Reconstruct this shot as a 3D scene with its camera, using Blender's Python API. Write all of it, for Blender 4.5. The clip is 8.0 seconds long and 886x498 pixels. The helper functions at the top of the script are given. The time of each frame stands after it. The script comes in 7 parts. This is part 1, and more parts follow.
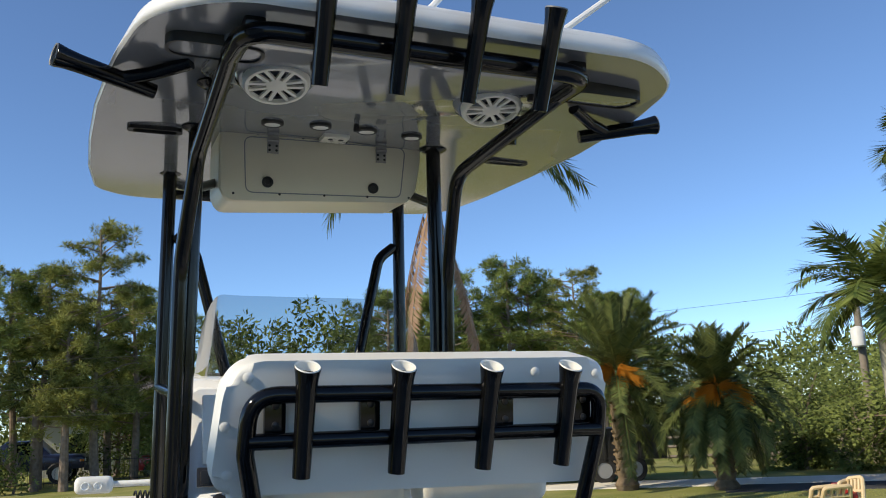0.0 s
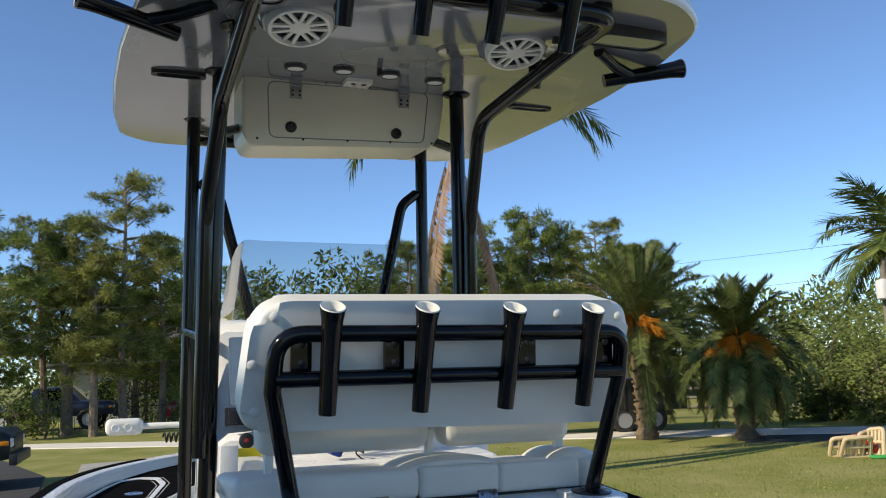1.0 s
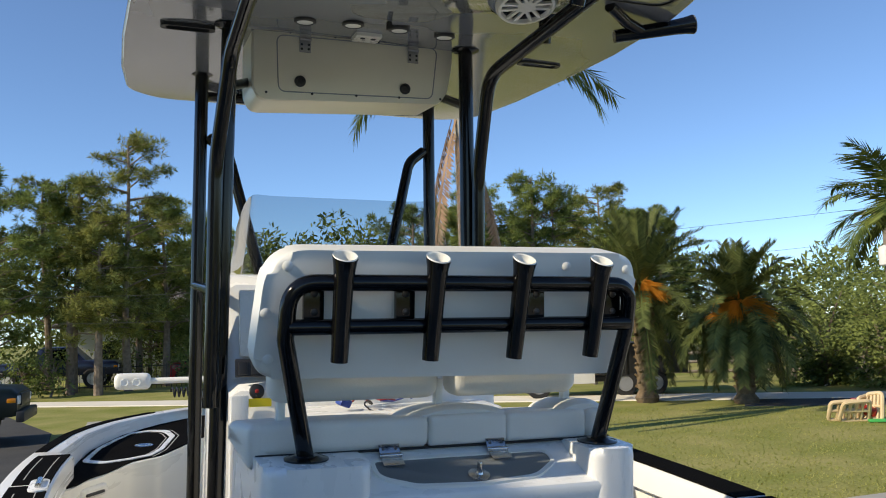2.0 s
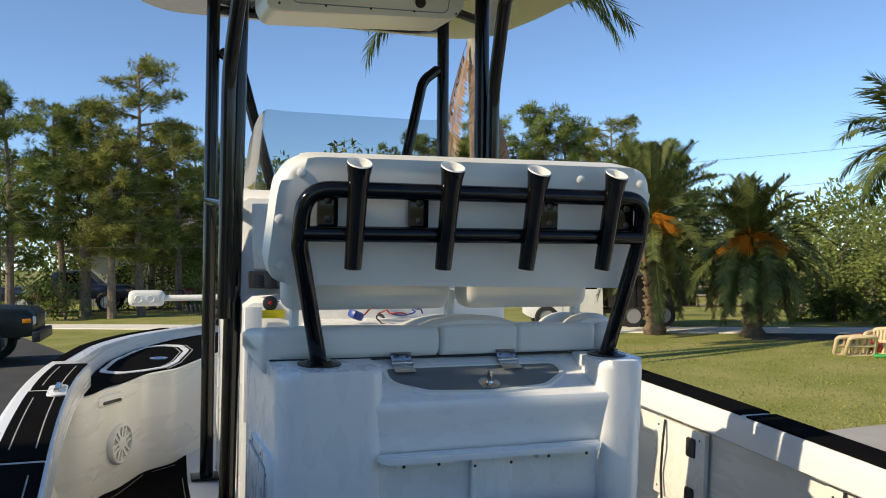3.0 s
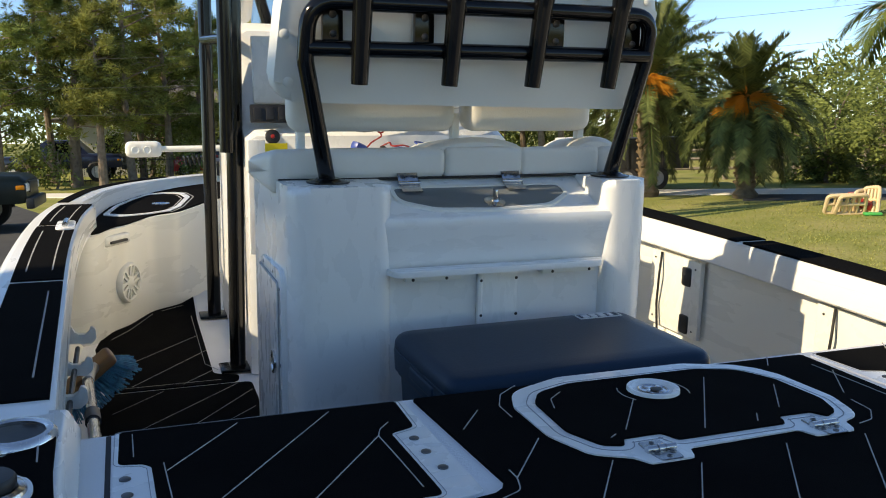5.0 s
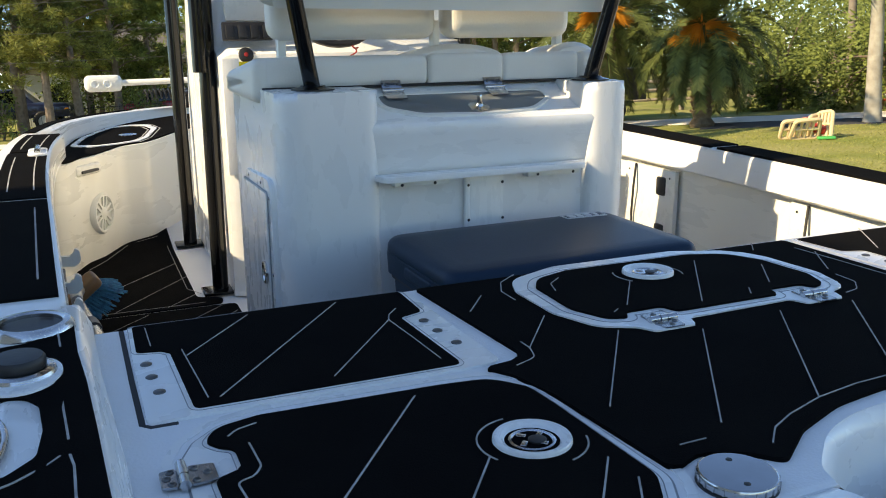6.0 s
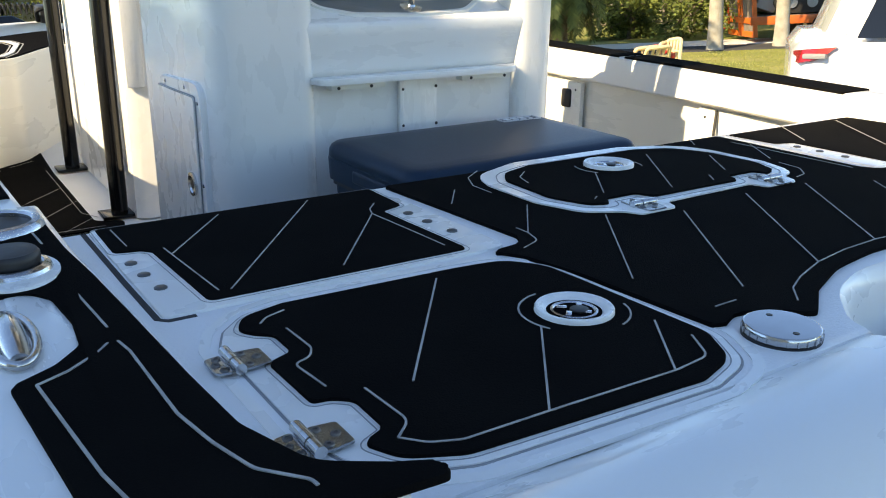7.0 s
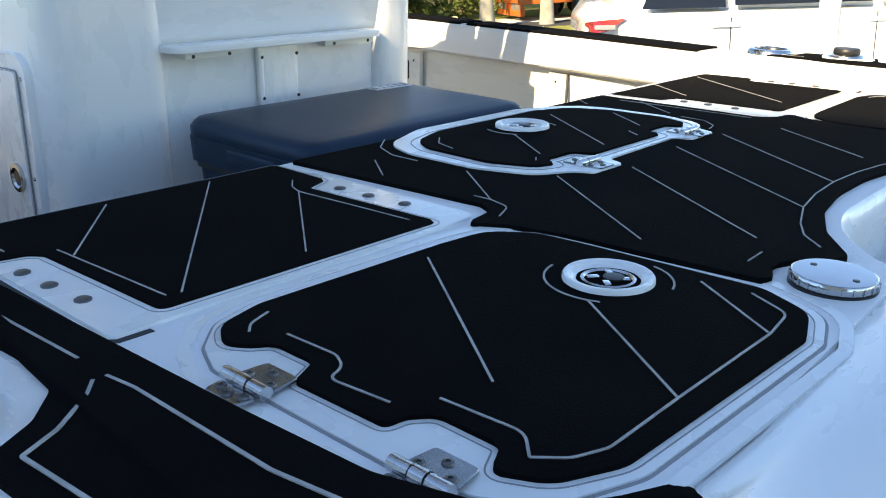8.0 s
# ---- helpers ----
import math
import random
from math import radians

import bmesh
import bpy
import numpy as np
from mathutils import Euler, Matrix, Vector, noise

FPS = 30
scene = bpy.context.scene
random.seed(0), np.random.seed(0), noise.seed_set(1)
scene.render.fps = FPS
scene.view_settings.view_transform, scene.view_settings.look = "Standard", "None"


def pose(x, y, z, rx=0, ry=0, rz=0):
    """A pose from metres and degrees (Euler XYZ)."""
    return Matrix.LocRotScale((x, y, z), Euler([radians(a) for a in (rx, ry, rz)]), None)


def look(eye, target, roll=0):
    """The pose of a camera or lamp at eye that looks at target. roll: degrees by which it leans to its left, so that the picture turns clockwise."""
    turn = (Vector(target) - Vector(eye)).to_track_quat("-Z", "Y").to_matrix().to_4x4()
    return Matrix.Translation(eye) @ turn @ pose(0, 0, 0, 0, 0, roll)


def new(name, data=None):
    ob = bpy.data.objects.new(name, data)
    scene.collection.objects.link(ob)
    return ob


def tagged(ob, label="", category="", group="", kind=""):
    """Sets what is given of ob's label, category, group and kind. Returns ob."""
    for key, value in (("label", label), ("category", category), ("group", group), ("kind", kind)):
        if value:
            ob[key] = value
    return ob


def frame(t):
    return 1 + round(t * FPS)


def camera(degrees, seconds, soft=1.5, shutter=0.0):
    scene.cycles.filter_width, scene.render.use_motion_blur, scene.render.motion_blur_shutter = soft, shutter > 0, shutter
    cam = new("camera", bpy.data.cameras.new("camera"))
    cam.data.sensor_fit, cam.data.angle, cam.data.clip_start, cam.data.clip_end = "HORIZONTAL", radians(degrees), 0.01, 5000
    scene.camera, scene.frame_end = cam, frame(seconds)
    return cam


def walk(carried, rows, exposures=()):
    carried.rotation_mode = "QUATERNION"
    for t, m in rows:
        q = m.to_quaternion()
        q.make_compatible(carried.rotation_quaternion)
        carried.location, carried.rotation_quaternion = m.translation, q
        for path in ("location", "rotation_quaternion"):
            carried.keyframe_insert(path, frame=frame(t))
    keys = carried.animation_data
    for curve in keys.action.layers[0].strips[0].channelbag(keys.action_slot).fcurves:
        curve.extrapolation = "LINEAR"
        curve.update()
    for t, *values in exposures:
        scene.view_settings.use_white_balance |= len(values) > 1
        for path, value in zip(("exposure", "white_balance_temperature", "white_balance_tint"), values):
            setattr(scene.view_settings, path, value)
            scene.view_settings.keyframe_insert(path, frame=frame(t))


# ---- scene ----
# The boat stands bow-up on its trailer; BOAT lays boat coordinates (x starboard, y bow, z up) into the world.
BOAT = Matrix.Translation((0, -1, 0)) @ pose(0, 0, 0, 4.0, 1.5, 0) @ Matrix.Translation((0, 1, 0))

cam = camera(54.3, 8.0, soft=1.0)
PATH = [
    (0, (-0.798, -1.973, 2.104), (-0.063, -0.131, 2.369), -0.2),
    (0.5, (-0.804, -1.976, 2.094), (-0.104, -0.114, 2.294), -0.1),
    (1, (-0.805, -1.977, 2.079), (-0.113, -0.107, 2.233), 0.1),
    (1.2, (-0.812, -1.978, 2.072), (-0.115, -0.108, 2.214), 0.1),
    (2.3, (-0.832, -1.988, 2.034), (-0.152, -0.107, 2.064), 0.8),
    (2.5, (-0.833, -1.988, 2.024), (-0.16, -0.105, 2.022), 1.0),
    (3, (-0.838, -1.984, 1.991), (-0.169, -0.101, 1.904), 1.5),
    (3.5, (-0.847, -1.977, 1.961), (-0.171, -0.101, 1.804), 1.6),
    (4, (-0.857, -1.993, 1.925), (-0.175, -0.126, 1.705), 1.4),
    (4.5, (-0.87, -2.002, 1.894), (-0.182, -0.147, 1.6), 1.3),
    (4.7, (-0.874, -2.004, 1.885), (-0.189, -0.155, 1.55), 1.2),
    (5.8, (-0.94, -2.015, 1.789), (-0.223, -0.213, 1.303), -0.1),
    (6, (-0.968, -2.02, 1.775), (-0.211, -0.242, 1.259), -0.3),
    (6.5, (-1.054, -2.008, 1.732), (-0.197, -0.306, 1.125), 0.1),
    (7, (-1.153, -1.911, 1.697), (-0.124, -0.329, 1.036), 0.8),
    (7.5, (-1.242, -1.766, 1.66), (-0.053, -0.31, 0.977), 0.3),
    (8, (-1.236, -1.629, 1.621), (0.164, -0.376, 0.937), 1.3),
]
walk(cam, [(t, BOAT @ look(eye, target, roll)) for t, eye, target, roll in PATH],
     exposures=[(0, 0.50, 7600, 8), (1.2, 0.52, 7700, 8), (2.5, 0.56, 8100, 8), (4.5, 0.73, 9000, 8), (6, 1.24, 9900, 8), (7, 1.6, 10500, 8), (8, 1.8, 10500, 8)])

# ---- light: late clear day, sun from port ----
SUN_AZ, SUN_EL = 188.0, 34.5   # azimuth of the sun, degrees from +x towards +y; elevation
world = bpy.data.worlds.new("sky")
scene.world = world
world.use_nodes = True
wn = world.node_tree
sky = wn.nodes.new("ShaderNodeTexSky")
sky.sky_type = "NISHITA"
sky.sun_disc = False
sky.sun_elevation = radians(SUN_EL)
sky.sun_rotation = radians(90 - SUN_AZ)
sky.altitude = 3000
sky.air_density, sky.dust_density, sky.ozone_density = 1.0, 0.0, 8.0
wn.links.new(sky.outputs[0], wn.nodes["Background"].inputs[0])
wn.nodes["Background"].inputs[1].default_value = 0.15
sun = new("sun", bpy.data.lights.new("sun", "SUN"))
sun.data.energy, sun.data.angle, sun.data.color = 3.2, radians(0.55), (1.0, 0.95, 0.86)
sun_dir = Vector((math.cos(radians(SUN_EL)) * math.cos(radians(SUN_AZ)), math.cos(radians(SUN_EL)) * math.sin(radians(SUN_AZ)), math.sin(radians(SUN_EL))))
sun.matrix_world = look(sun_dir * 50, (0, 0, 0))


# ---- materials ----
def material(name, colour, rough=0.5, metal=0.0, spot=None, scale=8.0, amount=0.5, bump=0.0, bump_scale=60.0, coat=0.0, fine=0.0, spec=0.5):
    """A surface with broad stains (spot colour, noise of that scale) and fine grain in colour and relief."""
    m = bpy.data.materials.new(name)
    m.use_nodes = True
    nt = m.node_tree
    b = nt.nodes["Principled BSDF"]
    b.inputs["Roughness"].default_value, b.inputs["Metallic"].default_value = rough, metal
    b.inputs["Coat Weight"].default_value, b.inputs["Coat Roughness"].default_value = coat, 0.06
    b.inputs["Specular IOR Level"].default_value = spec
    co = nt.nodes.new("ShaderNodeTexCoord")
    spot = spot or tuple(c * 0.85 for c in colour)
    n1 = nt.nodes.new("ShaderNodeTexNoise")
    n1.inputs["Scale"].default_value, n1.inputs["Detail"].default_value = scale, 4
    n2 = nt.nodes.new("ShaderNodeTexNoise")
    n2.inputs["Scale"].default_value, n2.inputs["Detail"].default_value = bump_scale, 3
    for n in (n1, n2):
        nt.links.new(co.outputs["Object"], n.inputs["Vector"])
    ramp = nt.nodes.new("ShaderNodeMapRange")
    ramp.inputs["From Min"].default_value, ramp.inputs["From Max"].default_value = 0.35, 0.7
    ramp.inputs["To Max"].default_value = amount
    nt.links.new(n1.outputs[0], ramp.inputs["Value"])
    mix = nt.nodes.new("ShaderNodeMix")
    mix.data_type = "RGBA"
    mix.inputs["A"].default_value, mix.inputs["B"].default_value = (*colour, 1), (*spot, 1)
    nt.links.new(ramp.outputs[0], mix.inputs["Factor"])
    out = mix.outputs["Result"]
    if fine:
        m2 = nt.nodes.new("ShaderNodeMix")
        m2.data_type, m2.blend_type = "RGBA", "MULTIPLY"
        m2.inputs["Factor"].default_value = fine
        nt.links.new(out, m2.inputs["A"])
        nt.links.new(n2.outputs[0], m2.inputs["B"])
        out = m2.outputs["Result"]
    nt.links.new(out, b.inputs["Base Color"])
    if bump:
        bp = nt.nodes.new("ShaderNodeBump")
        bp.inputs["Strength"].default_value, bp.inputs["Distance"].default_value = bump, 0.004
        nt.links.new(n2.outputs[0], bp.inputs["Height"])
        nt.links.new(bp.outputs[0], b.inputs["Normal"])
    return m


def noisy_rough(m, lo, hi, scale):
    """Uneven gloss: fingermarks, dried water."""
    nt = m.node_tree
    n = nt.nodes.new("ShaderNodeTexNoise")
    n.inputs["Scale"].default_value, n.inputs["Detail"].default_value = scale, 5
    r = nt.nodes.new("ShaderNodeMapRange")
    r.inputs["To Min"].default_value, r.inputs["To Max"].default_value = lo, hi
    r.inputs["From Min"].default_value, r.inputs["From Max"].default_value = 0.3, 0.7
    nt.links.new(n.outputs[0], r.inputs["Value"])
    nt.links.new(r.outputs[0], nt.nodes["Principled BSDF"].inputs["Roughness"])
    return m


GEL = noisy_rough(material("gelcoat", (0.83, 0.83, 0.81), 0.25, spot=(0.80, 0.795, 0.77), scale=2.5, amount=0.25, coat=0.3, bump=0.012, bump_scale=14), 0.24, 0.33, 6)
GEL_OFF = noisy_rough(material("off_white_gelcoat", (0.81, 0.79, 0.71), 0.3, spot=(0.78, 0.755, 0.67), scale=3, amount=0.15, coat=0.2), 0.24, 0.33, 6)
GEL_NS = material("nonskid_white", (0.82, 0.82, 0.82), 0.5, spot=(0.75, 0.75, 0.74), scale=5, amount=0.5, bump=0.2, bump_scale=220)
# Shade under the hardtop is put into this dark blue-grey, tinted against lawn bounce.
TOPUNDER = noisy_rough(material("shaded_hardtop_underside", (0.195, 0.215, 0.25), 0.15, spot=(0.17, 0.185, 0.215), scale=1.6, amount=0.6, coat=1.0, bump=0.04, bump_scale=5), 0.1, 0.2, 3)
FOAM = material("black_foam", (0.0052, 0.0051, 0.0053), 0.95, spot=(0.008, 0.0077, 0.0074), scale=9, amount=0.7, bump=0.3, bump_scale=420, spec=0.02)
FOAM_LINE = material("white_foam_line", (0.47, 0.46, 0.44), 0.8, spot=(0.25, 0.24, 0.23), scale=40, amount=0.8)
VINYL = material("white_vinyl", (0.78, 0.76, 0.70), 0.42, spot=(0.70, 0.67, 0.60), scale=4, amount=0.6, bump=0.12, bump_scale=160)
PLASTIC_W = material("white_plastic", (0.80, 0.79, 0.73), 0.4, spot=(0.74, 0.73, 0.67), scale=3, amount=0.5, bump=0.06, bump_scale=30)
BLACKPIPE = noisy_rough(material("black_powder_coat", (0.003, 0.003, 0.0033), 0.18, spot=(0.006, 0.006, 0.006), scale=12, amount=0.7, spec=0.38), 0.08, 0.2, 18)
BLACKPL = material("black_plastic", (0.012, 0.012, 0.013), 0.45, spot=(0.03, 0.03, 0.03), scale=20, amount=0.6, bump=0.1)
CHROME = noisy_rough(material("stainless", (0.62, 0.62, 0.63), 0.15, 1.0, spot=(0.45, 0.44, 0.42), scale=25, amount=0.6), 0.08, 0.3, 40)
GALV = material("dull_metal", (0.4, 0.4, 0.4), 0.45, 0.9, spot=(0.25, 0.24, 0.22), scale=30, amount=0.6)
COOLER = material("navy_plastic", (0.008, 0.030, 0.056), 0.38, spot=(0.012, 0.036, 0.064), scale=7, amount=0.5, bump=0.07, bump_scale=160, spec=0.16)
# ---- mesh helpers, in boat coordinates ----
ORIGIN = {}
LAY = [None]   # the tilt under which parts are being laid, where a surface slopes


def thing(name, label, category, at=(0, 0, 0), group="", kind="", on_boat=True):
    ob = new(name)
    ob.empty_display_size = 0.1
    m = Matrix.Translation(at)
    ob.matrix_world = BOAT @ m if on_boat else m
    ORIGIN[ob] = Vector(at)
    return tagged(ob, label, category, group, kind)


def part(name, bm, mat, parent, label="", sharp=38):
    """Links a bmesh, made in the boat's (or the world's) coordinates, as one mesh under a thing or a part."""
    if LAY[0]:
        bmesh.ops.transform(bm, matrix=LAY[0], verts=bm.verts)
    bmesh.ops.translate(bm, vec=-ORIGIN[parent], verts=bm.verts)
    bmesh.ops.recalc_face_normals(bm, faces=bm.faces)
    me = bpy.data.meshes.new(name)
    bm.to_mesh(me)
    bm.free()
    me.materials.append(mat)
    me.polygons.foreach_set("use_smooth", [True] * len(me.polygons))
    me.set_sharp_from_angle(angle=radians(sharp))
    ob = new(name, me)
    ob.parent = parent
    ORIGIN[ob] = ORIGIN[parent]
    return tagged(ob, label)


def interp(table, v):
    """Smooth curve through a table of (v, value)."""
    xs = [a for a, _ in table]
    if v <= xs[0]:
        return table[0][1]
    for i in range(len(table) - 1):
        if v <= xs[i + 1]:
            u = (v - xs[i]) / (xs[i + 1] - xs[i])
            p = [table[max(0, min(len(table) - 1, i + k))][1] for k in (-1, 0, 1, 2)]
            return 0.5 * (2 * p[1] + (p[2] - p[0]) * u + (2 * p[0] - 5 * p[1] + 4 * p[2] - p[3]) * u * u + (3 * p[1] - p[0] - 3 * p[2] + p[3]) * u ** 3)
    return table[-1][1]


def fillet(pts, r, closed=True, n=5):
    """Rounds the corners of a polyline; r is a radius, or one for each corner. Works in 2D and 3D."""
    pts = [Vector(p) for p in pts]
    k = len(pts)
    rs = r if isinstance(r, (list, tuple)) else [r] * k
    out = []
    for i, p in enumerate(pts):
        if (not closed and i in (0, k - 1)) or rs[i] <= 0:
            out.append(p)
            continue
        a, b = pts[i - 1] - p, pts[(i + 1) % k] - p
        la, lb = a.length, b.length
        a.normalize(), b.normalize()
        ang = math.acos(max(-1, min(1, a.dot(b))))
        if ang > 3.05:
            out.append(p)
            continue
        d = min(rs[i] / math.tan(ang / 2), la * 0.48, lb * 0.48)
        s, e = p + a * d, p + b * d
        for j in range(n + 1):
            u = j / n
            out.append(s * (1 - u) ** 2 + p * 2 * u * (1 - u) + e * u * u)
    return out


def prism(bm, outline, z0, z1, bevel=0.0, segs=2, lift=None):
    """An upright block over a 2D outline; lift(x, y) raises its upper points."""
    lo = [bm.verts.new((p[0], p[1], z0 + (lift(p[0], p[1]) if lift else 0))) for p in outline]
    hi = [bm.verts.new((p[0], p[1], z1 + (lift(p[0], p[1]) if lift else 0))) for p in outline]
    n = len(lo)
    for i in range(n):
        bm.faces.new((lo[i], lo[(i + 1) % n], hi[(i + 1) % n], hi[i]))
    bm.faces.new(lo[::-1])
    top = bm.faces.new(hi)
    if bevel:
        bmesh.ops.bevel(bm, geom=list(top.edges), offset=bevel, segments=segs, affect="EDGES", profile=0.6, clamp_overlap=True)
    return bm


def ring_prism(bm, outer, inner, z0, z1):
    """A band between two outlines of the same point count."""
    n = len(outer)
    rows = [[bm.verts.new((p[0], p[1], z)) for p in o] for o, z in ((outer, z0), (outer, z1), (inner, z1), (inner, z0))]
    for a, b in zip(rows, rows[1:] + rows[:1]):
        for i in range(n):
            bm.faces.new((a[i], a[(i + 1) % n], b[(i + 1) % n], b[i]))
    return bm


def block(bm, c, s, bevel=0.005, turn=None, segs=2):
    m = Matrix.Translation(c) @ (turn or Matrix()) @ Matrix.Diagonal((*s, 1))
    g = bmesh.ops.create_cube(bm, size=1, matrix=m)
    if bevel:
        bmesh.ops.bevel(bm, geom=list({e for v in g["verts"] for e in v.link_edges}), offset=bevel, segments=segs, affect="EDGES", profile=0.6, clamp_overlap=True)
    return bm


def tube(bm, pts, r, segs=14, caps=True, closed=False):
    """A round bar along a path; r a radius or one for each point."""
    pts = [Vector(p) for p in pts]
    rs = r if isinstance(r, (list, tuple)) else [r] * len(pts)
    n = len(pts)
    rings, up = [], None
    for i, p in enumerate(pts):
        if closed:
            d = (pts[(i + 1) % n] - pts[i - 1]).normalized()
        else:
            d = (pts[min(i + 1, n - 1)] - pts[max(i - 1, 0)]).normalized()
        if up is None:
            up = d.orthogonal().normalized()
        up = (up - d * up.dot(d)).normalized()
        side = d.cross(up)
        rings.append([bm.verts.new(p + (up * math.cos(2 * math.pi * k / segs) + side * math.sin(2 * math.pi * k / segs)) * rs[i]) for k in range(segs)])
    pairs = list(zip(rings, rings[1:])) + ([(rings[-1], rings[0])] if closed else [])
    for a, b in pairs:
        for k in range(segs):
            bm.faces.new((a[k], a[(k + 1) % segs], b[(k + 1) % segs], b[k]))
    if caps and not closed:
        bm.faces.new(rings[0][::-1])
        bm.faces.new(rings[-1])
    return bm


def lathe(bm, profile, at, axis=(0, 0, 1), segs=24, caps=(True, True)):
    """Turns a profile of (radius, height) about an axis through at; caps closes its first and last end."""
    q = Vector((0, 0, 1)).rotation_difference(Vector(axis)).to_matrix()
    rings = []
    for r, h in profile:
        rings.append([bm.verts.new(Vector(at) + q @ Vector((r * math.cos(2 * math.pi * k / segs), r * math.sin(2 * math.pi * k / segs), h))) for k in range(segs)])
    for a, b in zip(rings, rings[1:]):
        for k in range(segs):
            bm.faces.new((a[k], a[(k + 1) % segs], b[(k + 1) % segs], b[k]))
    if caps[0]:
        bm.faces.new(rings[0][::-1])
    if caps[1]:
        bm.faces.new(rings[-1])
    return bm


OPEN = (False, False)


def loft(bm, rings, caps=True, closed=True):
    rows = [[bm.verts.new(p) for p in ring] for ring in rings]
    n = len(rows[0])
    for a, b in zip(rows, rows[1:]):
        for k in range(n if closed else n - 1):
            bm.faces.new((a[k], a[(k + 1) % n], b[(k + 1) % n], b[k]))
    if caps and closed:
        bm.faces.new(rows[0][::-1])
        bm.faces.new(rows[-1])
    return bm


def rrect(cx, cy, w, h, r, n=5):
    return fillet([(cx - w / 2, cy - h / 2), (cx + w / 2, cy - h / 2), (cx + w / 2, cy + h / 2), (cx - w / 2, cy + h / 2)], r, n=n)


def slab_xz(bm, outline, y0, y1, bevel=0.0, segs=2):
    """A plate over an outline in x and z, from y0 to y1."""
    a = [bm.verts.new((p[0], y0, p[1])) for p in outline]
    b = [bm.verts.new((p[0], y1, p[1])) for p in outline]
    n = len(a)
    for i in range(n):
        bm.faces.new((a[i], a[(i + 1) % n], b[(i + 1) % n], b[i]))
    f1, f2 = bm.faces.new(a[::-1]), bm.faces.new(b)
    if bevel:
        bmesh.ops.bevel(bm, geom=list(set(f1.edges) | set(f2.edges)), offset=bevel, segments=segs, affect="EDGES", profile=0.6, clamp_overlap=True)
    return bm


def strip(bm, pts, w, z, h=0.0016):
    """A flat line of width w laid on a level surface."""
    pts = [Vector((p[0], p[1])) for p in pts]
    rows = []
    for i, p in enumerate(pts):
        d = (pts[min(i + 1, len(pts) - 1)] - pts[max(i - 1, 0)]).normalized()
        s = Vector((-d.y, d.x)) * w / 2
        rows.append([bm.verts.new((q.x, q.y, zz)) for q, zz in ((p + s, z - h), (p + s, z), (p - s, z), (p - s, z - h))])
    for a, b in zip(rows, rows[1:]):
        for k in range(4):
            bm.faces.new((a[k], a[(k + 1) % 4], b[(k + 1) % 4], b[k]))
    bm.faces.new(rows[0][::-1])
    bm.faces.new(rows[-1])
    return bm


def grown(outline, d):
    """A closed 2D outline pushed outwards by d."""
    pts = [Vector((p[0], p[1])) for p in outline]
    n = len(pts)
    area = sum(pts[i - 1].x * pts[i].y - pts[i].x * pts[i - 1].y for i in range(n))
    out = []
    for i in range(n):
        e = pts[(i + 1) % n] - pts[i - 1]
        if e.length < 1e-6:
            out.append(pts[i])
            continue
        e.normalize()
        out.append(pts[i] + Vector((e.y, -e.x)) * (d if area > 0 else -d))
    return out


B = bmesh.new
# ---- the boat: hull, gunwales, liner, decks ----
SOLE, DECK = 0.80, 1.289
HALF_BEAM = [(-1.62, 1.125), (-1.0, 1.165), (0.0, 1.20), (1.0, 1.225), (1.66, 1.20), (2.38, 1.09), (2.76, 0.95), (3.05, 0.76), (3.28, 0.53), (3.46, 0.26), (3.54, 0.03)]
SHEER = [(-1.62, 1.3505), (-1.3, 1.343), (-1.0, 1.336), (-0.8, 1.3325), (-0.5, 1.331), (0.0, 1.332), (1.0, 1.331), (2.0, 1.326), (3.54, 1.28)]
STATIONS = [-1.5 + 0.125 * i for i in range(38)] + [3.2, 3.28, 3.36, 3.44, 3.5, 3.54]
STATIONS = sorted([s for s in STATIONS if s <= 3.15 or s >= 3.2] + [-0.582, -0.578, 1.80, 1.84, 1.89])


def hb(y):
    return interp(HALF_BEAM, y)


def sheer(y):
    return interp(SHEER, y)


boat = thing("center_console_boat", "white fibreglass center console boat with black foam decking", "boat", (0, 0, 0))
# hull sides down to the keel
bm = B()
rows = []
for y in STATIONS:
    h, z = hb(y), sheer(y)
    u = max(0.0, (y - 1.5) / 2.04)
    row = []
    for f, dz in ((1.0, -0.03), (1.004, -0.08), (0.985, -0.30), (0.95 - 0.2 * u, -0.62), (0.78 - 0.5 * u, -0.80 + 0.2 * u), (0.0, -1.02 + 0.36 * u)):
        row.append(Vector((-h * f, y, z + dz)))
    row += [Vector((-p.x, p.y, p.z)) for p in row[-2::-1]]
    rows.append(row)
loft(bm, rows, closed=False)
hull = part("hull", bm, GEL, boat)
# transom plate
bm = B()
slab_xz(bm, [(p.x * 0.97, min(p.z, DECK - 0.06)) for p in rows[0]], -1.50, -1.44, 0.01)
part("transom", bm, GEL, boat)

CAP_W = {-1: 0.176, 1: 0.135}


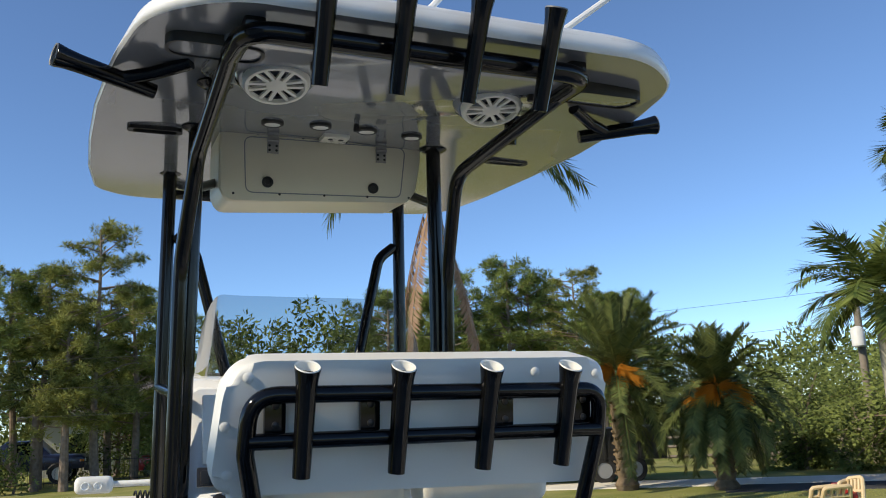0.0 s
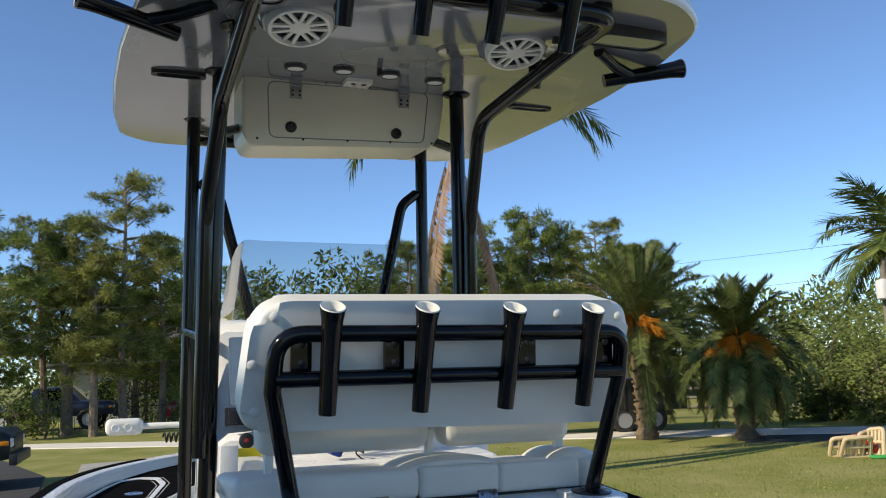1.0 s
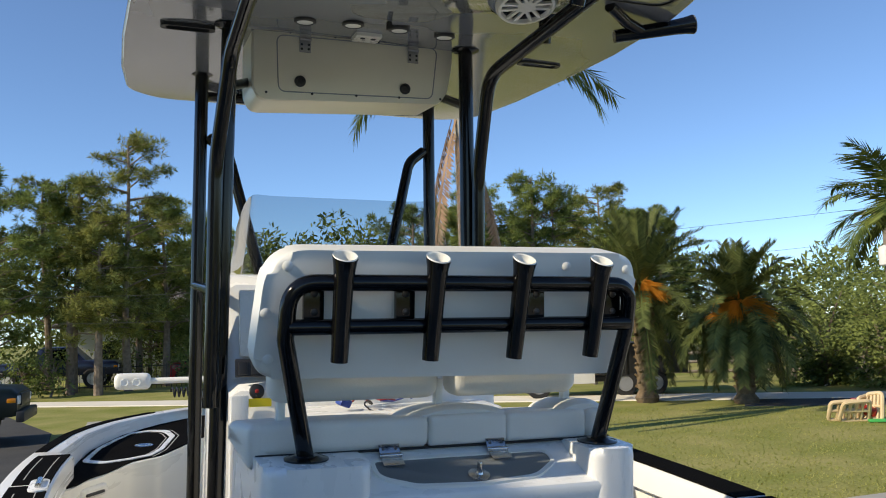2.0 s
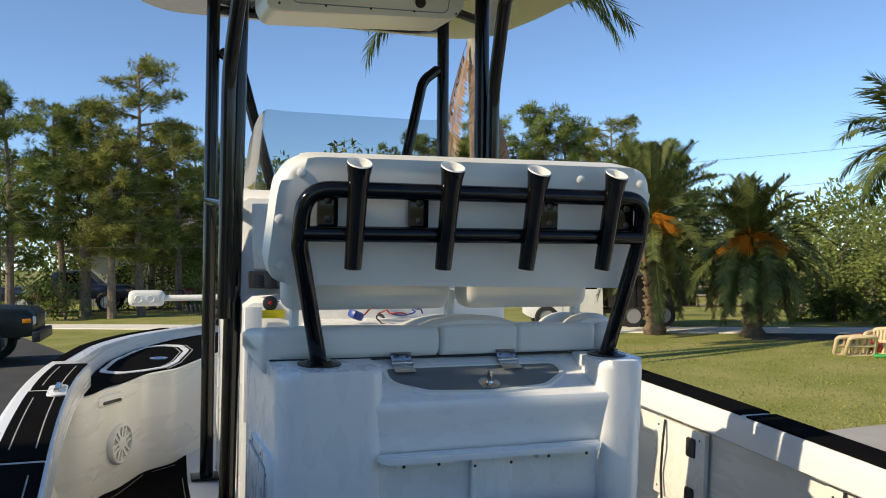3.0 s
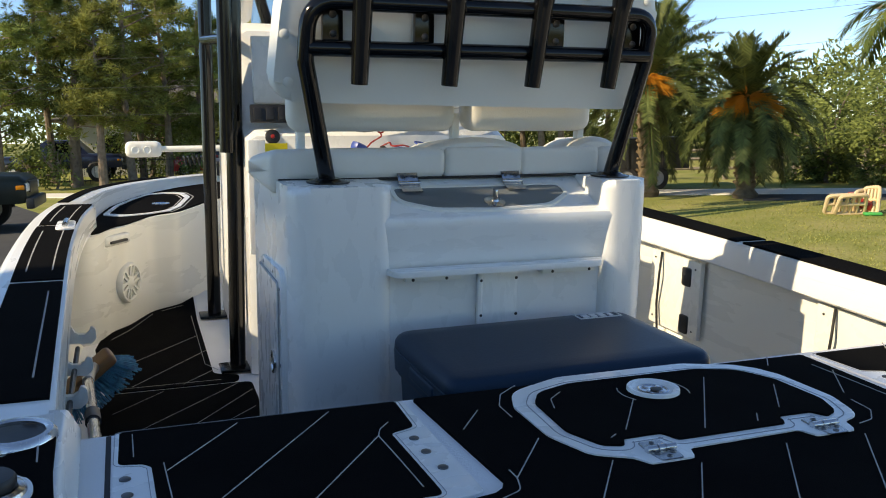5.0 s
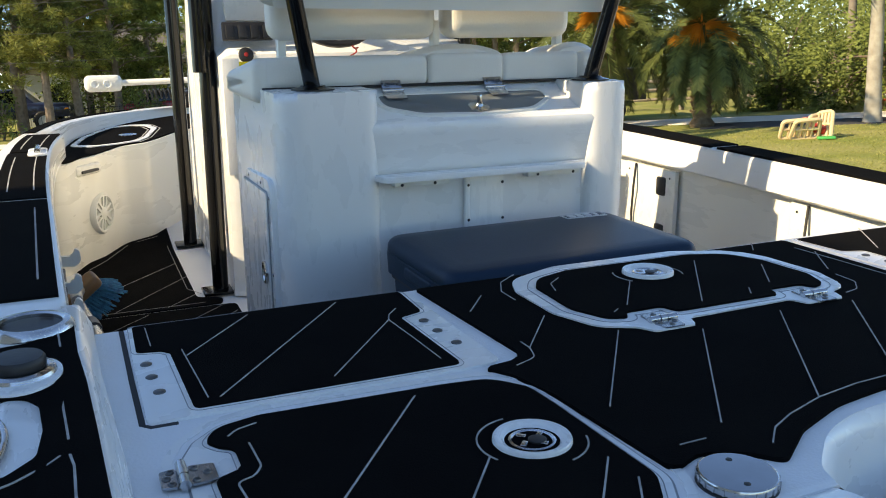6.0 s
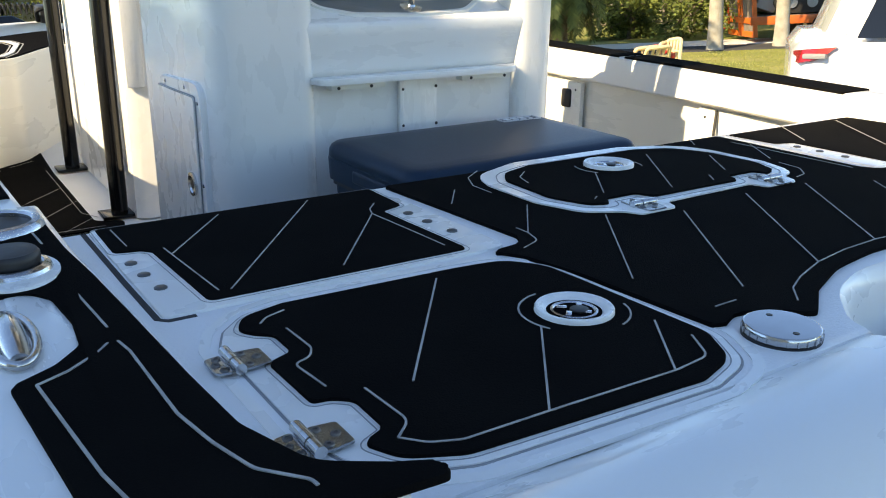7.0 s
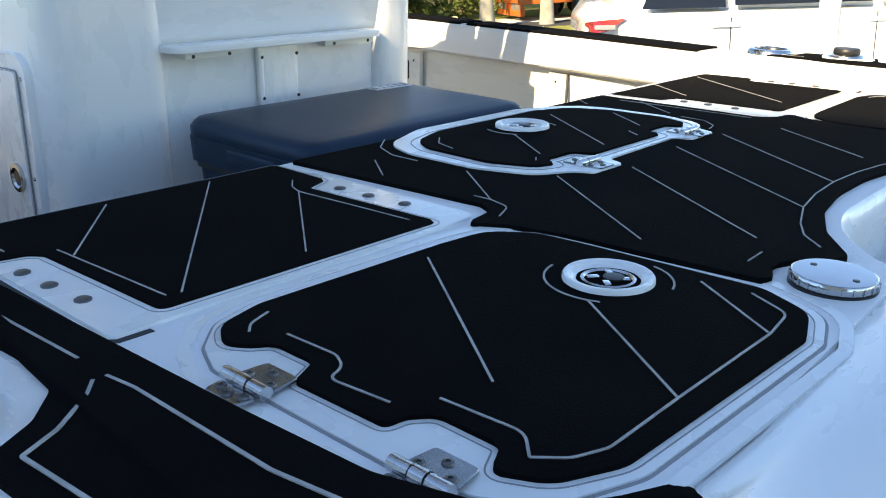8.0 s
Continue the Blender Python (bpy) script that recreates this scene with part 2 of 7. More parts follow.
def cap_section(y, s):
    """Cross-section of the gunwale cap on the side s, from under the outer edge over the top to the inner lip."""
    h, z = hb(y), sheer(y)
    u = max(0.0, min(1.0, (y - 1.80) / 0.09))
    w = min(CAP_W[s] - 0.07 * u if y > -0.58 else h - (0.998 if s < 0 else 1.09), h * 0.75)
    drop = 0.10
    return [Vector((s * x, y, zz)) for x, zz in ((h - 0.004, z - 0.06), (h + 0.012, z - 0.05), (h + 0.012, z - 0.02), (h, z - 0.006), (h - 0.014, z),
                                                (h - w + 0.016, z), (h - w + 0.004, z - 0.005), (h - w, z - 0.018), (h - w - 0.014 * u, z - drop), (h - w + 0.012 - 0.014 * u, z - drop - 0.008), (h - w + 0.03, z - drop))]


for s, nm in ((-1, "gunwale_cap"), (1, "gunwale_cap")):
    loft_rows = [cap_section(y, s) for y in STATIONS]
    part(nm, loft(B(), loft_rows, closed=False), GEL, boat)
    # rub rail
    bm = B()
    tube(bm, [(s * (hb(y) + 0.016), y, sheer(y) - 0.065) for y in STATIONS], 0.016, 8)
    part("rub_rail", bm, BLACKPL, boat)
    # inner liner of the cockpit
    bm = B()
    rows = []
    for y in [v for v in STATIONS if v <= 2.3]:
        x = s * (hb(y) - 0.085)
        rows.append([Vector((x, y, sheer(y) - 0.04)), Vector((x, y, SOLE + 0.12)), Vector((x - s * 0.02, y, SOLE + 0.03)), Vector((x - s * 0.05, y, SOLE - 0.01)),
                     Vector((x + s * 0.01, y, SOLE - 0.01)), Vector((x + s * 0.02, y, sheer(y) - 0.04))])
    part("liner", loft(B(), rows), GEL_OFF, boat)

# sole with black foam
bm = B()
out = [(-hb(y) + 0.06, y) for y in STATIONS if y <= 2.9]
out = out + [(-x, y) for x, y in out[::-1]]
prism(bm, out, SOLE - 0.06, SOLE - 0.006)
part("sole", bm, GEL_NS, boat)


def foam(outline, z, name="foam_panel", thick=0.006, parent=None, round_r=0.0):
    if round_r:
        outline = fillet(outline, round_r)
    bm = B()
    prism(bm, outline, z - thick, z, 0.002, 1)
    return part(name, bm, FOAM, parent or boat)


def lines(segments, z, w=0.0020, name="groove_line", parent=None):
    for seg in segments:
        if len(seg) > 2:
            seg = fillet(seg, 0.025, closed=False)
        part(name, strip(B(), seg, w, z + 0.0008), FOAM_LINE, parent or boat)


# sole foam panels
foam([(-0.99, 0.985), (-0.545, 0.985), (-0.53, 1.05), (-0.62, 1.08), (-0.62, 1.84), (-0.60, 2.38), (-0.70, 2.12), (-0.83, 2.02), (-0.93, 1.78), (-1.0, 1.72), (-1.03, 1.5)], SOLE, round_r=0.03)
foam([(-1.0, 0.965), (-0.50, 0.965), (-0.505, -0.585), (-0.99, -0.585)], SOLE, round_r=0.02)
foam([(-0.50, -0.02), (0.555, -0.02), (0.555, -0.585), (-0.50, -0.585)], SOLE, round_r=0.02)
foam([(1.0, 1.9), (0.56, 1.9), (0.56, -0.585), (0.99, -0.585)], SOLE, round_r=0.02)
lines([[(-0.60, 1.12), (-0.64, 1.2), (-0.64, 1.9)], [(-0.96, 1.01), (-0.60, 1.01)], [(-0.97, 1.62), (-0.9, 1.74), (-0.8, 1.98)], [(-0.76, 2.02), (-0.66, 2.1)]], SOLE)
lines([[(-0.92, 0.58), (-0.55, 0.955)], [(-0.75, 0.58), (-0.51, 0.88)], [(-0.96, 0.78), (-0.80, 0.945)], [(-0.93, 0.30), (-0.52, 0.72)], [(-0.93, 0.05), (-0.52, 0.47)], [(-0.90, 1.02), (-0.62, 1.37)], [(-0.73, 1.0), (-0.62, 1.12)], [(-0.93, 1.25), (-0.64, 1.58)]], SOLE, 0.0014)

# bow platform with its curved face
edge = fillet([(-1.14, 1.55), (-1.02, 1.59), (-0.965, 1.74), (-0.90, 1.82), (-0.80, 2.03), (-0.67, 2.13), (-0.53, 2.40), (-0.40, 2.62), (0.40, 2.62), (0.53, 2.40), (0.67, 2.13), (0.80, 2.03), (0.90, 1.82), (0.965, 1.74), (1.02, 1.59), (1.14, 1.55)], 0.2, closed=False, n=6)
side = [(hb(y) - 0.07, y) for y in (2.15, 2.38, 2.6, 2.76, 2.9, 3.05, 3.17, 3.28, 3.38, 3.45)]
bow = [(p[0], p[1]) for p in edge] + side + [(-x, y) for x, y in side[::-1]]
BOW = 1.235
bm = B()
prism(bm, bow, SOLE - 0.01, BOW - 0.004, 0.02, 3)
part("bow_platform", bm, GEL_OFF, boat)
inner = [(p[0] * 0.985, p[1] + 0.05) for p in edge] + [(hb(y) - 0.125, y - 0.01) for _, y in side] + [(-hb(y) + 0.125, y - 0.01) for _, y in side[::-1]]
inner = [p for p in inner if abs(p[0]) <= hb(p[1]) - 0.118]
foam(inner, BOW + 0.002)
for s in (-1, 1):
    hatch = fillet([(s * min(x, hb(y) - 0.145), y) for x, y in ((1.0, 2.10), (0.908, 2.045), (0.803, 2.09), (0.70, 2.165), (0.645, 2.30), (0.575, 2.64), (0.60, 2.81), (0.68, 2.84), (0.80, 2.80), (0.94, 2.62), (1.0, 2.40))], 0.05)
    cx, cy = s * 0.79, 2.42
    third = len(hatch) // 3
    bm = B()
    ring_prism(bm, hatch, [(cx + (p[0] - cx) * 0.87, cy + (p[1] - cy) * 0.90) for p in hatch], BOW - 0.003, BOW + 0.006)
    part("hatch_gutter", bm, GEL, boat)
    lines([[(cx + (p[0] - cx) * 0.79, cy + (p[1] - cy) * 0.83) for p in hatch[third:2 * third]]], BOW + 0.002, 0.005)
    lines([[(cx + (p[0] - cx) * 1.08, cy + (p[1] - cy) * 1.06) for p in hatch[third:2 * third]]], BOW + 0.002, 0.005)
    bm = B()
    lathe(bm, [(0.042, 0), (0.042, 0.004), (0.03, 0.006), (0.02, 0.003)], (s * 0.73, 2.42, BOW + 0.002))
    part("hatch_latch", bm, CHROME, boat)

# oval speaker recess and step moulding on the port bow wall
bm = B()
block(bm, (-0.945, 1.775, 1.185), (0.16, 0.05, 0.045), 0.018, pose(0, 0, 0, 0, 0, 50), 4)
part("grab_recess", bm, GEL_OFF, boat)
bm = B()
block(bm, (-0.927, 1.760, 1.180), (0.10, 0.02, 0.012), 0.005, pose(0, 0, 0, 0, 0, 50))
part("recess_slot", bm, BLACKPL, boat)


def speaker(parent, at, axis, r, name="speaker"):
    """A round white marine speaker: ring, dark cone, six-armed grille."""
    ax = Vector(axis).normalized()
    ring = part(name, lathe(B(), [(r * 0.80, -0.02), (r, -0.02), (r, 0.010), (r * 0.93, 0.020), (r * 0.84, 0.020), (r * 0.80, 0.008)], at, axis, 36, OPEN), PLASTIC_W, parent)
    part("cone", lathe(B(), [(r * 0.8, -0.012), (r * 0.82, -0.004), (r * 0.3, -0.006), (r * 0.25, 0.0)], at, axis, 24), BLACKPL, ring)
    q = Vector((0, 0, 1)).rotation_difference(ax).to_matrix().to_4x4()
    for k in range(6):
        a = math.radians(60 * k + 15)
        bm = B()
        for off in (-0.16, 0.16):
            d = Vector((math.cos(a), math.sin(a), 0))
            n = Vector((-d.y, d.x, 0))
            p0, p1 = d * r * 0.2 + n * r * off * 0.6, d * r * 0.86 + n * r * off
            mid = (p0 + p1) / 2
            m = Matrix.Translation(Vector(at)) @ q @ Matrix.Translation(mid + Vector((0, 0, 0.012))) @ Matrix.Rotation(math.atan2((p1 - p0).y, (p1 - p0).x), 4, "Z")
            g = bmesh.ops.create_cube(bm, size=1, matrix=m @ Matrix.Diagonal(((p1 - p0).length, r * 0.11, 0.008, 1)))
        part("grille_arm", bm, PLASTIC_W, ring)
    part("hub", lathe(B(), [(r * 0.30, 0.006), (r * 0.30, 0.016), (r * 0.22, 0.019)], at, axis, 20), PLASTIC_W, ring)
    return ring


# gunwale foam pads
def pad(y0, y1, side_in, side_out, s, lined=2):
    ys = [y0 + (y1 - y0) * i / 8 for i in range(9)]
    o = [(s * (hb(y) - side_in), y) for y in ys] + [(s * (hb(y) - side_out), y) for y in ys[::-1]]
    bm = B()
    prism(bm, [Vector(p) for p in o], -0.003, 0.0045, 0.002, 1, lift=lambda x, y: sheer(y))
    p = part("foam_pad", bm, FOAM, boat)
    for off in (side_in - 0.03, side_out + 0.03)[:lined] if s < 0 else ():
        bm = B()
        strip(bm, [(s * (hb(y) - off), y) for y in ys[1:-1]], 0.0035, 0)
        for v in bm.verts:
            v.co.z += sheer(v.co.y) + 0.0055
        part("groove_line", bm, FOAM_LINE, boat)
    return p


for s in (-1, 1):
    wide = 0.163 if s < 0 else 0.126
    out = 0.038 if s < 0 else 0.004
    pad(-0.512, 0.365, wide, out, s, 1)
    pad(0.395, 1.265, wide, out, s)
    pad(1.295, 1.80, wide, out + 0.004, s)
    pad(1.90, 3.1, 0.055, 0.012, s, 0)

# ---- aft deck ----
XC = 0.055   # middle of the aft deck
FZ = DECK + 0.006


def mirrored(pts, s):
    """Port-side points, laid on the side s."""
    return [(XC + s * abs(XC - p[0]), p[1]) for p in pts]


def both(pts):
    """A half outline from the port side, closed with its mirror image."""
    return list(pts) + mirrored(pts, 1)[::-1]


WELL = [(p[0], p[1]) for p in fillet(both([(-0.262, -1.56), (-0.252, -1.395), (-0.17, -1.325), (-0.08, -1.293)]), [0, 0.07, 0.2, 0.5, 0.5, 0.2, 0.07, 0], closed=False, n=8)]
SLOPE_DECK = Matrix.Translation((0, -1.31, FZ)) @ Matrix.Rotation(radians(-1.38), 4, "X") @ Matrix.Translation((0, 1.31, -FZ))
# Grey for strips laid along seams; the seam's shadow is put into it.
SEAM = material("shadowed_seam", (0.30, 0.31, 0.32), 0.6)
LAY[0] = SLOPE_DECK
deck_out = [(-1.0, -0.548), (1.11, -0.515), (1.11, -1.44)] + [p for p in WELL[::-1] if p[1] > -1.44] + [(-1.0, -1.44)]
bm = B()
prism(bm, deck_out, DECK - 0.045, DECK, 0.004, 2)
aft_deck = part("aft_deck", bm, GEL_NS, boat)
bm = B()
slab_xz(bm, [(-1.06, SOLE - 0.03), (1.06, SOLE - 0.03), (1.06, DECK - 0.05), (-1.06, DECK - 0.05)], -0.66, -0.64)
part("deck_bulkhead", bm, FOAM, boat)
LAY[0] = None
# motor well
bm = B()
wp = WELL
rows = [[Vector((p[0], p[1], DECK - 0.001)) for p in wp], [Vector((XC + (p[0] - XC) * 0.985, p[1] - 0.006, DECK - 0.006)) for p in wp], [Vector((XC + (p[0] - XC) * 0.96, p[1] - 0.014, DECK - 0.03)) for p in wp], [Vector((p[0] * 0.9, p[1] - 0.05, DECK - 0.22)) for p in wp], [Vector((XC + p[0] * 0.3, -1.5, DECK - 0.28)) for p in wp]]
loft(bm, rows, closed=False)
part("motor_well", bm, GEL, boat)
# rounded stern: the cap behind the deck, falling to the transom
for s, x0, x1 in ((-1, -0.262, -1.12), (1, 0.372, 1.12)):
    rows = []
    for i in range(15):
        u = i / 14
        x = x0 + (x1 - x0) * u
        rise = 0.012 + 0.033 * max(0.0, min(1.0, (abs(x - XC) - 0.78) / 0.20)) ** 1.5
        edge_y = -1.428 - 0.02 * (1 - abs(2 * u - 1))
        rows.append([Vector((x, y, DECK + z)) for y, z in ((edge_y + 0.012, -0.004), (edge_y, 0.0012), (edge_y - 0.010, 0.004), (edge_y - 0.020, rise * 0.55), (-1.475, rise * 0.9), (-1.52, rise + 0.002), (-1.565, rise - 0.012), (-1.60, rise - 0.036), (-1.625, rise - 0.066), (-1.645, rise - 0.09), (-1.67, rise - 0.104), (-1.69, rise - 0.125), (-1.695, rise - 0.17), (-1.675, -0.40), (-1.52, -0.42))])
    part("stern_cap", loft(B(), rows, closed=False), GEL, boat)
bm = B()
tube(bm, fillet([(-1.14, -1.0, 1.17), (-1.13, -1.60, 1.13), (-0.98, -1.70, 1.125), (-0.20, -1.70, 1.12), (-0.16, -1.5, 1.11)], 0.12, closed=False), 0.022, 10)
part("stern_rub_rail", bm, BLACKPL, boat)
bm = B()
tube(bm, fillet([(-1.16, -1.0, 1.17), (-1.15, -1.62, 1.13), (-0.98, -1.722, 1.125), (-0.20, -1.722, 1.12)], 0.12, closed=False), 0.010, 8)
part("rail_insert", bm, CHROME, boat)

# moulding between the gunwale and the deck, and the foam pad that wraps round the corner
CORNER = [(-1.000, -0.643), (-0.995, -0.807), (-0.986, -0.923), (-0.979, -1.065), (-0.972, -1.230), (-0.965, -1.338), (-0.940, -1.417), (-0.893, -1.449), (-0.862, -1.465), (-0.862, -1.483), (-0.928, -1.479), (-1.055, -1.466), (-1.089, -1.398),
          (-1.106, -1.176), (-1.065, -1.151), (-1.039, -1.119), (-1.034, -1.055), (-1.040, -0.977), (-1.057, -0.947), (-1.120, -0.936), (-1.119, -0.750), (-1.051, -0.740), (-1.019, -0.675)]
CORNER_R = [0.012, 0, 0, 0, 0, 0.06, 0.05, 0.02, 0.010, 0.010, 0.02, 0.03, 0, 0.012, 0.03, 0.03, 0.05, 0.03, 0.02, 0.01, 0.01, 0.02, 0.02]
for s in (-1, 1):
    g = mirrored([(-0.974, -0.549), (-1.100, -0.549), (-1.107, -1.483), (-0.887, -1.483), (-0.886, -1.452), (-0.913, -1.415), (-0.941, -1.336), (-0.948, -1.230), (-0.953, -1.065), (-0.961, -0.909), (-0.968, -0.786)], s)
    bm = loft(B(), [[Vector((p[0], p[1], z if z < 1.31 else sheer(p[1]) - 1.331 + z)) for p in grown(g, d)] for d, z in ((0, DECK - 0.05), (0, DECK + 0.001), (-0.003, DECK + 0.007), (-0.017, 1.3245), (-0.022, 1.3285), (-0.028, 1.3295))])
    part("side_moulding", bm, GEL, boat)
    bm = B()
    prism(bm, fillet(mirrored(CORNER, s), CORNER_R), -0.003, 0.0045, 0.002, 1, lift=lambda x, y: sheer(y))
    part("corner_foam_pad", bm, FOAM, boat)
    for seg in ([(-1.021, -0.704), (-1.017, -0.778)], [(-1.018, -0.918), (-1.008, -1.092)], [(-1.007, -1.129), (-1.003, -1.158), (-1.001, -1.298), (-0.992, -1.355), (-0.979, -1.405), (-0.951, -1.439), (-0.950, -1.448)],
                [(-1.016, -1.129), (-1.028, -1.145), (-1.059, -1.172), (-1.086, -1.186), (-1.070, -1.355), (-1.055, -1.437)]):
        bm = B()
        strip(bm, fillet(mirrored(seg, s), [0.03] * len(seg) if len(seg) != 6 else [0, 0.03, 0.03, 0.002, 0.03, 0], closed=False), 0.0027, 0)
        for v in bm.verts:
            v.co.z += sheer(v.co.y) + 0.0056
        part("groove_line", bm, FOAM_LINE, boat)

LAY[0] = SLOPE_DECK
STEEL = noisy_rough(material("brushed_steel", (0.40, 0.41, 0.42), 0.2, 1.0, spot=(0.26, 0.26, 0.26), scale=40, amount=0.7), 0.12, 0.35, 60)
# Near-black for a strip laid flat on deck; the gap's shade is its colour.
DARKGAP = material("gap_shade", (0.03, 0.032, 0.035), 0.8)
SCREW = material("dull_screw", (0.16, 0.16, 0.16), 0.4, 0.8)
HATCH = [(-0.864, -1.045), (-0.845, -1.012), (-0.79, -0.997), (-0.541, -1.004), (-0.470, -1.012), (-0.434, -1.06), (-0.430, -1.126), (-0.425, -1.335), (-0.457, -1.392), (-0.515, -1.411), (-0.79, -1.397), (-0.840, -1.372), (-0.858, -1.336),
         (-0.829, -1.322), (-0.828, -1.262), (-0.845, -1.247), (-0.864, -1.244), (-0.866, -1.145), (-0.834, -1.130), (-0.834, -1.078), (-0.850, -1.066)]
HATCH_R = [0.02, 0.04, 0.04, 0, 0.05, 0.05, 0, 0.05, 0.05, 0.03, 0.05, 0.04, 0.010, 0.010, 0.018, 0.02, 0.008, 0.008, 0.010, 0.018, 0.02]
LID = [(-0.893, -1.075), (-0.876, -1.035), (-0.84, -0.998), (-0.79, -0.984), (-0.541, -0.991), (-0.462, -1.0), (-0.421, -1.055), (-0.416, -1.126), (-0.411, -1.34), (-0.446, -1.404), (-0.51, -1.424), (-0.79, -1.411), (-0.852, -1.386), (-0.881, -1.345), (-0.893, -1.30)]
LATCH_AT = (-0.508, -1.206)


def latch(at, z, r, parent):
    """A recessed round hatch latch: white dished collar, chrome bezel, turning grip with a dark key slot."""
    cup = part("latch_cup", lathe(B(), [(r * 0.62, -0.0075), (r * 0.64, -0.0072), (r * 0.72, -0.0035), (r * 0.82, 0.0), (r * 0.91, 0.0016), (r * 0.97, 0.0014), (r * 1.0, -0.0004), (r * 1.01, -0.006)], (*at, z), segs=48), GEL, parent)
    part("latch_disc", lathe(B(), [(r * 0.60, -0.0065), (r * 0.60, -0.0035), (r * 0.54, -0.0026), (r * 0.50, -0.0046), (r * 0.2, -0.0046)], (*at, z), segs=32), CHROME, cup)
    bm = B()
    for a in (0.5, 2.1, 3.6, 5.2):
        block(bm, (at[0] + r * 0.33 * math.cos(a), at[1] + r * 0.33 * math.sin(a), z - 0.0036), (r * 0.26, r * 0.15, 0.003), 0.001, pose(0, 0, 0, 0, 0, math.degrees(a) + 20))
    part("latch_grip", bm, CHROME, cup)
    part("latch_key", lathe(B(), [(r * 0.24, -0.004), (r * 0.24, -0.0022), (r * 0.17, -0.0016)], (at[0] + r * 0.1, at[1] - r * 0.08, z), segs=18), BLACKPL, cup)


for s in (-1, 1):
    lid = fillet(mirrored(LID, s), [0.03, 0.03, 0.04, 0.03, 0, 0.06, 0.06, 0, 0.06, 0.06, 0.03, 0.05, 0.05, 0.04, 0.02])
    hatch = part("hatch", prism(B(), lid, DECK - 0.012, DECK + 0.002, 0.004, 3), GEL, boat)
    part("lid_seam", ring_prism(B(), grown(lid, 0.0030), grown(lid, 0.0002), DECK - 0.004, DECK + 0.0006), SEAM, boat)
    part("gutter", ring_prism(B(), grown(lid, 0.024), grown(lid, 0.012), DECK - 0.004, DECK + 0.0012), GEL, boat)
    fo = fillet(mirrored(HATCH, s), HATCH_R)
    part("foam_seam", ring_prism(B(), grown(fo, 0.0062), grown(fo, 0.0050), DECK, DECK + 0.0024), SEAM, hatch)
    foam(fo, FZ, parent=hatch)
    lines([mirrored(q, s) for q in ([(-0.587, -1.026), (-0.763, -1.261)], [(-0.571, -1.222), (-0.688, -1.379)], [(-0.451, -1.280), (-0.527, -1.382)])[:3 if s < 0 else 0]] + [mirrored(q, s) for q in (
           [(-0.829, -1.346), (-0.811, -1.367), (-0.783, -1.379), (-0.688, -1.380), (-0.527, -1.384), (-0.474, -1.378), (-0.447, -1.332)],
           [(-0.836, -1.044), (-0.824, -1.030), (-0.797, -1.020)], [(-0.816, -1.072), (-0.814, -1.135), (-0.825, -1.156), (-0.846, -1.162), (-0.840, -1.225)],
           [(-0.810, -1.248), (-0.806, -1.325), (-0.829, -1.346)])], FZ, 0.0023, parent=hatch)
    dc = mirrored([LATCH_AT], s)[0]
    for a0, a1 in ((95, 205), (285, 350)):
        lines([[(dc[0] + s * -0.066 * math.cos(radians(a)), dc[1] + 0.066 * math.sin(radians(a))) for a in range(a0, a1 + 1, 10)]], FZ, 0.0022, parent=hatch)
    latch(dc, FZ + 0.0045, 0.0475, hatch)


def hinge(at, turn, parent, w=0.047, l=0.072, name="hinge", short=1.0):
    """A stainless butt hinge: two leaves, knuckle, three screws on each leaf."""
    m = Matrix.Translation(at) @ pose(0, 0, 0, 0, 0, turn)
    bm = B()
    for s in (-1, 1):
        g = fillet([m @ Vector((s * x, y, 0)) for x, y in ((0.006, -w / 2), (l / 2 * (1 if s > 0 else short), -w / 2 * 0.85), (l / 2 * (1 if s > 0 else short), w / 2 * 0.85), (0.006, w / 2))], 0.005, n=3)
        prism(bm, [(p.x, p.y) for p in g], at[2], at[2] + 0.0024, 0.0008, 1)
    h = part(name, bm, STEEL, parent)
    bm = B()
    tube(bm, [m @ Vector((0, y, 0.0045)) for y in (-w / 2 - 0.003, -w / 6)], 0.0062, 12)
    tube(bm, [m @ Vector((0, y, 0.0045)) for y in (-w / 6 + 0.0015, w / 6 - 0.0015)], 0.0068, 12)
    tube(bm, [m @ Vector((0, y, 0.0045)) for y in (w / 6, w / 2 + 0.003)], 0.0062, 12)
    part("knuckle", bm, CHROME, h)
    for s in (-1, 1):
        for x, y in ((0.013, -0.30), (0.026 if s > 0 else 0.026 * short, 0.0), (0.013, 0.30)):
            p = m @ Vector((s * x, y * w, 0.0024))
            part("screw", lathe(B(), [(0.0050, 0), (0.0044, 0.0014), (0.002, 0.0018), (0.0018, 0.0008)], p, segs=12), SCREW, h)
    return h


for s in (-1, 1):
    for y in (-1.126, -1.312):
        hinge((*mirrored([(-0.898, y)], s)[0], DECK + 0.005), 0 if s < 0 else 180, boat, short=0.68)

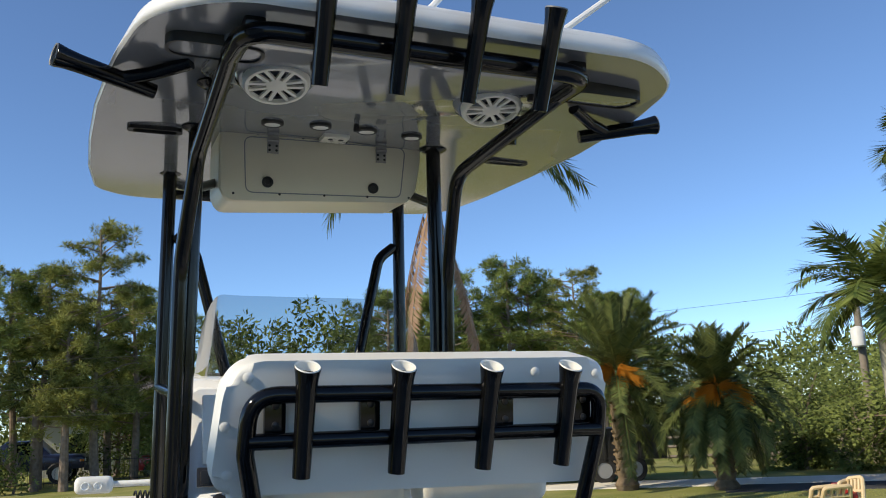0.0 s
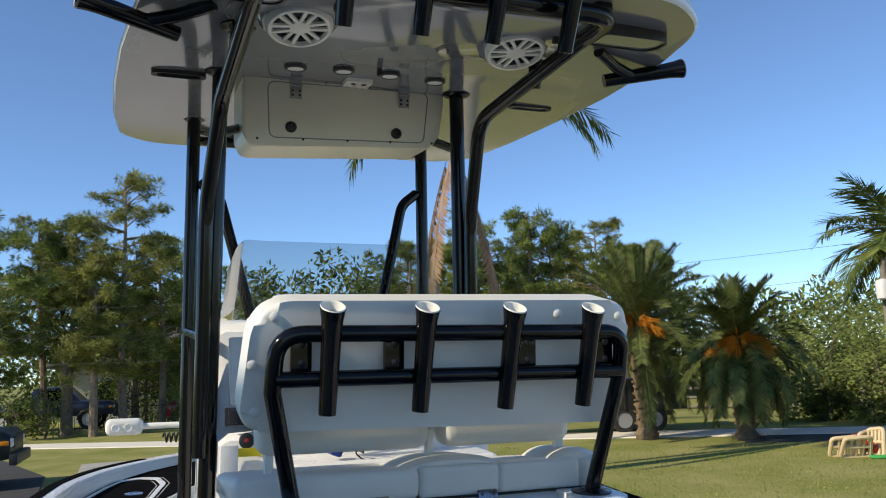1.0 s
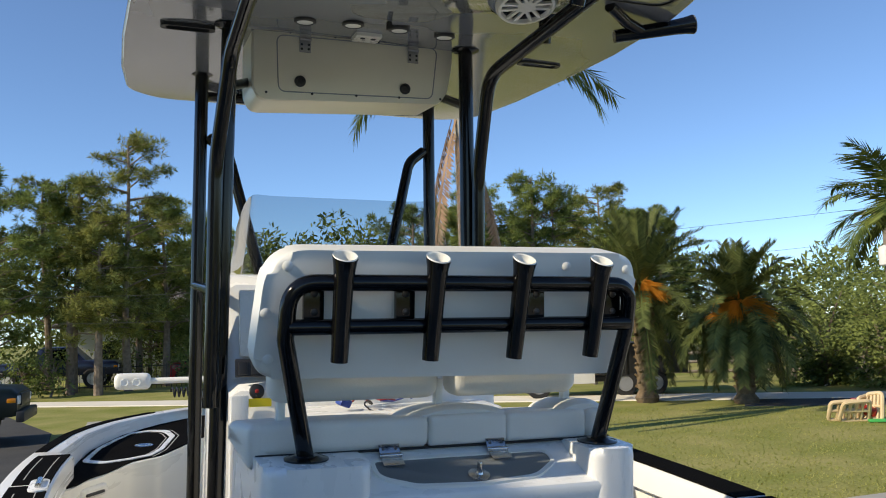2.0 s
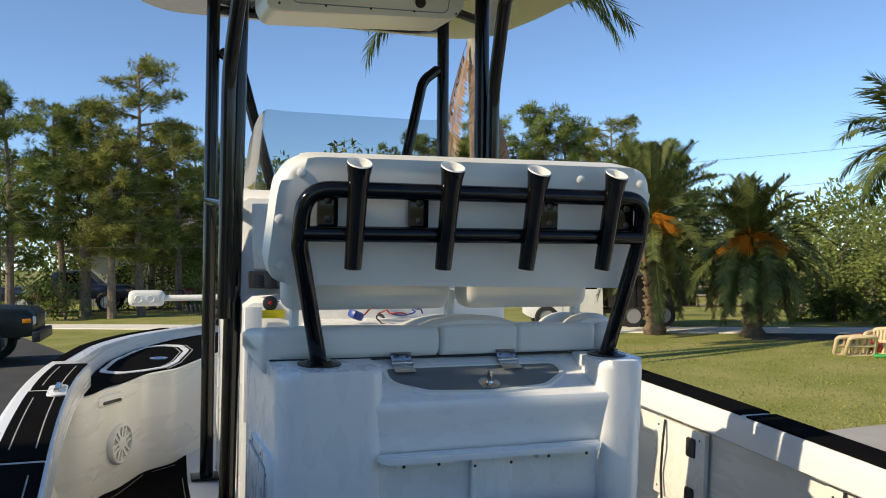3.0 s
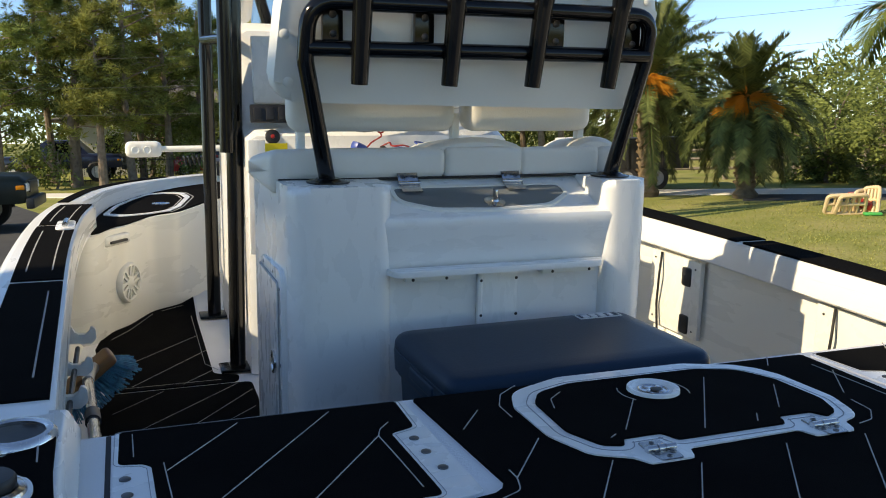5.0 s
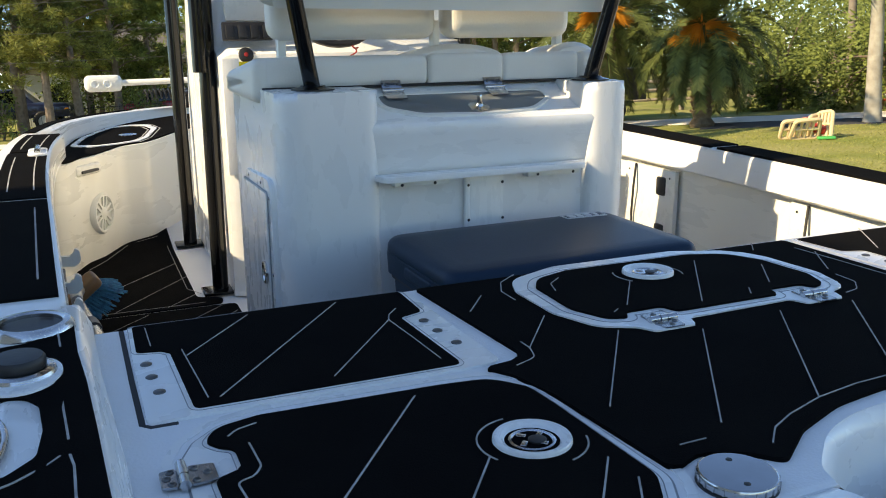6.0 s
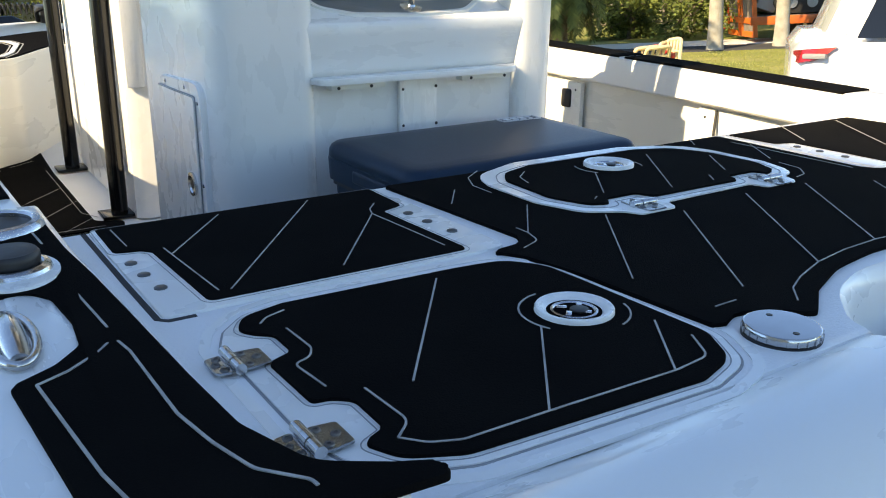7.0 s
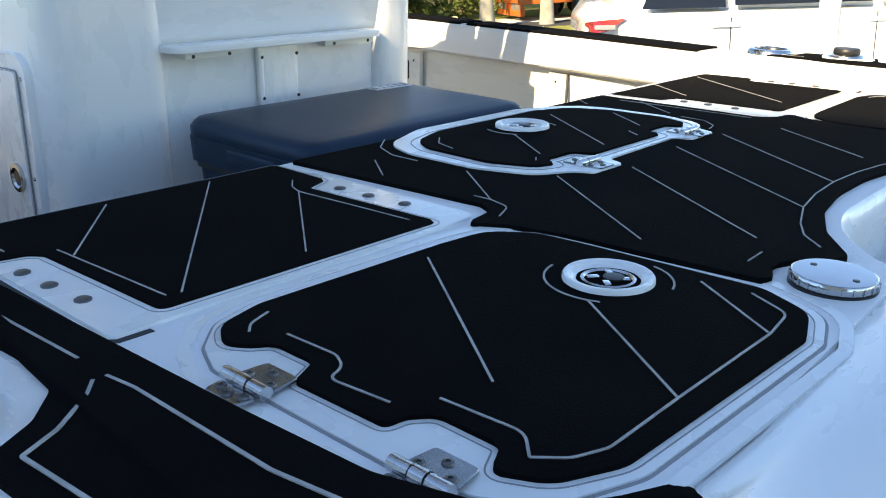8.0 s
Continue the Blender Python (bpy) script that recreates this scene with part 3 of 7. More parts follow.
# forward corner panels with their screw plates
PANEL = [(-0.914, -0.556), (-0.916, -0.688), (-0.880, -0.696), (-0.868, -0.711), (-0.861, -0.940), (-0.480, -0.942), (-0.487, -0.700), (-0.441, -0.682), (-0.436, -0.556)]
for s in (-1, 1):
    base = fillet(mirrored([(-0.924, -0.552), (-0.420, -0.552), (-0.420, -0.945), (-0.432, -0.955), (-0.47, -0.958), (-0.922, -0.960)], s), 0.012)
    cp = part("corner_panel", prism(B(), base, DECK - 0.01, DECK + 0.004, 0.004, 3), GEL, boat)
    part("panel_gap_shade", strip(B(), mirrored([(-0.931, -0.553), (-0.930, -0.80), (-0.928, -0.955), (-0.918, -0.9655), (-0.885, -0.966)], s), 0.008, DECK + 0.0007), DARKGAP, cp)
    fp = fillet(mirrored(PANEL, s), [0.004, 0.012, 0.015, 0.012, 0.012, 0.012, 0.010, 0.012, 0.004])
    part("foam_seam", ring_prism(B(), grown(fp, 0.0075), grown(fp, 0.0063), DECK, DECK + 0.0044), SEAM, cp)
    foam(fp, FZ, parent=cp)
    lines([[(0.764, -0.535), (0.640, -0.698)], [(0.95, -0.57), (0.70, -0.90)]] if s > 0 else [mirrored(q, s) for q in ([(-0.894, -0.571), (-0.893, -0.668)], [(-0.724, -0.574), (-0.846, -0.736)], [(-0.850, -0.705), (-0.840, -0.914)], [(-0.564, -0.571), (-0.825, -0.918)], [(-0.510, -0.707), (-0.665, -0.913)],
           [(-0.477, -0.652), (-0.500, -0.680), (-0.510, -0.707), (-0.505, -0.806), (-0.501, -0.913)])], FZ, 0.0019, parent=cp)
    for x, y in ((-0.906, -0.745), (-0.903, -0.801), (-0.898, -0.862), (-0.456, -0.732), (-0.455, -0.790), (-0.450, -0.855)):
        px, py = mirrored([(x, y)], s)[0]
        part("screw_cap", lathe(B(), [(0.0085, 0), (0.0085, 0.0022), (0.0065, 0.0034), (0.003, 0.0037)], (px, py, DECK + 0.0035), segs=16), SCREW, cp)

# middle panel with the fish-box hatch
MID = [(-0.400, -0.552), (-0.382, -0.930), (-0.400, -0.962), (-0.458, -0.972), (-0.432, -1.015), (-0.415, -1.10), (-0.401, -1.325), (-0.386, -1.328), (-0.350, -1.312), (-0.300, -1.335), (-0.272, -1.368), (-0.195, -1.315), (-0.10, -1.278), (0.0, -1.263)]
foam(fillet(both(MID), ([0.005, 0.02, 0.02, 0.008, 0.05, 0.1, 0.01, 0.015, 0.03, 0.03, 0.015, 0.1, 0.2, 0.3] * 2)[:14] + [0.005, 0.02, 0.02, 0.008, 0.05, 0.1, 0.01, 0.015, 0.03, 0.03, 0.015, 0.1, 0.2, 0.3][::-1]), FZ)
fish = fillet([(-0.242, -0.66), (-0.215, -0.585), (-0.09, -0.532), (0.205, -0.532), (0.330, -0.585), (0.356, -0.66), (0.359, -0.80), (0.330, -0.892), (0.282, -0.908), (0.268, -0.946), (0.188, -0.946), (0.174, -0.914), (-0.050, -0.920), (-0.064, -0.954), (-0.142, -0.954), (-0.158, -0.925), (-0.215, -0.892), (-0.245, -0.80)],
              [0.06, 0.10, 0.08, 0.08, 0.10, 0.06, 0.08, 0.05, 0.012, 0.008, 0.008, 0.012, 0.012, 0.008, 0.008, 0.015, 0.05, 0.08])
fh = part("hatch", prism(B(), fish, FZ - 0.004, FZ + 0.003, 0.003, 2), GEL, boat, "white-rimmed fish-box hatch with black foam")
fin = fillet([(-0.200, -0.66), (-0.170, -0.612), (-0.09, -0.583), (0.205, -0.583), (0.285, -0.615), (0.318, -0.69), (0.322, -0.81), (0.298, -0.870), (0.266, -0.884), (0.252, -0.857), (0.180, -0.857), (0.170, -0.889), (-0.050, -0.890), (-0.062, -0.857), (-0.135, -0.858), (-0.148, -0.884), (-0.182, -0.872), (-0.210, -0.80)],
             [0.05, 0.06, 0.05, 0.05, 0.06, 0.06, 0.06, 0.03, 0.01, 0.01, 0.01, 0.01, 0.01, 0.01, 0.01, 0.01, 0.03, 0.06])
part("lid_seam", ring_prism(B(), grown(fin, 0.017), grown(fin, 0.0150), FZ, FZ + 0.0036), SEAM, fh)
foam(fin, FZ + 0.007, parent=fh)
lines([[(-0.018, -0.703), (-0.113, -0.830)], [(0.188, -0.636), (0.019, -0.867)], [(0.291, -0.718), (0.212, -0.824)], [(-0.180, -0.700), (-0.165, -0.655), (-0.130, -0.625)], [(-0.140, -0.842), (-0.155, -0.853)], [(0.150, -0.838), (0.128, -0.868)]], FZ + 0.007, parent=fh)
for a0, a1 in ((150, 210), (330, 390)):
    lines([[(0.043 + 0.068 * math.cos(radians(a)), -0.675 + 0.068 * math.sin(radians(a))) for a in range(a0, a1 + 1, 10)]], FZ + 0.007, 0.0022, parent=fh)
latch((0.043, -0.675), FZ + 0.0145, 0.050, fh)
for x in (-0.103, 0.228):
    hinge((x, -0.917, FZ + 0.003), 90, fh)
BACKLINE = [(-0.258, -1.330), (-0.225, -1.299), (-0.181, -1.278), (-0.108, -1.254), (-0.03, -1.241), (0.055, -1.236)]
lines([[(-0.308, -0.648), (-0.366, -0.726)], [(-0.262, -0.802), (-0.362, -0.932)], [(-0.192, -0.920), (-0.372, -1.165)], [(-0.066, -0.973), (-0.275, -1.262)], [(0.116, -0.952), (-0.108, -1.254)], [(0.273, -0.962), (0.055, -1.236)], [(0.40, -1.02), (0.250, -1.215)],
       [(-0.360, -0.900), (-0.360, -0.930), (-0.372, -0.968), (-0.412, -0.986)], both(BACKLINE), [(-0.359, -1.289), (-0.320, -1.288)],
       [(-0.187, -0.545), (-0.235, -0.584), (-0.262, -0.64), (-0.264, -0.70)], [(0.385, -0.82), (0.376, -0.875), (0.340, -0.912), (0.303, -0.921)], [(0.422, -0.545), (0.382, -0.596)], [(0.490, -0.665), (0.403, -0.784)], [(0.477, -0.62), (0.476, -0.726), (0.470, -0.930)]], FZ)
LAY[0] = None

# deck filler cap on its black gasket
POLISHED = noisy_rough(material("polished_steel", (0.40, 0.41, 0.43), 0.06, 1.0, spot=(0.33, 0.33, 0.34), scale=30, amount=0.5), 0.04, 0.12, 40)
FILL = Vector((-0.352, -1.377, DECK + 0.0015))
gasket = part("filler_gasket", lathe(B(), [(0.030, -0.004), (0.0438, -0.003), (0.0442, 0.002), (0.042, 0.0032)], FILL, segs=40), BLACKPL, boat)
bm = lathe(B(), [(0.040, 0.0028), (0.0426, 0.0036), (0.0432, 0.005), (0.0432, 0.0105), (0.0420, 0.0130), (0.0405, 0.0136)], FILL, segs=48, caps=OPEN)
for k in range(24):
    a = 2 * math.pi * k / 24
    block(bm, FILL + Vector((0.0432 * math.cos(a), 0.0432 * math.sin(a), 0.0078)), (0.0024, 0.0020, 0.0065), 0.0, pose(0, 0, 0, 0, 0, math.degrees(a)))
cap = part("filler_cap", bm, CHROME, boat, "ribbed chrome deck filler cap")
part("cap_plate", lathe(B(), [(0.0408, 0.0120), (0.0407, 0.0136), (0.038, 0.0137), (0.002, 0.0138)], FILL, segs=48), POLISHED, cap)
for a in (70, 250):
    part("key_hole", lathe(B(), [(0.0036, 0.0130), (0.0036, 0.0142), (0.0024, 0.0143)], FILL + Vector((0.026 * math.cos(radians(a)), 0.026 * math.sin(radians(a)), 0)), segs=12), BLACKPL, cap)

# pull-up cleat, rod holder and cup holder on each gunwale
for s in (-1, 1):
    cx, cy = mirrored([(-1.091, -1.076)], s)[0]
    ring = [(math.cos(k * math.pi / 18), math.sin(k * math.pi / 18)) for k in range(36)]
    bm = prism(B(), [(cx + 0.020 * a, cy + 0.063 * b) for a, b in ring], 1.326, 1.3425, 0.002, 1)
    tube(bm, [(cx + 0.0205 * a, cy + 0.0635 * b, 1.345) for a, b in ring], 0.0045, 10, closed=True)
    cleat = part("cleat", bm, CHROME, boat, "polished stainless pull-up cleat")
    bm = B()
    rows = []
    for k in range(13):
        u = k / 12 * 2 - 1
        w, h = 0.0145 * math.sqrt(max(0.02, 1 - 0.55 * u * u)), 0.010 + 0.007 * (1 - u * u)
        rows.append([Vector((cx + w * math.cos(q * math.pi / 6), cy + 0.055 * u, 1.343 + h * math.sin(q * math.pi / 6))) for q in range(12)])
    part("cleat_horn", loft(bm, rows), CHROME, cleat)
    hc = mirrored([(-1.064, -0.870)], s)[0]
    part("rod_holder_plate", prism(B(), [(hc[0] + 0.051 * a, hc[1] - 0.006 + 0.065 * b) for a, b in ring], 1.330, 1.3425, 0.004, 3), GEL, boat)
    rp = part("rod_holder", lathe(B(), [(0.030, 0.0), (0.045, 0.0), (0.043, 0.005), (0.036, 0.008), (0.030, 0.006)], (*hc, 1.342), segs=36, caps=OPEN), CHROME, boat)
    part("rod_holder_cap", lathe(B(), [(0.029, 0.004), (0.031, 0.007), (0.033, 0.010), (0.033, 0.019), (0.030, 0.023), (0.018, 0.024)], (*hc, 1.342), segs=32), BLACKPL, rp, "black rubber cap")
    cc = mirrored([(-1.056, -0.672)], s)[0]
    # The hole is closed; a black disc carries the well's shade.
    part("cup_shade_disc", lathe(B(), [(0.043, -0.004), (0.043, 0.0035), (0.036, 0.004)], (*cc, sheer(-0.63) + 0.003), segs=30), BLACKPL, boat, "black disc drawn as the shaded cup holder well")
    part("cup_holder", lathe(B(), [(0.043, 0.001), (0.043, 0.009), (0.046, 0.012), (0.054, 0.011), (0.059, 0.005), (0.060, -0.004)], (*cc, sheer(-0.63) + 0.003), segs=36, caps=OPEN), CHROME, boat)
# ---- leaning post ----
GLASS_S = material("smoked_lid", (0.16, 0.175, 0.18), 0.3, spot=(0.11, 0.12, 0.125), scale=5, amount=0.6)
CREAM = material("cream_gelcoat", (0.80, 0.75, 0.60), 0.3, spot=(0.73, 0.68, 0.53), scale=3, amount=0.5, coat=0.2)
post = thing("leaning_post", "white fibreglass leaning post with padded seat and black pipe frame", "leaning post", (0, 0.3, SOLE))
bm = B()
prism(bm, [(-0.30, 0.045), (0.36, 0.045), (0.36, 0.59), (-0.30, 0.59)], SOLE, 1.50, 0.0)
part("body", bm, GEL, post)
# pods each side of the lid, rounded at the top
for x0, x1 in ((-0.522, -0.262), (0.332, 0.478)):
    bm = B()
    prism(bm, fillet([(x0, 0.018), (x1, 0.018), (x1, 0.60), (x0 - 0.008 if x0 < 0 else x0, 0.60)], [0.085, 0.05, 0.04, 0.04] if x0 < 0 else [0.05, 0.065, 0.04, 0.04], n=9), SOLE, 1.603, 0.036, 6)
    part("pod", bm, GEL, post)
bm = B()
prism(bm, [(-0.268, 0.26), (0.338, 0.26), (0.338, 0.58), (-0.268, 0.58)], 1.515, 1.598, 0.01, 2)
part("seat_base", bm, GEL, post)
bm = B()
rows = []
for y, z in ((0.042, 1.385), (0.034, 1.40), (0.024, 1.49), (0.022, 1.510), (0.026, 1.520), (0.036, 1.5255), (0.05, 1.530), (0.17, 1.576), (0.195, 1.594), (0.28, 1.596)):
    rows.append([Vector((-0.31, y, z)), Vector((0.38, y, z))])
loft(bm, rows, closed=False)
part("lid_surround", bm, GEL, post)
lidp = fillet([(-0.228, 0.168), (0.262, 0.168), (0.266, 0.118), (0.19, 0.062), (0.02, 0.046), (-0.14, 0.056), (-0.230, 0.10)], [0.02, 0.04, 0.05, 0.09, 0.14, 0.09, 0.05], n=7)
SLOPE = 0.385
bm = B()
prism(bm, lidp, 1.524, 1.5335, 0.003, 2, lift=lambda x, y: SLOPE * (y - 0.05))
lid = part("lid", bm, GLASS_S, post, "smoked grey livewell lid")
c = Vector((0.03, 0.115))
bm = B()
ring_prism(bm, grown(lidp, 0.007), grown(lidp, -0.004), 1.526, 1.5365)
for v in bm.verts:
    v.co.z += SLOPE * (v.co.y - 0.05)
part("lid_rim", bm, PLASTIC_W, lid)
for x in (-0.177, 0.124):
    bm = B()
    block(bm, (x, 0.184, 1.603), (0.056, 0.004, 0.030), 0.001, pose(0, 0, 0, -35, 0, 0))
    block(bm, (x, 0.152, 1.5785), (0.056, 0.036, 0.004), 0.001, pose(0, 0, 0, 21, 0, 0))
    h = part("hinge", bm, CHROME, lid)
    part("knuckle", tube(B(), [(x - 0.03, 0.172, 1.591), (x + 0.03, 0.172, 1.591)], 0.006, 10), CHROME, h)
    for dx in (-0.017, 0.017):
        part("screw", lathe(B(), [(0.0044, 0), (0.0034, 0.002)], (x + dx, 0.183, 1.606), (0, -0.82, 0.57), 10), SCREW, h)
part("latch_base", lathe(B(), [(0.030, 0), (0.029, 0.004), (0.012, 0.007), (0.009, 0.012)], (0.033, 0.082, 1.545), (0, -0.3, 0.95), 24), CHROME, lid)
bm = B()
block(bm, (0.033, 0.078, 1.567), (0.008, 0.020, 0.026), 0.003)
part("latch_lever", bm, CHROME, lid)
# moulded shelf and the panel below
bm = B()
prism(bm, fillet([(-0.283, 0.03), (-0.265, -0.020), (0.31, -0.020), (0.335, 0.03)], [0, 0.03, 0.03, 0]), 1.378, 1.394, 0.006, 3)
part("shelf", bm, GEL, post)
for x0, x1 in ((-0.24, -0.09), (0.14, 0.30)):
    bm = B()
    block(bm, ((x0 + x1) / 2, 0.012, 1.369), (x1 - x0, 0.03, 0.014), 0.003)
    part("cleat_strip", bm, PLASTIC_W, post)
for x in (-0.22, -0.13, 0.17, 0.28):
    part("screw", lathe(B(), [(0.0044, 0), (0.0034, 0.002)], (x, -0.003, 1.368), (0, -1, 0), 10), BLACKPL, post)
bm = B()
block(bm, (0.028, 0.040, 1.08), (0.116, 0.012, 0.58), 0.004)
block(bm, (-0.024, 0.036, 1.08), (0.016, 0.014, 0.58), 0.006, segs=4)
part("panel_trim", bm, GEL, post)
for x, z in ((-0.021, 1.347), (-0.020, 1.252), (0.080, 1.349), (0.082, 1.250)):
    part("screw", lathe(B(), [(0.0044, 0), (0.0034, 0.002)], (x, 0.030, z), (0, -1, 0), 10), BLACKPL, post)
# access door on the port side: a raised surround with a flush leaf
bm = B()
o = fillet([(0.095, SOLE + 0.02), (0.432, SOLE + 0.02), (0.428, 1.372), (0.085, 1.388)], [0.01, 0.01, 0.05, 0.05])
loft(bm, [[Vector((x, c + (p[0] - c) * f, p[1] * g + (1 - g) * 1.1)) for p in o] for c in (0.26,) for x, f, g in ((-0.518, 1.03, 1.01), (-0.530, 1.01, 1.004), (-0.536, 0.985, 0.996))])
door = part("access_door", bm, GEL, post)
bm = B()
o = fillet([(0.125, SOLE + 0.05), (0.425, SOLE + 0.05), (0.420, 1.345), (0.118, 1.352)], 0.012)
loft(bm, [[Vector((x, 0.27 + (p[0] - 0.27) * f, p[1])) for p in o] for x, f in ((-0.530, 1.0), (-0.541, 1.0), (-0.5425, 0.99))])
part("door_leaf", bm, GEL, door)
part("door_seam", tube(B(), [(-0.5385, p[0] + 0.003 * (1 if p[0] > 0.27 else -1), p[1] + (0.003 if p[1] > 1 else -0.003)) for p in o], 0.0015, 6, closed=True), SEAM, door)
part("door_latch", lathe(B(), [(0.030, 0), (0.030, 0.006), (0.022, 0.007), (0.018, 0.002)], (-0.5425, 0.165, 1.133), (-1, 0, 0), 24), CHROME, door)
part("latch_slot", lathe(B(), [(0.017, 0.003), (0.012, 0.004)], (-0.5425, 0.165, 1.133), (-1, 0, 0), 18), BLACKPL, door)
for y, z in ((0.105, 1.34), (0.105, 1.14), (0.105, 0.95), (0.20, 1.366), (0.36, 1.362)):
    part("screw", lathe(B(), [(0.005, 0), (0.004, 0.002)], (-0.5365, y, z), (-1, 0, 0), 10), CHROME, door)
# cushion: three pads and two raised bolsters
def pillow(x0, x1, y0, y1, z0, z1, puff, bev):
    bm = B()
    block(bm, ((x0 + x1) / 2, (y0 + y1) / 2, (z0 + z1) / 2), (x1 - x0, y1 - y0, z1 - z0), bev, segs=5)
    bmesh.ops.subdivide_edges(bm, edges=[e for e in bm.edges if e.calc_length() > 0.05], cuts=4, use_grid_fill=True)
    for v in bm.verts:
        u = (v.co.x - x0) / (x1 - x0) * 2 - 1
        w = (v.co.y - y0) / (y1 - y0) * 2 - 1
        if v.co.z > (z0 + z1) / 2:
            v.co.z += puff * (1 - u * u) * (1 - w * w) + 0.002 * noise.noise(v.co * 9) - 0.13 * (v.co.y - y0)
    return bm


cush = part("cushion", pillow(-0.525, -0.06, 0.195, 0.62, 1.598, 1.684, 0.006, 0.03), VINYL, post)
part("cushion_end", pillow(-0.541, -0.480, 0.196, 0.62, 1.566, 1.683, 0.003, 0.028), VINYL, cush)
part("cushion_pad", pillow(-0.063, 0.165, 0.195, 0.62, 1.598, 1.684, 0.006, 0.018), VINYL, cush)
part("cushion_pad", pillow(0.162, 0.41, 0.195, 0.62, 1.598, 1.683, 0.006, 0.018), VINYL, cush)
part("cushion_pad", pillow(0.407, 0.485, 0.195, 0.62, 1.598, 1.683, 0.006, 0.03), VINYL, cush)
for x0, x1 in ((-0.12, 0.19), (0.33, 0.495)):
    bm = B()
    n = 14
    rows = []
    for i in range(n + 1):
        u = i / n * 2 - 1
        h = 0.036 * max(0, 1 - u * u) ** 0.7
        x = x0 + (x1 - x0) * i / n
        rows.append([Vector((x, y, z - 0.12 * (y - 0.2))) for y, z in ((0.215, 1.63), (0.222, 1.66 + h), (0.245, 1.676 + h), (0.42, 1.678 + h), (0.46, 1.66 + h), (0.47, 1.63))])
    loft(bm, rows)
    part("cushion_bolster", bm, VINYL, cush)
bm = B()
tube(bm, [(-0.52, 0.193, 1.603), (-0.3, 0.190, 1.602), (0.1, 0.190, 1.602), (0.48, 0.193, 1.603)], 0.004, 6)
part("cushion_welt", bm, BLACKPL, cush)
# backrest panel
sb = fillet([(-0.545, 1.80), (0.462, 1.787), (0.512, 2.126), (-0.515, 2.115)], [0.06, 0.05, 0.08, 0.11], n=9)
bm = B()
slab_xz(bm, sb, 0.10, 0.21, 0.024, 4)
bmesh.ops.rotate(bm, cent=(0, 0.1, 1.95), matrix=Matrix.Rotation(radians(9.5), 3, "X"), verts=bm.verts)
backrest = part("backrest", bm, PLASTIC_W, post, "white moulded backrest panel")
for x, z in ((-0.467, 2.075), (-0.515, 1.962), (-0.505, 1.85), (0.28, 2.085), (0.465, 2.08)):
    part("button", lathe(B(), [(0.013, -0.002), (0.013, 0.001), (0.009, 0.004), (0.003, 0.005)], (x, 0.0995 + (1.95 - z) * 0.167, z), (0, -1, 0), 16), PLASTIC_W, backrest)
for x0, x1 in ((-0.478, -0.012), (0.018, 0.415)):
    bm = B()
    block(bm, ((x0 + x1) / 2, 0.30, 1.90), (x1 - x0, 0.10, 0.36), 0.045, segs=5)
    part("backrest_cushion", bm, VINYL, post)
for x in (-0.44, 0.0, 0.40):
    bm = B()
    block(bm, (x, 0.31, 1.69), (0.022, 0.03, 0.16), 0.005)
    part("cushion_post", bm, PLASTIC_W, post)
# pipe frame
RP = 0.0205
fr = fillet([(-0.406, 0.126, 1.60), (-0.474, 0.055, 1.90), (-0.470, 0.028, 2.036), (0.448, 0.028, 2.038), (0.452, 0.055, 1.92), (0.405, 0.126, 1.604)], [0, 0.05, 0.13, 0.12, 0.05, 0], closed=False, n=8)
frame_part = part("frame", tube(B(), fr, RP), BLACKPIPE, post, "black powder-coated pipe frame")
part("frame_bar", tube(B(), [(-0.470, 0.045, 1.930), (0.450, 0.045, 1.934)], 0.0195), BLACKPIPE, frame_part)
for x in (-0.406, 0.405):
    part("foot_flange", lathe(B(), [(0.055, 0), (0.055, 0.006), (0.034, 0.010), (0.03, 0.014)], (x, 0.126, 1.601), segs=24), BLACKPIPE, frame_part)
for x in (-0.405, -0.175, 0.185, 0.415):
    bm = B()
    block(bm, (x, 0.075, 1.985), (0.05, 0.02, 0.12), 0.004)
    part("mount_plate", bm, BLACKPIPE, frame_part)
    for z in (2.01, 1.965):
        part("bolt", lathe(B(), [(0.009, 0), (0.009, 0.004), (0.005, 0.006)], (x, 0.065, z), (0, -1, 0), 8), BLACKPL, frame_part)


GREY_RIM = material("grey_liner", (0.18, 0.18, 0.18), 0.5)


def rod_tube(parent, foot, top, r=0.0245, slant=0.0, name="rod_holder"):
    """A black rod-holder tube with a flared rim and a white liner; open at the top."""
    a, b = Vector(foot), Vector(top)
    d = (b - a).normalized()
    L = (b - a).length
    prof = [(r * 0.6, 0.0), (r * 0.84, 0.0), (r * 0.86, L * 0.05), (r, L * 0.78), (r * 1.10, L * 0.90), (r * 1.28, L), (r * 1.18, L + 0.002), (r * 0.95, L * 0.92), (r * 0.86, L * 0.6)]

    def slanted(bm):
        for v in bm.verts:
            k = max(0.0, ((v.co - a).dot(d) / L - 0.78) / 0.22)
            v.co += d * (slant * k * (v.co.y - (a + d * (v.co - a).dot(d)).y))
        return bm

    t = part(name, slanted(lathe(B(), prof, a, d, 22)), BLACKPIPE, parent)
    part("liner_rim", slanted(lathe(B(), [(r * 1.12, L - 0.006), (r * 1.24, L + 0.002), (r * 1.20, L + 0.005), (r * 1.06, L + 0.003), (r * 0.9, L * 0.80)], a, d, 22, OPEN)), PLASTIC_W if slant else GREY_RIM, t, "white liner" if slant else "grey liner")
    return t


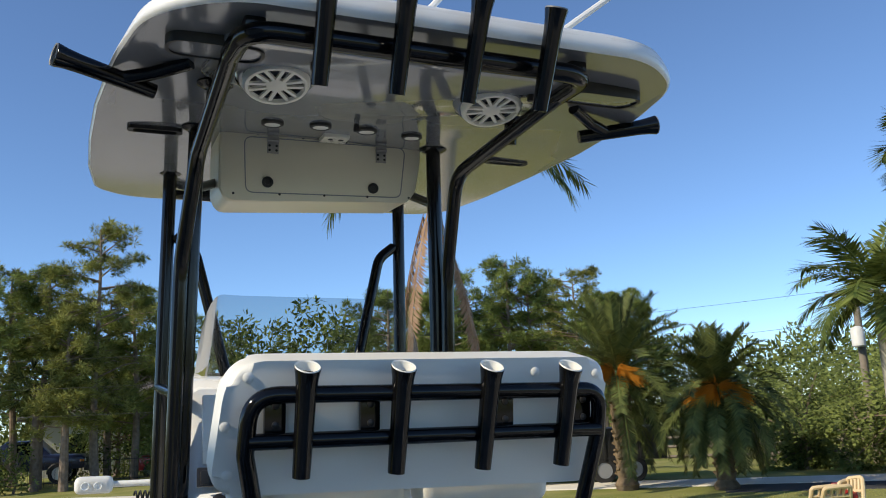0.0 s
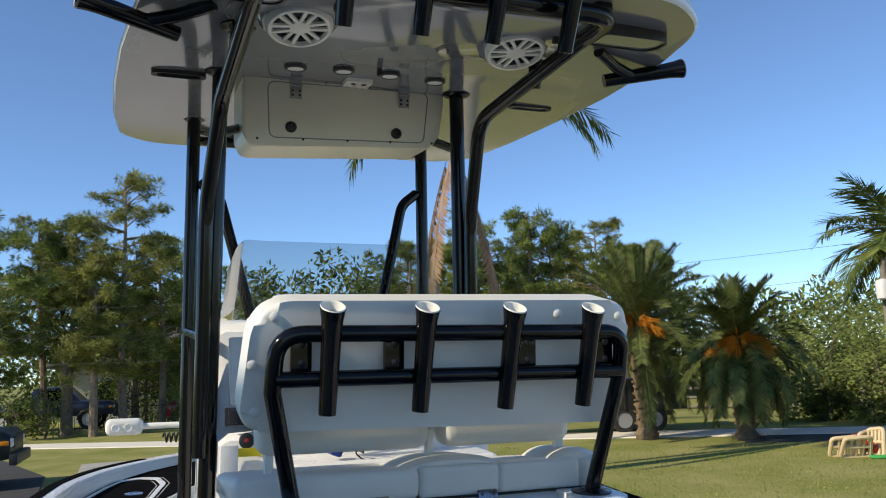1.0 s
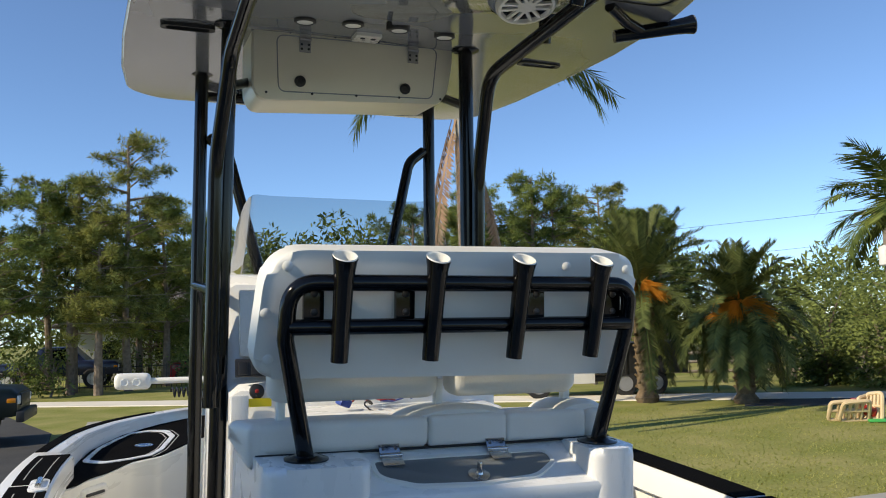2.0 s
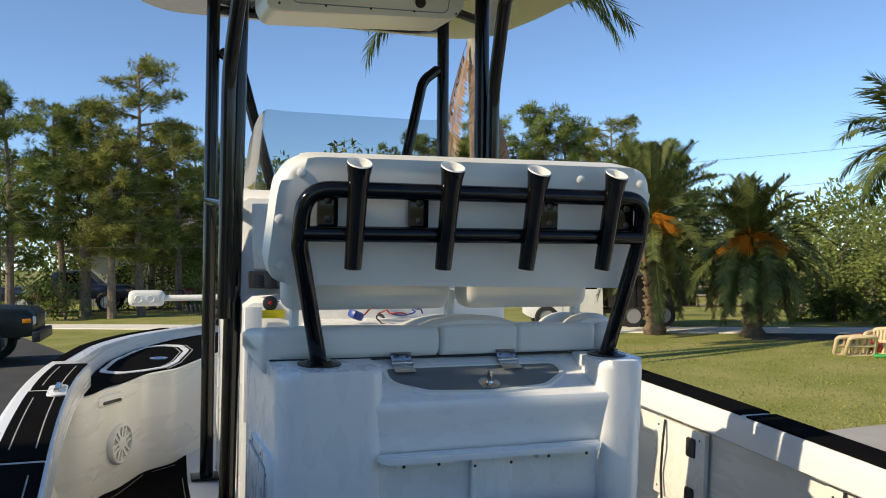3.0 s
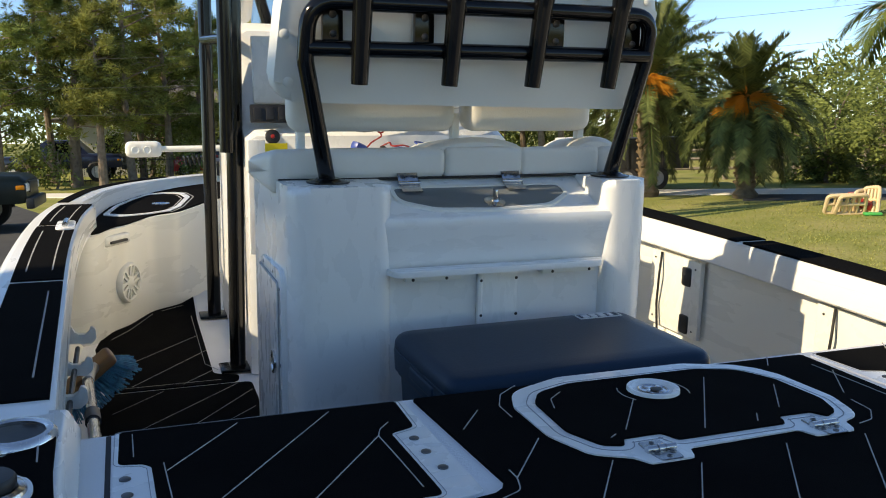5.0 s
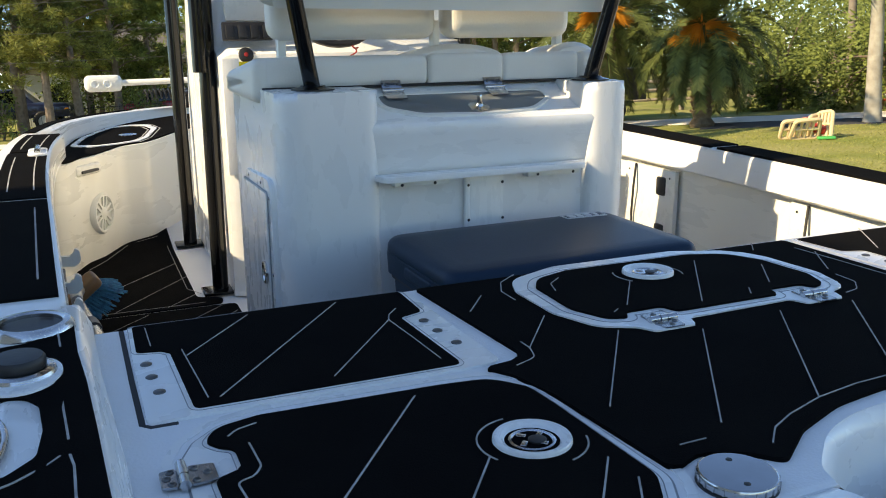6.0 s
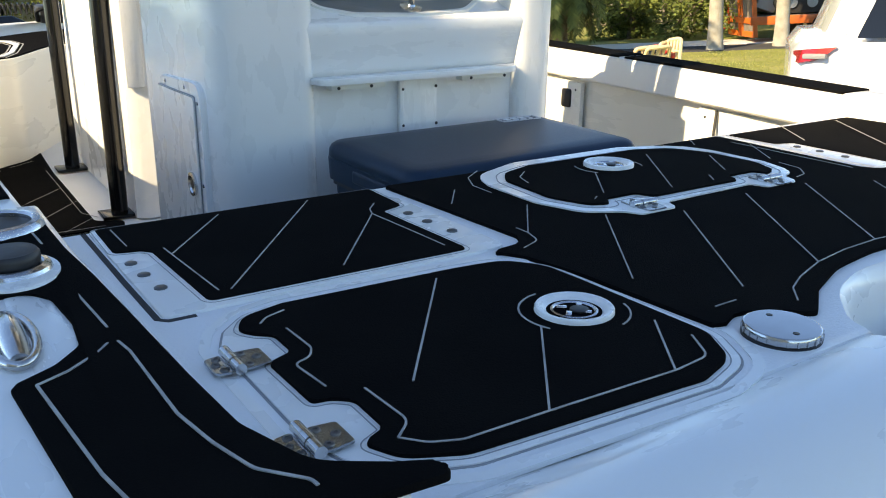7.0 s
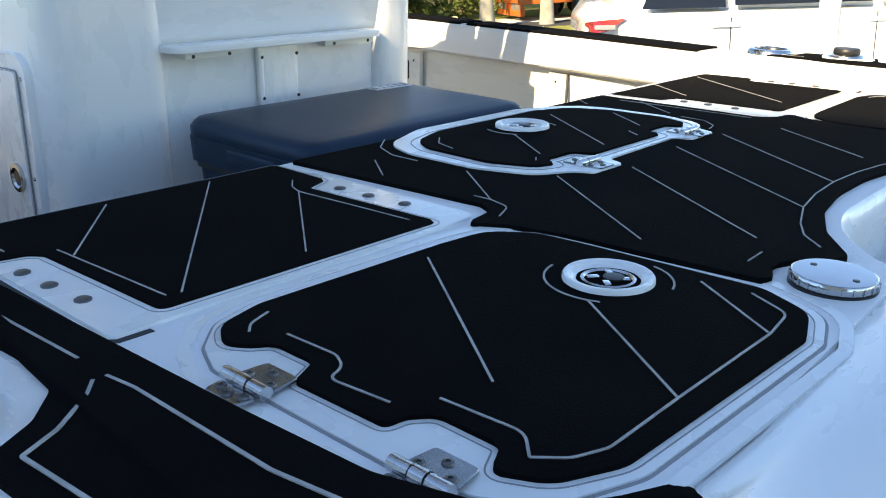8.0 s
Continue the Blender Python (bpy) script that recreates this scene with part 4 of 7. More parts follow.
for x, xb in ((-0.345, -0.350), (-0.111, -0.121), (0.122, 0.105), (0.346, 0.326)):
    rod_tube(post, (xb, 0.030, 1.848), (x, 0.004, 2.097), slant=0.34)

# ---- console ----
console = thing("console", "white fibreglass helm console with switches and tinted windshield", "console", (0, 1.5, SOLE))
prof = [(1.02, SOLE), (1.00, 1.20), (1.02, 1.66), (1.10, 1.69), (1.13, 1.72), (1.20, 2.02), (1.26, 2.05), (1.62, 2.06), (1.80, 1.95), (1.95, 1.55), (2.02, 1.1), (2.03, SOLE)]
bm = B()
rows = []
for f, off in ((-1, 0.03), (-1, 0.0), (1, 0.0), (1, 0.03)):
    rows.append([Vector((f * (0.49 if off else 0.455) + (0.0), (1.5 + (y - 1.5) * (1.0 if off == 0.0 else 0.96)), z if z == SOLE else z - (0.02 if off else 0))) for y, z in prof])
loft(bm, rows)
part("body", bm, GEL, console)
bm = B()
block(bm, (-0.37, 1.135, 1.885), (0.16, 0.02, 0.24), 0.01, pose(0, 0, 0, -13, 0, 0))
part("dash_panel", bm, GEL_OFF, console)
bm = B()
block(bm, (0.06, 1.135, 1.885), (0.62, 0.02, 0.26), 0.01, pose(0, 0, 0, -13, 0, 0))
part("dash_panel", bm, GEL_OFF, console)
bm = B()
block(bm, (-0.385, 1.055, 1.735), (0.17, 0.02, 0.062), 0.004, pose(0, 0, 0, -15, 0, 0))
sw = part("switch_panel", bm, BLACKPL, console)
for k in range(4):
    bm = B()
    block(bm, (-0.445 + 0.042 * k, 1.043, 1.735), (0.030, 0.012, 0.045), 0.004, pose(0, 0, 0, -15, 0, 0))
    part("rocker_switch", bm, BLACKPL, sw)
RED = material("red_plastic", (0.35, 0.02, 0.015), 0.4)
YEL = material("yellow_label", (0.75, 0.6, 0.02), 0.5)
GREY = material("grey_plastic", (0.25, 0.26, 0.27), 0.5)
bm = B()
lathe(bm, [(0.026, 0), (0.026, 0.010), (0.020, 0.014)], (-0.40, 1.03, 1.655), (0, -0.95, 0.3), 24)
bs = part("battery_switch", bm, BLACKPL, console)
part("switch_knob", lathe(B(), [(0.008, 0.012), (0.007, 0.018), (0.004, 0.019)], (-0.40, 1.03, 1.655), (0, -0.95, 0.3), 16), RED, bs)
bm = B()
block(bm, (-0.405, 1.003, 1.622), (0.105, 0.003, 0.028), 0)
part("label_plate", bm, YEL, console)
bm = B()
block(bm, (-0.46, 1.0, 1.45), (0.06, 0.02, 0.4), 0.008)
part("side_trim", bm, GEL, console)
# steering wheel, mostly behind the seat
bm = B()
q = pose(-0.10, 0.98, 1.86, 70, 0, 0)
tube(bm, [q @ Vector((0.18 * math.cos(a * math.pi / 16), 0.18 * math.sin(a * math.pi / 16), 0)) for a in range(32)], 0.013, 8, closed=True)
for k in range(3):
    a = 2 * math.pi * k / 3
    tube(bm, [q @ Vector((0, 0, 0.03)), q @ Vector((0.175 * math.cos(a), 0.175 * math.sin(a), 0))], 0.01, 8)
tube(bm, [q @ Vector((0, 0, 0.04)), q @ Vector((0, 0, -0.15))], 0.03, 10)
part("steering_wheel", bm, BLACKPL, console)

# windshield: smoked acrylic, bent back at the sides
TINT = bpy.data.materials.new("tinted_acrylic")
TINT.use_nodes = True
nt = TINT.node_tree
nt.nodes.remove(nt.nodes["Principled BSDF"])
tr, gl, mx, lw = (nt.nodes.new(k) for k in ("ShaderNodeBsdfTransparent", "ShaderNodeBsdfGlossy", "ShaderNodeMixShader", "ShaderNodeFresnel"))
tr.inputs[0].default_value = (0.62, 0.66, 0.66, 1)
gl.inputs["Roughness"].default_value = 0.05
lw.inputs[0].default_value = 1.18
nt.links.new(lw.outputs[0], mx.inputs[0]), nt.links.new(tr.outputs[0], mx.inputs[1]), nt.links.new(gl.outputs[0], mx.inputs[2])
nt.links.new(mx.outputs[0], nt.nodes["Material Output"].inputs[0])
bm = B()
lo, hi = [], []
for i in range(41):
    u = i / 40 * 2 - 1
    x = 0.025 + (0.465 * (abs(u) ** 0.8) * (1 if u > 0 else -1) if u else 0)
    back = 0.16 * max(0, (abs(u) - 0.5) / 0.5) ** 1.8
    top = 2.385 - (0.30 if u > 0 else 0.14) * max(0, (abs(u) - 0.74) / 0.26) ** 2.4
    lo.append(Vector((x, 1.74 - back, 2.03)))
    hi.append(Vector((x * 0.97, 1.60 - back * 0.9, top)))
loft(bm, [lo, [a.lerp(b, 0.5) + Vector((0, 0.01, 0)) for a, b in zip(lo, hi)], hi], closed=False)
ws = part("windshield", bm, TINT, console, "smoked clear windshield")
ws.visible_shadow = False
# wiring and loose fittings on the console shelf
BLUE = material("blue_plastic", (0.02, 0.06, 0.3), 0.4)
reel = thing("charger_plug", "small blue and red coiled wiring bundle on the console shelf", "wiring", (-0.12, 0.88, 1.60))
bm = B()
block(bm, (-0.13, 0.88, 1.630), (0.05, 0.035, 0.03), 0.01, pose(0, 0, 0, 10, 20, 30))
part("plug_body", bm, BLUE, reel)
random.seed(5)
for k, mm in enumerate((RED, BLACKPL, BLUE, RED)):
    pts = [Vector((-0.10 + 0.05 * k, 0.88, 1.63))]
    for j in range(5):
        pts.append(pts[-1] + Vector((random.uniform(-0.03, 0.05), random.uniform(-0.03, 0.03), random.uniform(-0.02, 0.025))))
    part("wire", tube(B(), fillet(pts, 0.02, closed=False), 0.003, 6), mm, reel)
bm = B()
block(bm, (0.08, 0.98, 1.55), (0.74, 0.30, 0.10), 0.03, segs=4)
part("console_seat", bm, GEL, console)

# ---- T-top ----
ttop = thing("t_top", "white hardtop on black powder-coated pipe legs", "t-top", (0, 1.2, SOLE))
RL = 0.0285
for s in (-1, 1):
    k = -0.118 if s > 0 else 0.031
    kb = -0.105 if s > 0 else 0.005
    part("leg", tube(B(), fillet([(s * 0.560 + k, 1.115, SOLE), (s * 0.543 + k, 1.14, 1.96), (s * 0.535 + k, 1.15, 2.5), (s * 0.528 + k, 1.16, 2.955)], 0.3, closed=False), RL), BLACKPIPE, ttop)
    part("leg", tube(B(), fillet([(s * 0.540, 1.871, SOLE), (s * 0.535, 1.92, 2.2), (s * 0.53, 1.95, 2.955)], 0.3, closed=False), RL), BLACKPIPE, ttop)
    part("bent_pipe", tube(B(), fillet([(s * 0.552 + kb, 1.085, 1.6), (s * 0.548 + kb, 1.095, 2.45), (s * 0.52 + kb, 0.93, 2.80), (s * 0.50, 0.28, 2.93)], [0, 0.3, 0.15, 0], closed=False), 0.0255), BLACKPIPE, ttop)
    part("brace", tube(B(), fillet([(s * 0.50, 1.93, 2.66), (s * 0.42, 1.90, 2.60), (s * 0.28, 1.80, 2.05)], [0, 0.12, 0], closed=False), 0.024), BLACKPIPE, ttop)
    part("side_bar", tube(B(), [(s * 0.55 + k, 1.11, 1.99), (s * 0.545, 1.92, 2.01)], 0.02), BLACKPIPE, ttop)
    part("strut", tube(B(), [(s * 0.505, 0.66, 2.86), (s * 0.50, 0.64, 2.965)], 0.022), BLACKPIPE, ttop)
    for y, x in ((1.115, 0.560 + s * k), (1.871, 0.540)):
        bm = B()
        block(bm, (s * x, y, SOLE + 0.006), (0.13, 0.10, 0.012), 0.004)
        part("foot_plate", bm, BLACKPIPE, ttop)
    for x, y in ((0.528 + s * k, 1.16), (0.53, 1.95), (0.50, 0.64)):
        part("flange", lathe(B(), [(0.055, 0), (0.055, 0.006), (0.035, 0.018)], (s * x, y, 2.955), (0, 0, -1), 20), BLACKPIPE, ttop)
    part("tie_bar", tube(B(), [(s * 0.54 + k, 1.14, 2.72), (s * 0.39, 1.36, 2.80)], 0.018), BLACKPIPE, ttop)
    bm = B()
    block(bm, (s * 0.465, 0.17, 2.962), (0.055, 0.10, 0.045), 0.012)
    part("hoop_bracket", bm, BLACKPIPE, ttop)
hoop = fillet([(-0.50, 0.30, 2.93), (-0.49, 0.11, 2.93), (0.49, 0.11, 2.93), (0.50, 0.30, 2.93)], [0, 0.10, 0.10, 0], closed=False, n=8)
part("hoop", tube(B(), hoop, 0.0285), BLACKPIPE, ttop)
part("front_hoop", tube(B(), fillet([(-0.53, 1.94, 2.86), (-0.50, 2.28, 2.915), (0.50, 2.28, 2.915), (0.53, 1.94, 2.86)], [0, 0.12, 0.12, 0], closed=False), 0.022), BLACKPIPE, ttop)

# hardtop: a crowned shell with a rounded rim
TC = 0.062
top_out = fillet([(TC - 0.60, 0.045), (TC + 0.60, 0.045), (TC + 0.79, 0.19), (TC + 0.855, 0.50), (TC + 0.90, 0.95), (TC + 0.92, 1.4), (TC + 0.925, 1.9), (TC + 0.90, 2.36), (TC + 0.76, 2.53), (TC - 0.76, 2.53), (TC - 0.90, 2.36), (TC - 0.925, 1.9), (TC - 0.92, 1.4), (TC - 0.90, 0.95), (TC - 0.855, 0.50), (TC - 0.79, 0.19)],
                 [0.3, 0.3, 0.3, 1.5, 1.5, 1.5, 1.5, 0.25, 0.25, 0.25, 0.25, 1.5, 1.5, 1.5, 1.5, 0.3], n=10)
CT = Vector((TC, 1.22))


def scaled(f, z, under=False):
    """The hardtop's outline drawn in by f at height z; its after end sweeps up."""
    out = []
    for p in top_out:
        y = CT.y + (p[1] - CT.y) * f
        u = max(0.0, (0.95 - y) / 0.95)
        k = 0.34 + 0.66 * max(0.0, min(1.0, (0.5 - y) / 0.4))
        out.append(Vector((CT.x + (p[0] - CT.x) * f, y, (2.936 + (z - 2.936) * k if z > 2.95 and not under else z) + 0.045 * u * u)))
    return out


bm = B()
loft(bm, [scaled(0.990, 2.939), scaled(0.995, 2.936), scaled(1.0, 2.941), scaled(1.003, 2.952), scaled(1.001, 2.97), scaled(0.993, 2.995), scaled(0.96, 3.02), scaled(0.85, 3.045), scaled(0.5, 3.07), scaled(0.05, 3.08)], caps=False)
part("hardtop", bm, GEL, ttop)
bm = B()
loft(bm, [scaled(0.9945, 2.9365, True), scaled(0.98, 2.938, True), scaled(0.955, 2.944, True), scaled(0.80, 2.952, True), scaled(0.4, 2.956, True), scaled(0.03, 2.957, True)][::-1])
part("underside", bm, TOPUNDER, ttop, "glossy underside, its shade put into a dark blue-grey colour")
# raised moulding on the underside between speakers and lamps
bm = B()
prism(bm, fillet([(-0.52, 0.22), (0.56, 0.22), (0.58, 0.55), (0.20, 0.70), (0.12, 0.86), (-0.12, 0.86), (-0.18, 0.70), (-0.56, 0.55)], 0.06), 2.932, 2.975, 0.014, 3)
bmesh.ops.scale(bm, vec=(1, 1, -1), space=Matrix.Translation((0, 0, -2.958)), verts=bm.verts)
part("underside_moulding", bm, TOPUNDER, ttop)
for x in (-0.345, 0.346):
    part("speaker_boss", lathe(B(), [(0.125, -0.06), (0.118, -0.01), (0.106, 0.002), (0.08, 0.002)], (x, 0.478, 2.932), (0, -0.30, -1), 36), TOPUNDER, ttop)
    speaker(ttop, (x, 0.474, 2.926), (0, -0.30, -1), 0.098)
LAMPW = bpy.data.materials.new("lamp_lens")
LAMPW.use_nodes = True
LAMPW.node_tree.nodes["Principled BSDF"].inputs["Base Color"].default_value = (0.85, 0.85, 0.8, 1)
LAMPW.node_tree.nodes["Principled BSDF"].inputs["Roughness"].default_value = 0.2
for x, y in ((-0.255, 1.013), (-0.087, 0.99), (0.085, 0.99), (0.268, 1.013)):
    l = part("ceiling_lamp", lathe(B(), [(0.026, -0.01), (0.040, -0.01), (0.039, 0.006), (0.031, 0.010), (0.028, 0.007)], (x, y, 2.955), (0, 0, -1), 28, OPEN), BLACKPL, ttop)
    part("lens", lathe(B(), [(0.029, -0.004), (0.028, 0.008), (0.012, 0.010)], (x, y, 2.955), (0, 0, -1), 20), LAMPW, l)
for s, nm in ((-1, "vent_pocket"), (1, "vent_pocket")):
    o = rrect(TC + s * 0.60, 0.32, 0.26, 0.12, 0.055)
    c = Vector((TC + s * 0.60, 0.32))
    v = part(nm, ring_prism(B(), o, [c + (p - c) * 0.925 for p in o], 2.935, 2.975), BLACKPL, ttop)
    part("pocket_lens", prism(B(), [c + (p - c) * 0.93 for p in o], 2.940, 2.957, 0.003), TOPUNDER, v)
    o = rrect(TC + s * 0.70, 1.22, 0.19, 0.06, 0.028)
    c = Vector((TC + s * 0.70, 1.22))
    v = part("grab_handle", ring_prism(B(), o, [c + (p - c) * 0.8 for p in o], 2.938, 2.962), BLACKPL, ttop)
# electronics box
EC = -0.02
box_out = [(-0.412, 3.0), (0.372, 3.0), (0.370, 2.90), (0.352, 2.79), (0.320, 2.738), (-0.388, 2.698), (-0.412, 2.75), (-0.415, 2.90)]
box_out = fillet(box_out, [0.01, 0.01, 0.03, 0.04, 0.04, 0.04, 0.04, 0.03])
bm = B()
slab_xz(bm, box_out, 1.205, 1.46, 0.03, 5)
ebox = part("electronics_box", bm, CREAM, ttop)
bm = B()
slab_xz(bm, [(EC + (p[0] - EC) * 0.985, 2.972 + (p[1] - 3.0) * 0.90) for p in box_out], 1.194, 1.215, 0.005)
bd = part("box_door", bm, CREAM, ebox)
c0 = Vector((EC, 2.89))
bm = B()
o = fillet([(-0.325, 2.945), (0.305, 2.955), (0.285, 2.755), (-0.315, 2.735)], 0.03)
a = [Vector((p[0], 1.194, p[1])) for p in o]
tube(bm, a, 0.0022, 6, closed=True)
part("door_groove", bm, GREY, bd)
for x, z in ((-0.236, 2.778), (0.173, 2.784)):
    part("latch_knob", lathe(B(), [(0.021, 0), (0.021, 0.006), (0.012, 0.008), (0.010, 0.004)], (x, 1.194, z), (0, -1, 0), 20), BLACKPL, bd)
for x in (-0.219, 0.204):
    bm = B()
    block(bm, (x, 1.191, 2.956), (0.042, 0.006, 0.032), 0.001)
    block(bm, (x, 1.191, 2.910), (0.042, 0.006, 0.045), 0.001)
    tube(bm, [(x - 0.022, 1.188, 2.937), (x + 0.022, 1.188, 2.937)], 0.006, 8)
    h = part("hinge", bm, GALV, bd)
    for dx in (-0.013, 0.013):
        for z in (2.960, 2.917, 2.900):
            part("screw", lathe(B(), [(0.005, 0), (0.004, 0.0015)], (x + dx, 1.188, z), (0, -1, 0), 10), BLACKPL, h)
for k in range(9):
    part("screw", lathe(B(), [(0.005, 0), (0.004, 0.002)], (EC - 0.34 + 0.085 * k, 1.193, 2.958 if k % 2 else 2.728 + 0.0035 * k), (0, -1, 0), 10), BLACKPL, bd)
bm = B()
block(bm, (0.0, 1.13, 2.956), (0.10, 0.09, 0.03), 0.008)
cl = part("camera_mount", bm, GEL_OFF, ttop)
for dx in (-0.02, 0.02):
    part("mount_hole", lathe(B(), [(0.010, 0), (0.010, 0.002), (0.006, 0.003)], (dx, 1.11, 2.941), (0, 0, -1), 12), BLACKPL, cl)
for x, y in ((-0.27, 0.32), (0.43, 0.36), (0.02, 0.90)):
    bm = B()
    block(bm, (x, y, 2.935), (0.018, 0.018, 0.03), 0.004)
    part("snap_hook", bm, BLACKPL, ttop)
# rod holders: four behind the hoop, one out from each side
for x, xt in ((-0.315, -0.314), (-0.113, -0.110), (0.085, 0.095), (0.299, 0.311)):
    rod_tube(ttop, (x, 0.06, 2.79), (xt, -0.025, 3.05), 0.0255)
for s in (-1, 1):
    rod_tube(ttop, (0.035 + s * 0.71, 0.60, 2.895), (0.035 + s * 0.975, 0.52, 2.945), 0.0265)
    bm = B()
    tube(bm, fillet([(0.035 + s * 0.62, 0.48, 2.955), (0.035 + s * 0.72, 0.54, 2.93), (0.035 + s * 0.80, 0.57, 2.915)], 0.05, closed=False), 0.02, 10)
    part("holder_bracket", bm, BLACKPIPE, ttop)
# outrigger or antenna poles on top
for x0, z0, x1, z1 in ((0.10, 3.18, 0.30, 3.42), (0.45, 3.09, 1.10, 3.60)):
    part("antenna", tube(B(), [(x0 - 0.16, 0.5, 3.04), (x0, 0.5, z0), (x1, 0.5, z1)], 0.011, 8), GEL, ttop)

# ---- cooler ----
cooler = thing("cooler", "navy blue roto-moulded cooler standing behind the leaning post", "cooler", (0.033, -0.262, SOLE))
turn = pose(0.033, -0.262, 0, 0, 0, 1.5)


def crate(w0, w1, d0, d1, z0, z1, r, bev):
    bm = B()
    rings = []
    for i in range(5):
        u = i / 4
        o = rrect(0, 0, w0 + (w1 - w0) * u, d0 + (d1 - d0) * u, r)
        rings.append([turn @ Vector((p[0], p[1], z0 + (z1 - z0) * u)) for p in o])
    o = rrect(0, 0, w1 - 2 * bev, d1 - 2 * bev, r)
    rings.append([turn @ Vector((p[0], p[1], z1 + bev * 0.7)) for p in o])
    return loft(bm, rings)


part("body", crate(0.585, 0.625, 0.345, 0.375, SOLE, 1.168, 0.035, 0.0), COOLER, cooler)
lidc = part("lid", crate(0.652, 0.656, 0.402, 0.406, 1.176, 1.226, 0.045, 0.005), COOLER, cooler)
bm = B()
rings = []
for f, z in ((0.004, 1.224), (0.0, 1.232), (0.001, 1.246), (0.006, 1.256), (0.014, 1.2625), (0.028, 1.266), (0.06, 1.268)):
    rings.append([turn @ Vector((p[0], p[1], z)) for p in rrect(0, 0, 0.656 - 2 * f, 0.404 - 2 * f, 0.05 - f * 0.5, n=8)])
loft(bm, rings)
part("lid_crown", bm, COOLER, lidc)
part("lid_gasket", crate(0.632, 0.632, 0.382, 0.382, 1.162, 1.180, 0.028, 0.0), BLACKPL, lidc)
for sx in (-1, 1):
    bm = B()
    block(bm, turn @ Vector((sx * 0.205, -0.200, 1.212)), (0.085, 0.020, 0.040), 0.009, pose(0, 0, 0, 0, 0, 1.5), 4)
    part("lid_lug", bm, COOLER, lidc)
    bm = B()
    block(bm, turn @ Vector((sx * 0.205, -0.203, 1.13)), (0.055, 0.022, 0.15), 0.009, pose(0, 0, 0, 0, 0, 1.5), 4)
    part("latch", bm, BLACKPL, cooler)
    bm = B()
    block(bm, turn @ Vector((sx * 0.322, -0.02, 1.205)), (0.018, 0.15, 0.030), 0.008, pose(0, 0, 0, 0, 0, 1.5), 4)
    part("lid_grip", bm, COOLER, lidc)
    bm = B()
    block(bm, turn @ Vector((sx * 0.318, 0, 1.10)), (0.03, 0.17, 0.040), 0.012, pose(0, 0, 0, 0, 0, 1.5), 4)
    part("handle_boss", bm, COOLER, cooler)
    bm = B()
    block(bm, turn @ Vector((sx * 0.28, 0.202, 1.222)), (0.05, 0.02, 0.045), 0.008, pose(0, 0, 0, 0, 0, 1.5), 4)
    part("lid_hinge", bm, BLACKPL, lidc)
WHITE = material("white_print", (0.7, 0.7, 0.7), 0.5)
# maker's badge drawn as a framed row of plain bars
badge = []
bc = turn @ Vector((0.222, 0.148, 1.2688))
for dx, dy, w, h in ((0, 0.020, 0.122, 0.003), (0, -0.020, 0.122, 0.003), (-0.0595, 0, 0.003, 0.040), (0.0595, 0, 0.003, 0.040), (-0.037, 0, 0.017, 0.022), (-0.013, 0, 0.017, 0.022), (0.012, 0, 0.017, 0.022), (0.036, 0, 0.010, 0.022)):
    bm = B()
    block(bm, (bc.x + dx, bc.y + dy, bc.z), (w, h, 0.0025), 0)
    part("badge_bar", bm, WHITE, cooler)

# ---- brush, rods racked under the port gunwale ----
WOODB = material("varnished_wood", (0.30, 0.15, 0.06), 0.4, spot=(0.2, 0.09, 0.03), scale=12, amount=0.7)
BRIS = material("blue_bristle", (0.05, 0.33, 0.48), 0.7, spot=(0.02, 0.10, 0.2), scale=60, amount=0.9)
brush = thing("deck_brush", "wooden deck brush with blue bristles on a metal pole", "brush", (-0.93, 0.2, 1.0))
mb = pose(-1.028, 0.74, 0.950, 12, -38, 8)
bm = B()
block(bm, (0, 0, 0), (0.20, 0.085, 0.038), 0.018, segs=5)
for v in bm.verts:
    v.co.y *= 1 - 0.35 * max(0.0, abs(v.co.x) - 0.05) / 0.05 * 0.5
bmesh.ops.transform(bm, matrix=mb, verts=bm.verts)
part("brush_head", bm, WOODB, brush)
bm = B()
random.seed(9)
for i in range(20):
    for j in range(9):
        p = Vector((-0.088 + 0.0093 * i, (-0.036 + 0.009 * j) * (1 - 0.3 * (abs(i - 9.5) / 9.5) ** 2), -0.016))
        for q in range(3):
            e = p + Vector((p.x * 0.42 + random.uniform(-.006, .006), p.y * 0.9 + random.uniform(-.006, .006), -0.064 + random.uniform(-.007, .007)))
            tube(bm, [mb @ p, mb @ e], [0.0016, 0.0022], 4)
part("bristles", bm, BRIS, brush)
part("pole", tube(B(), [(-1.012, 0.62, 1.0), (-1.009, 0.50, 1.020), (-0.962, -0.35, 1.185), (-0.955, -0.52, 1.21)], 0.0125, 12), CHROME, brush)
part("ferrule", tube(B(), [(-1.008, 0.70, 0.985), (-1.012, 0.62, 1.0), (-1.009, 0.45, 1.03)], [0.020, 0.018, 0.016], 12), GALV, brush)
part("grip_ring", tube(B(), [(-0.978, -0.06, 1.129), (-0.972, -0.17, 1.150)], 0.0165, 12), BLACKPL, brush)
rack = thing("rod_rack", "white plastic rod rack under the gunwale lip", "rod rack", (-1.0, 0.0, 1.1))
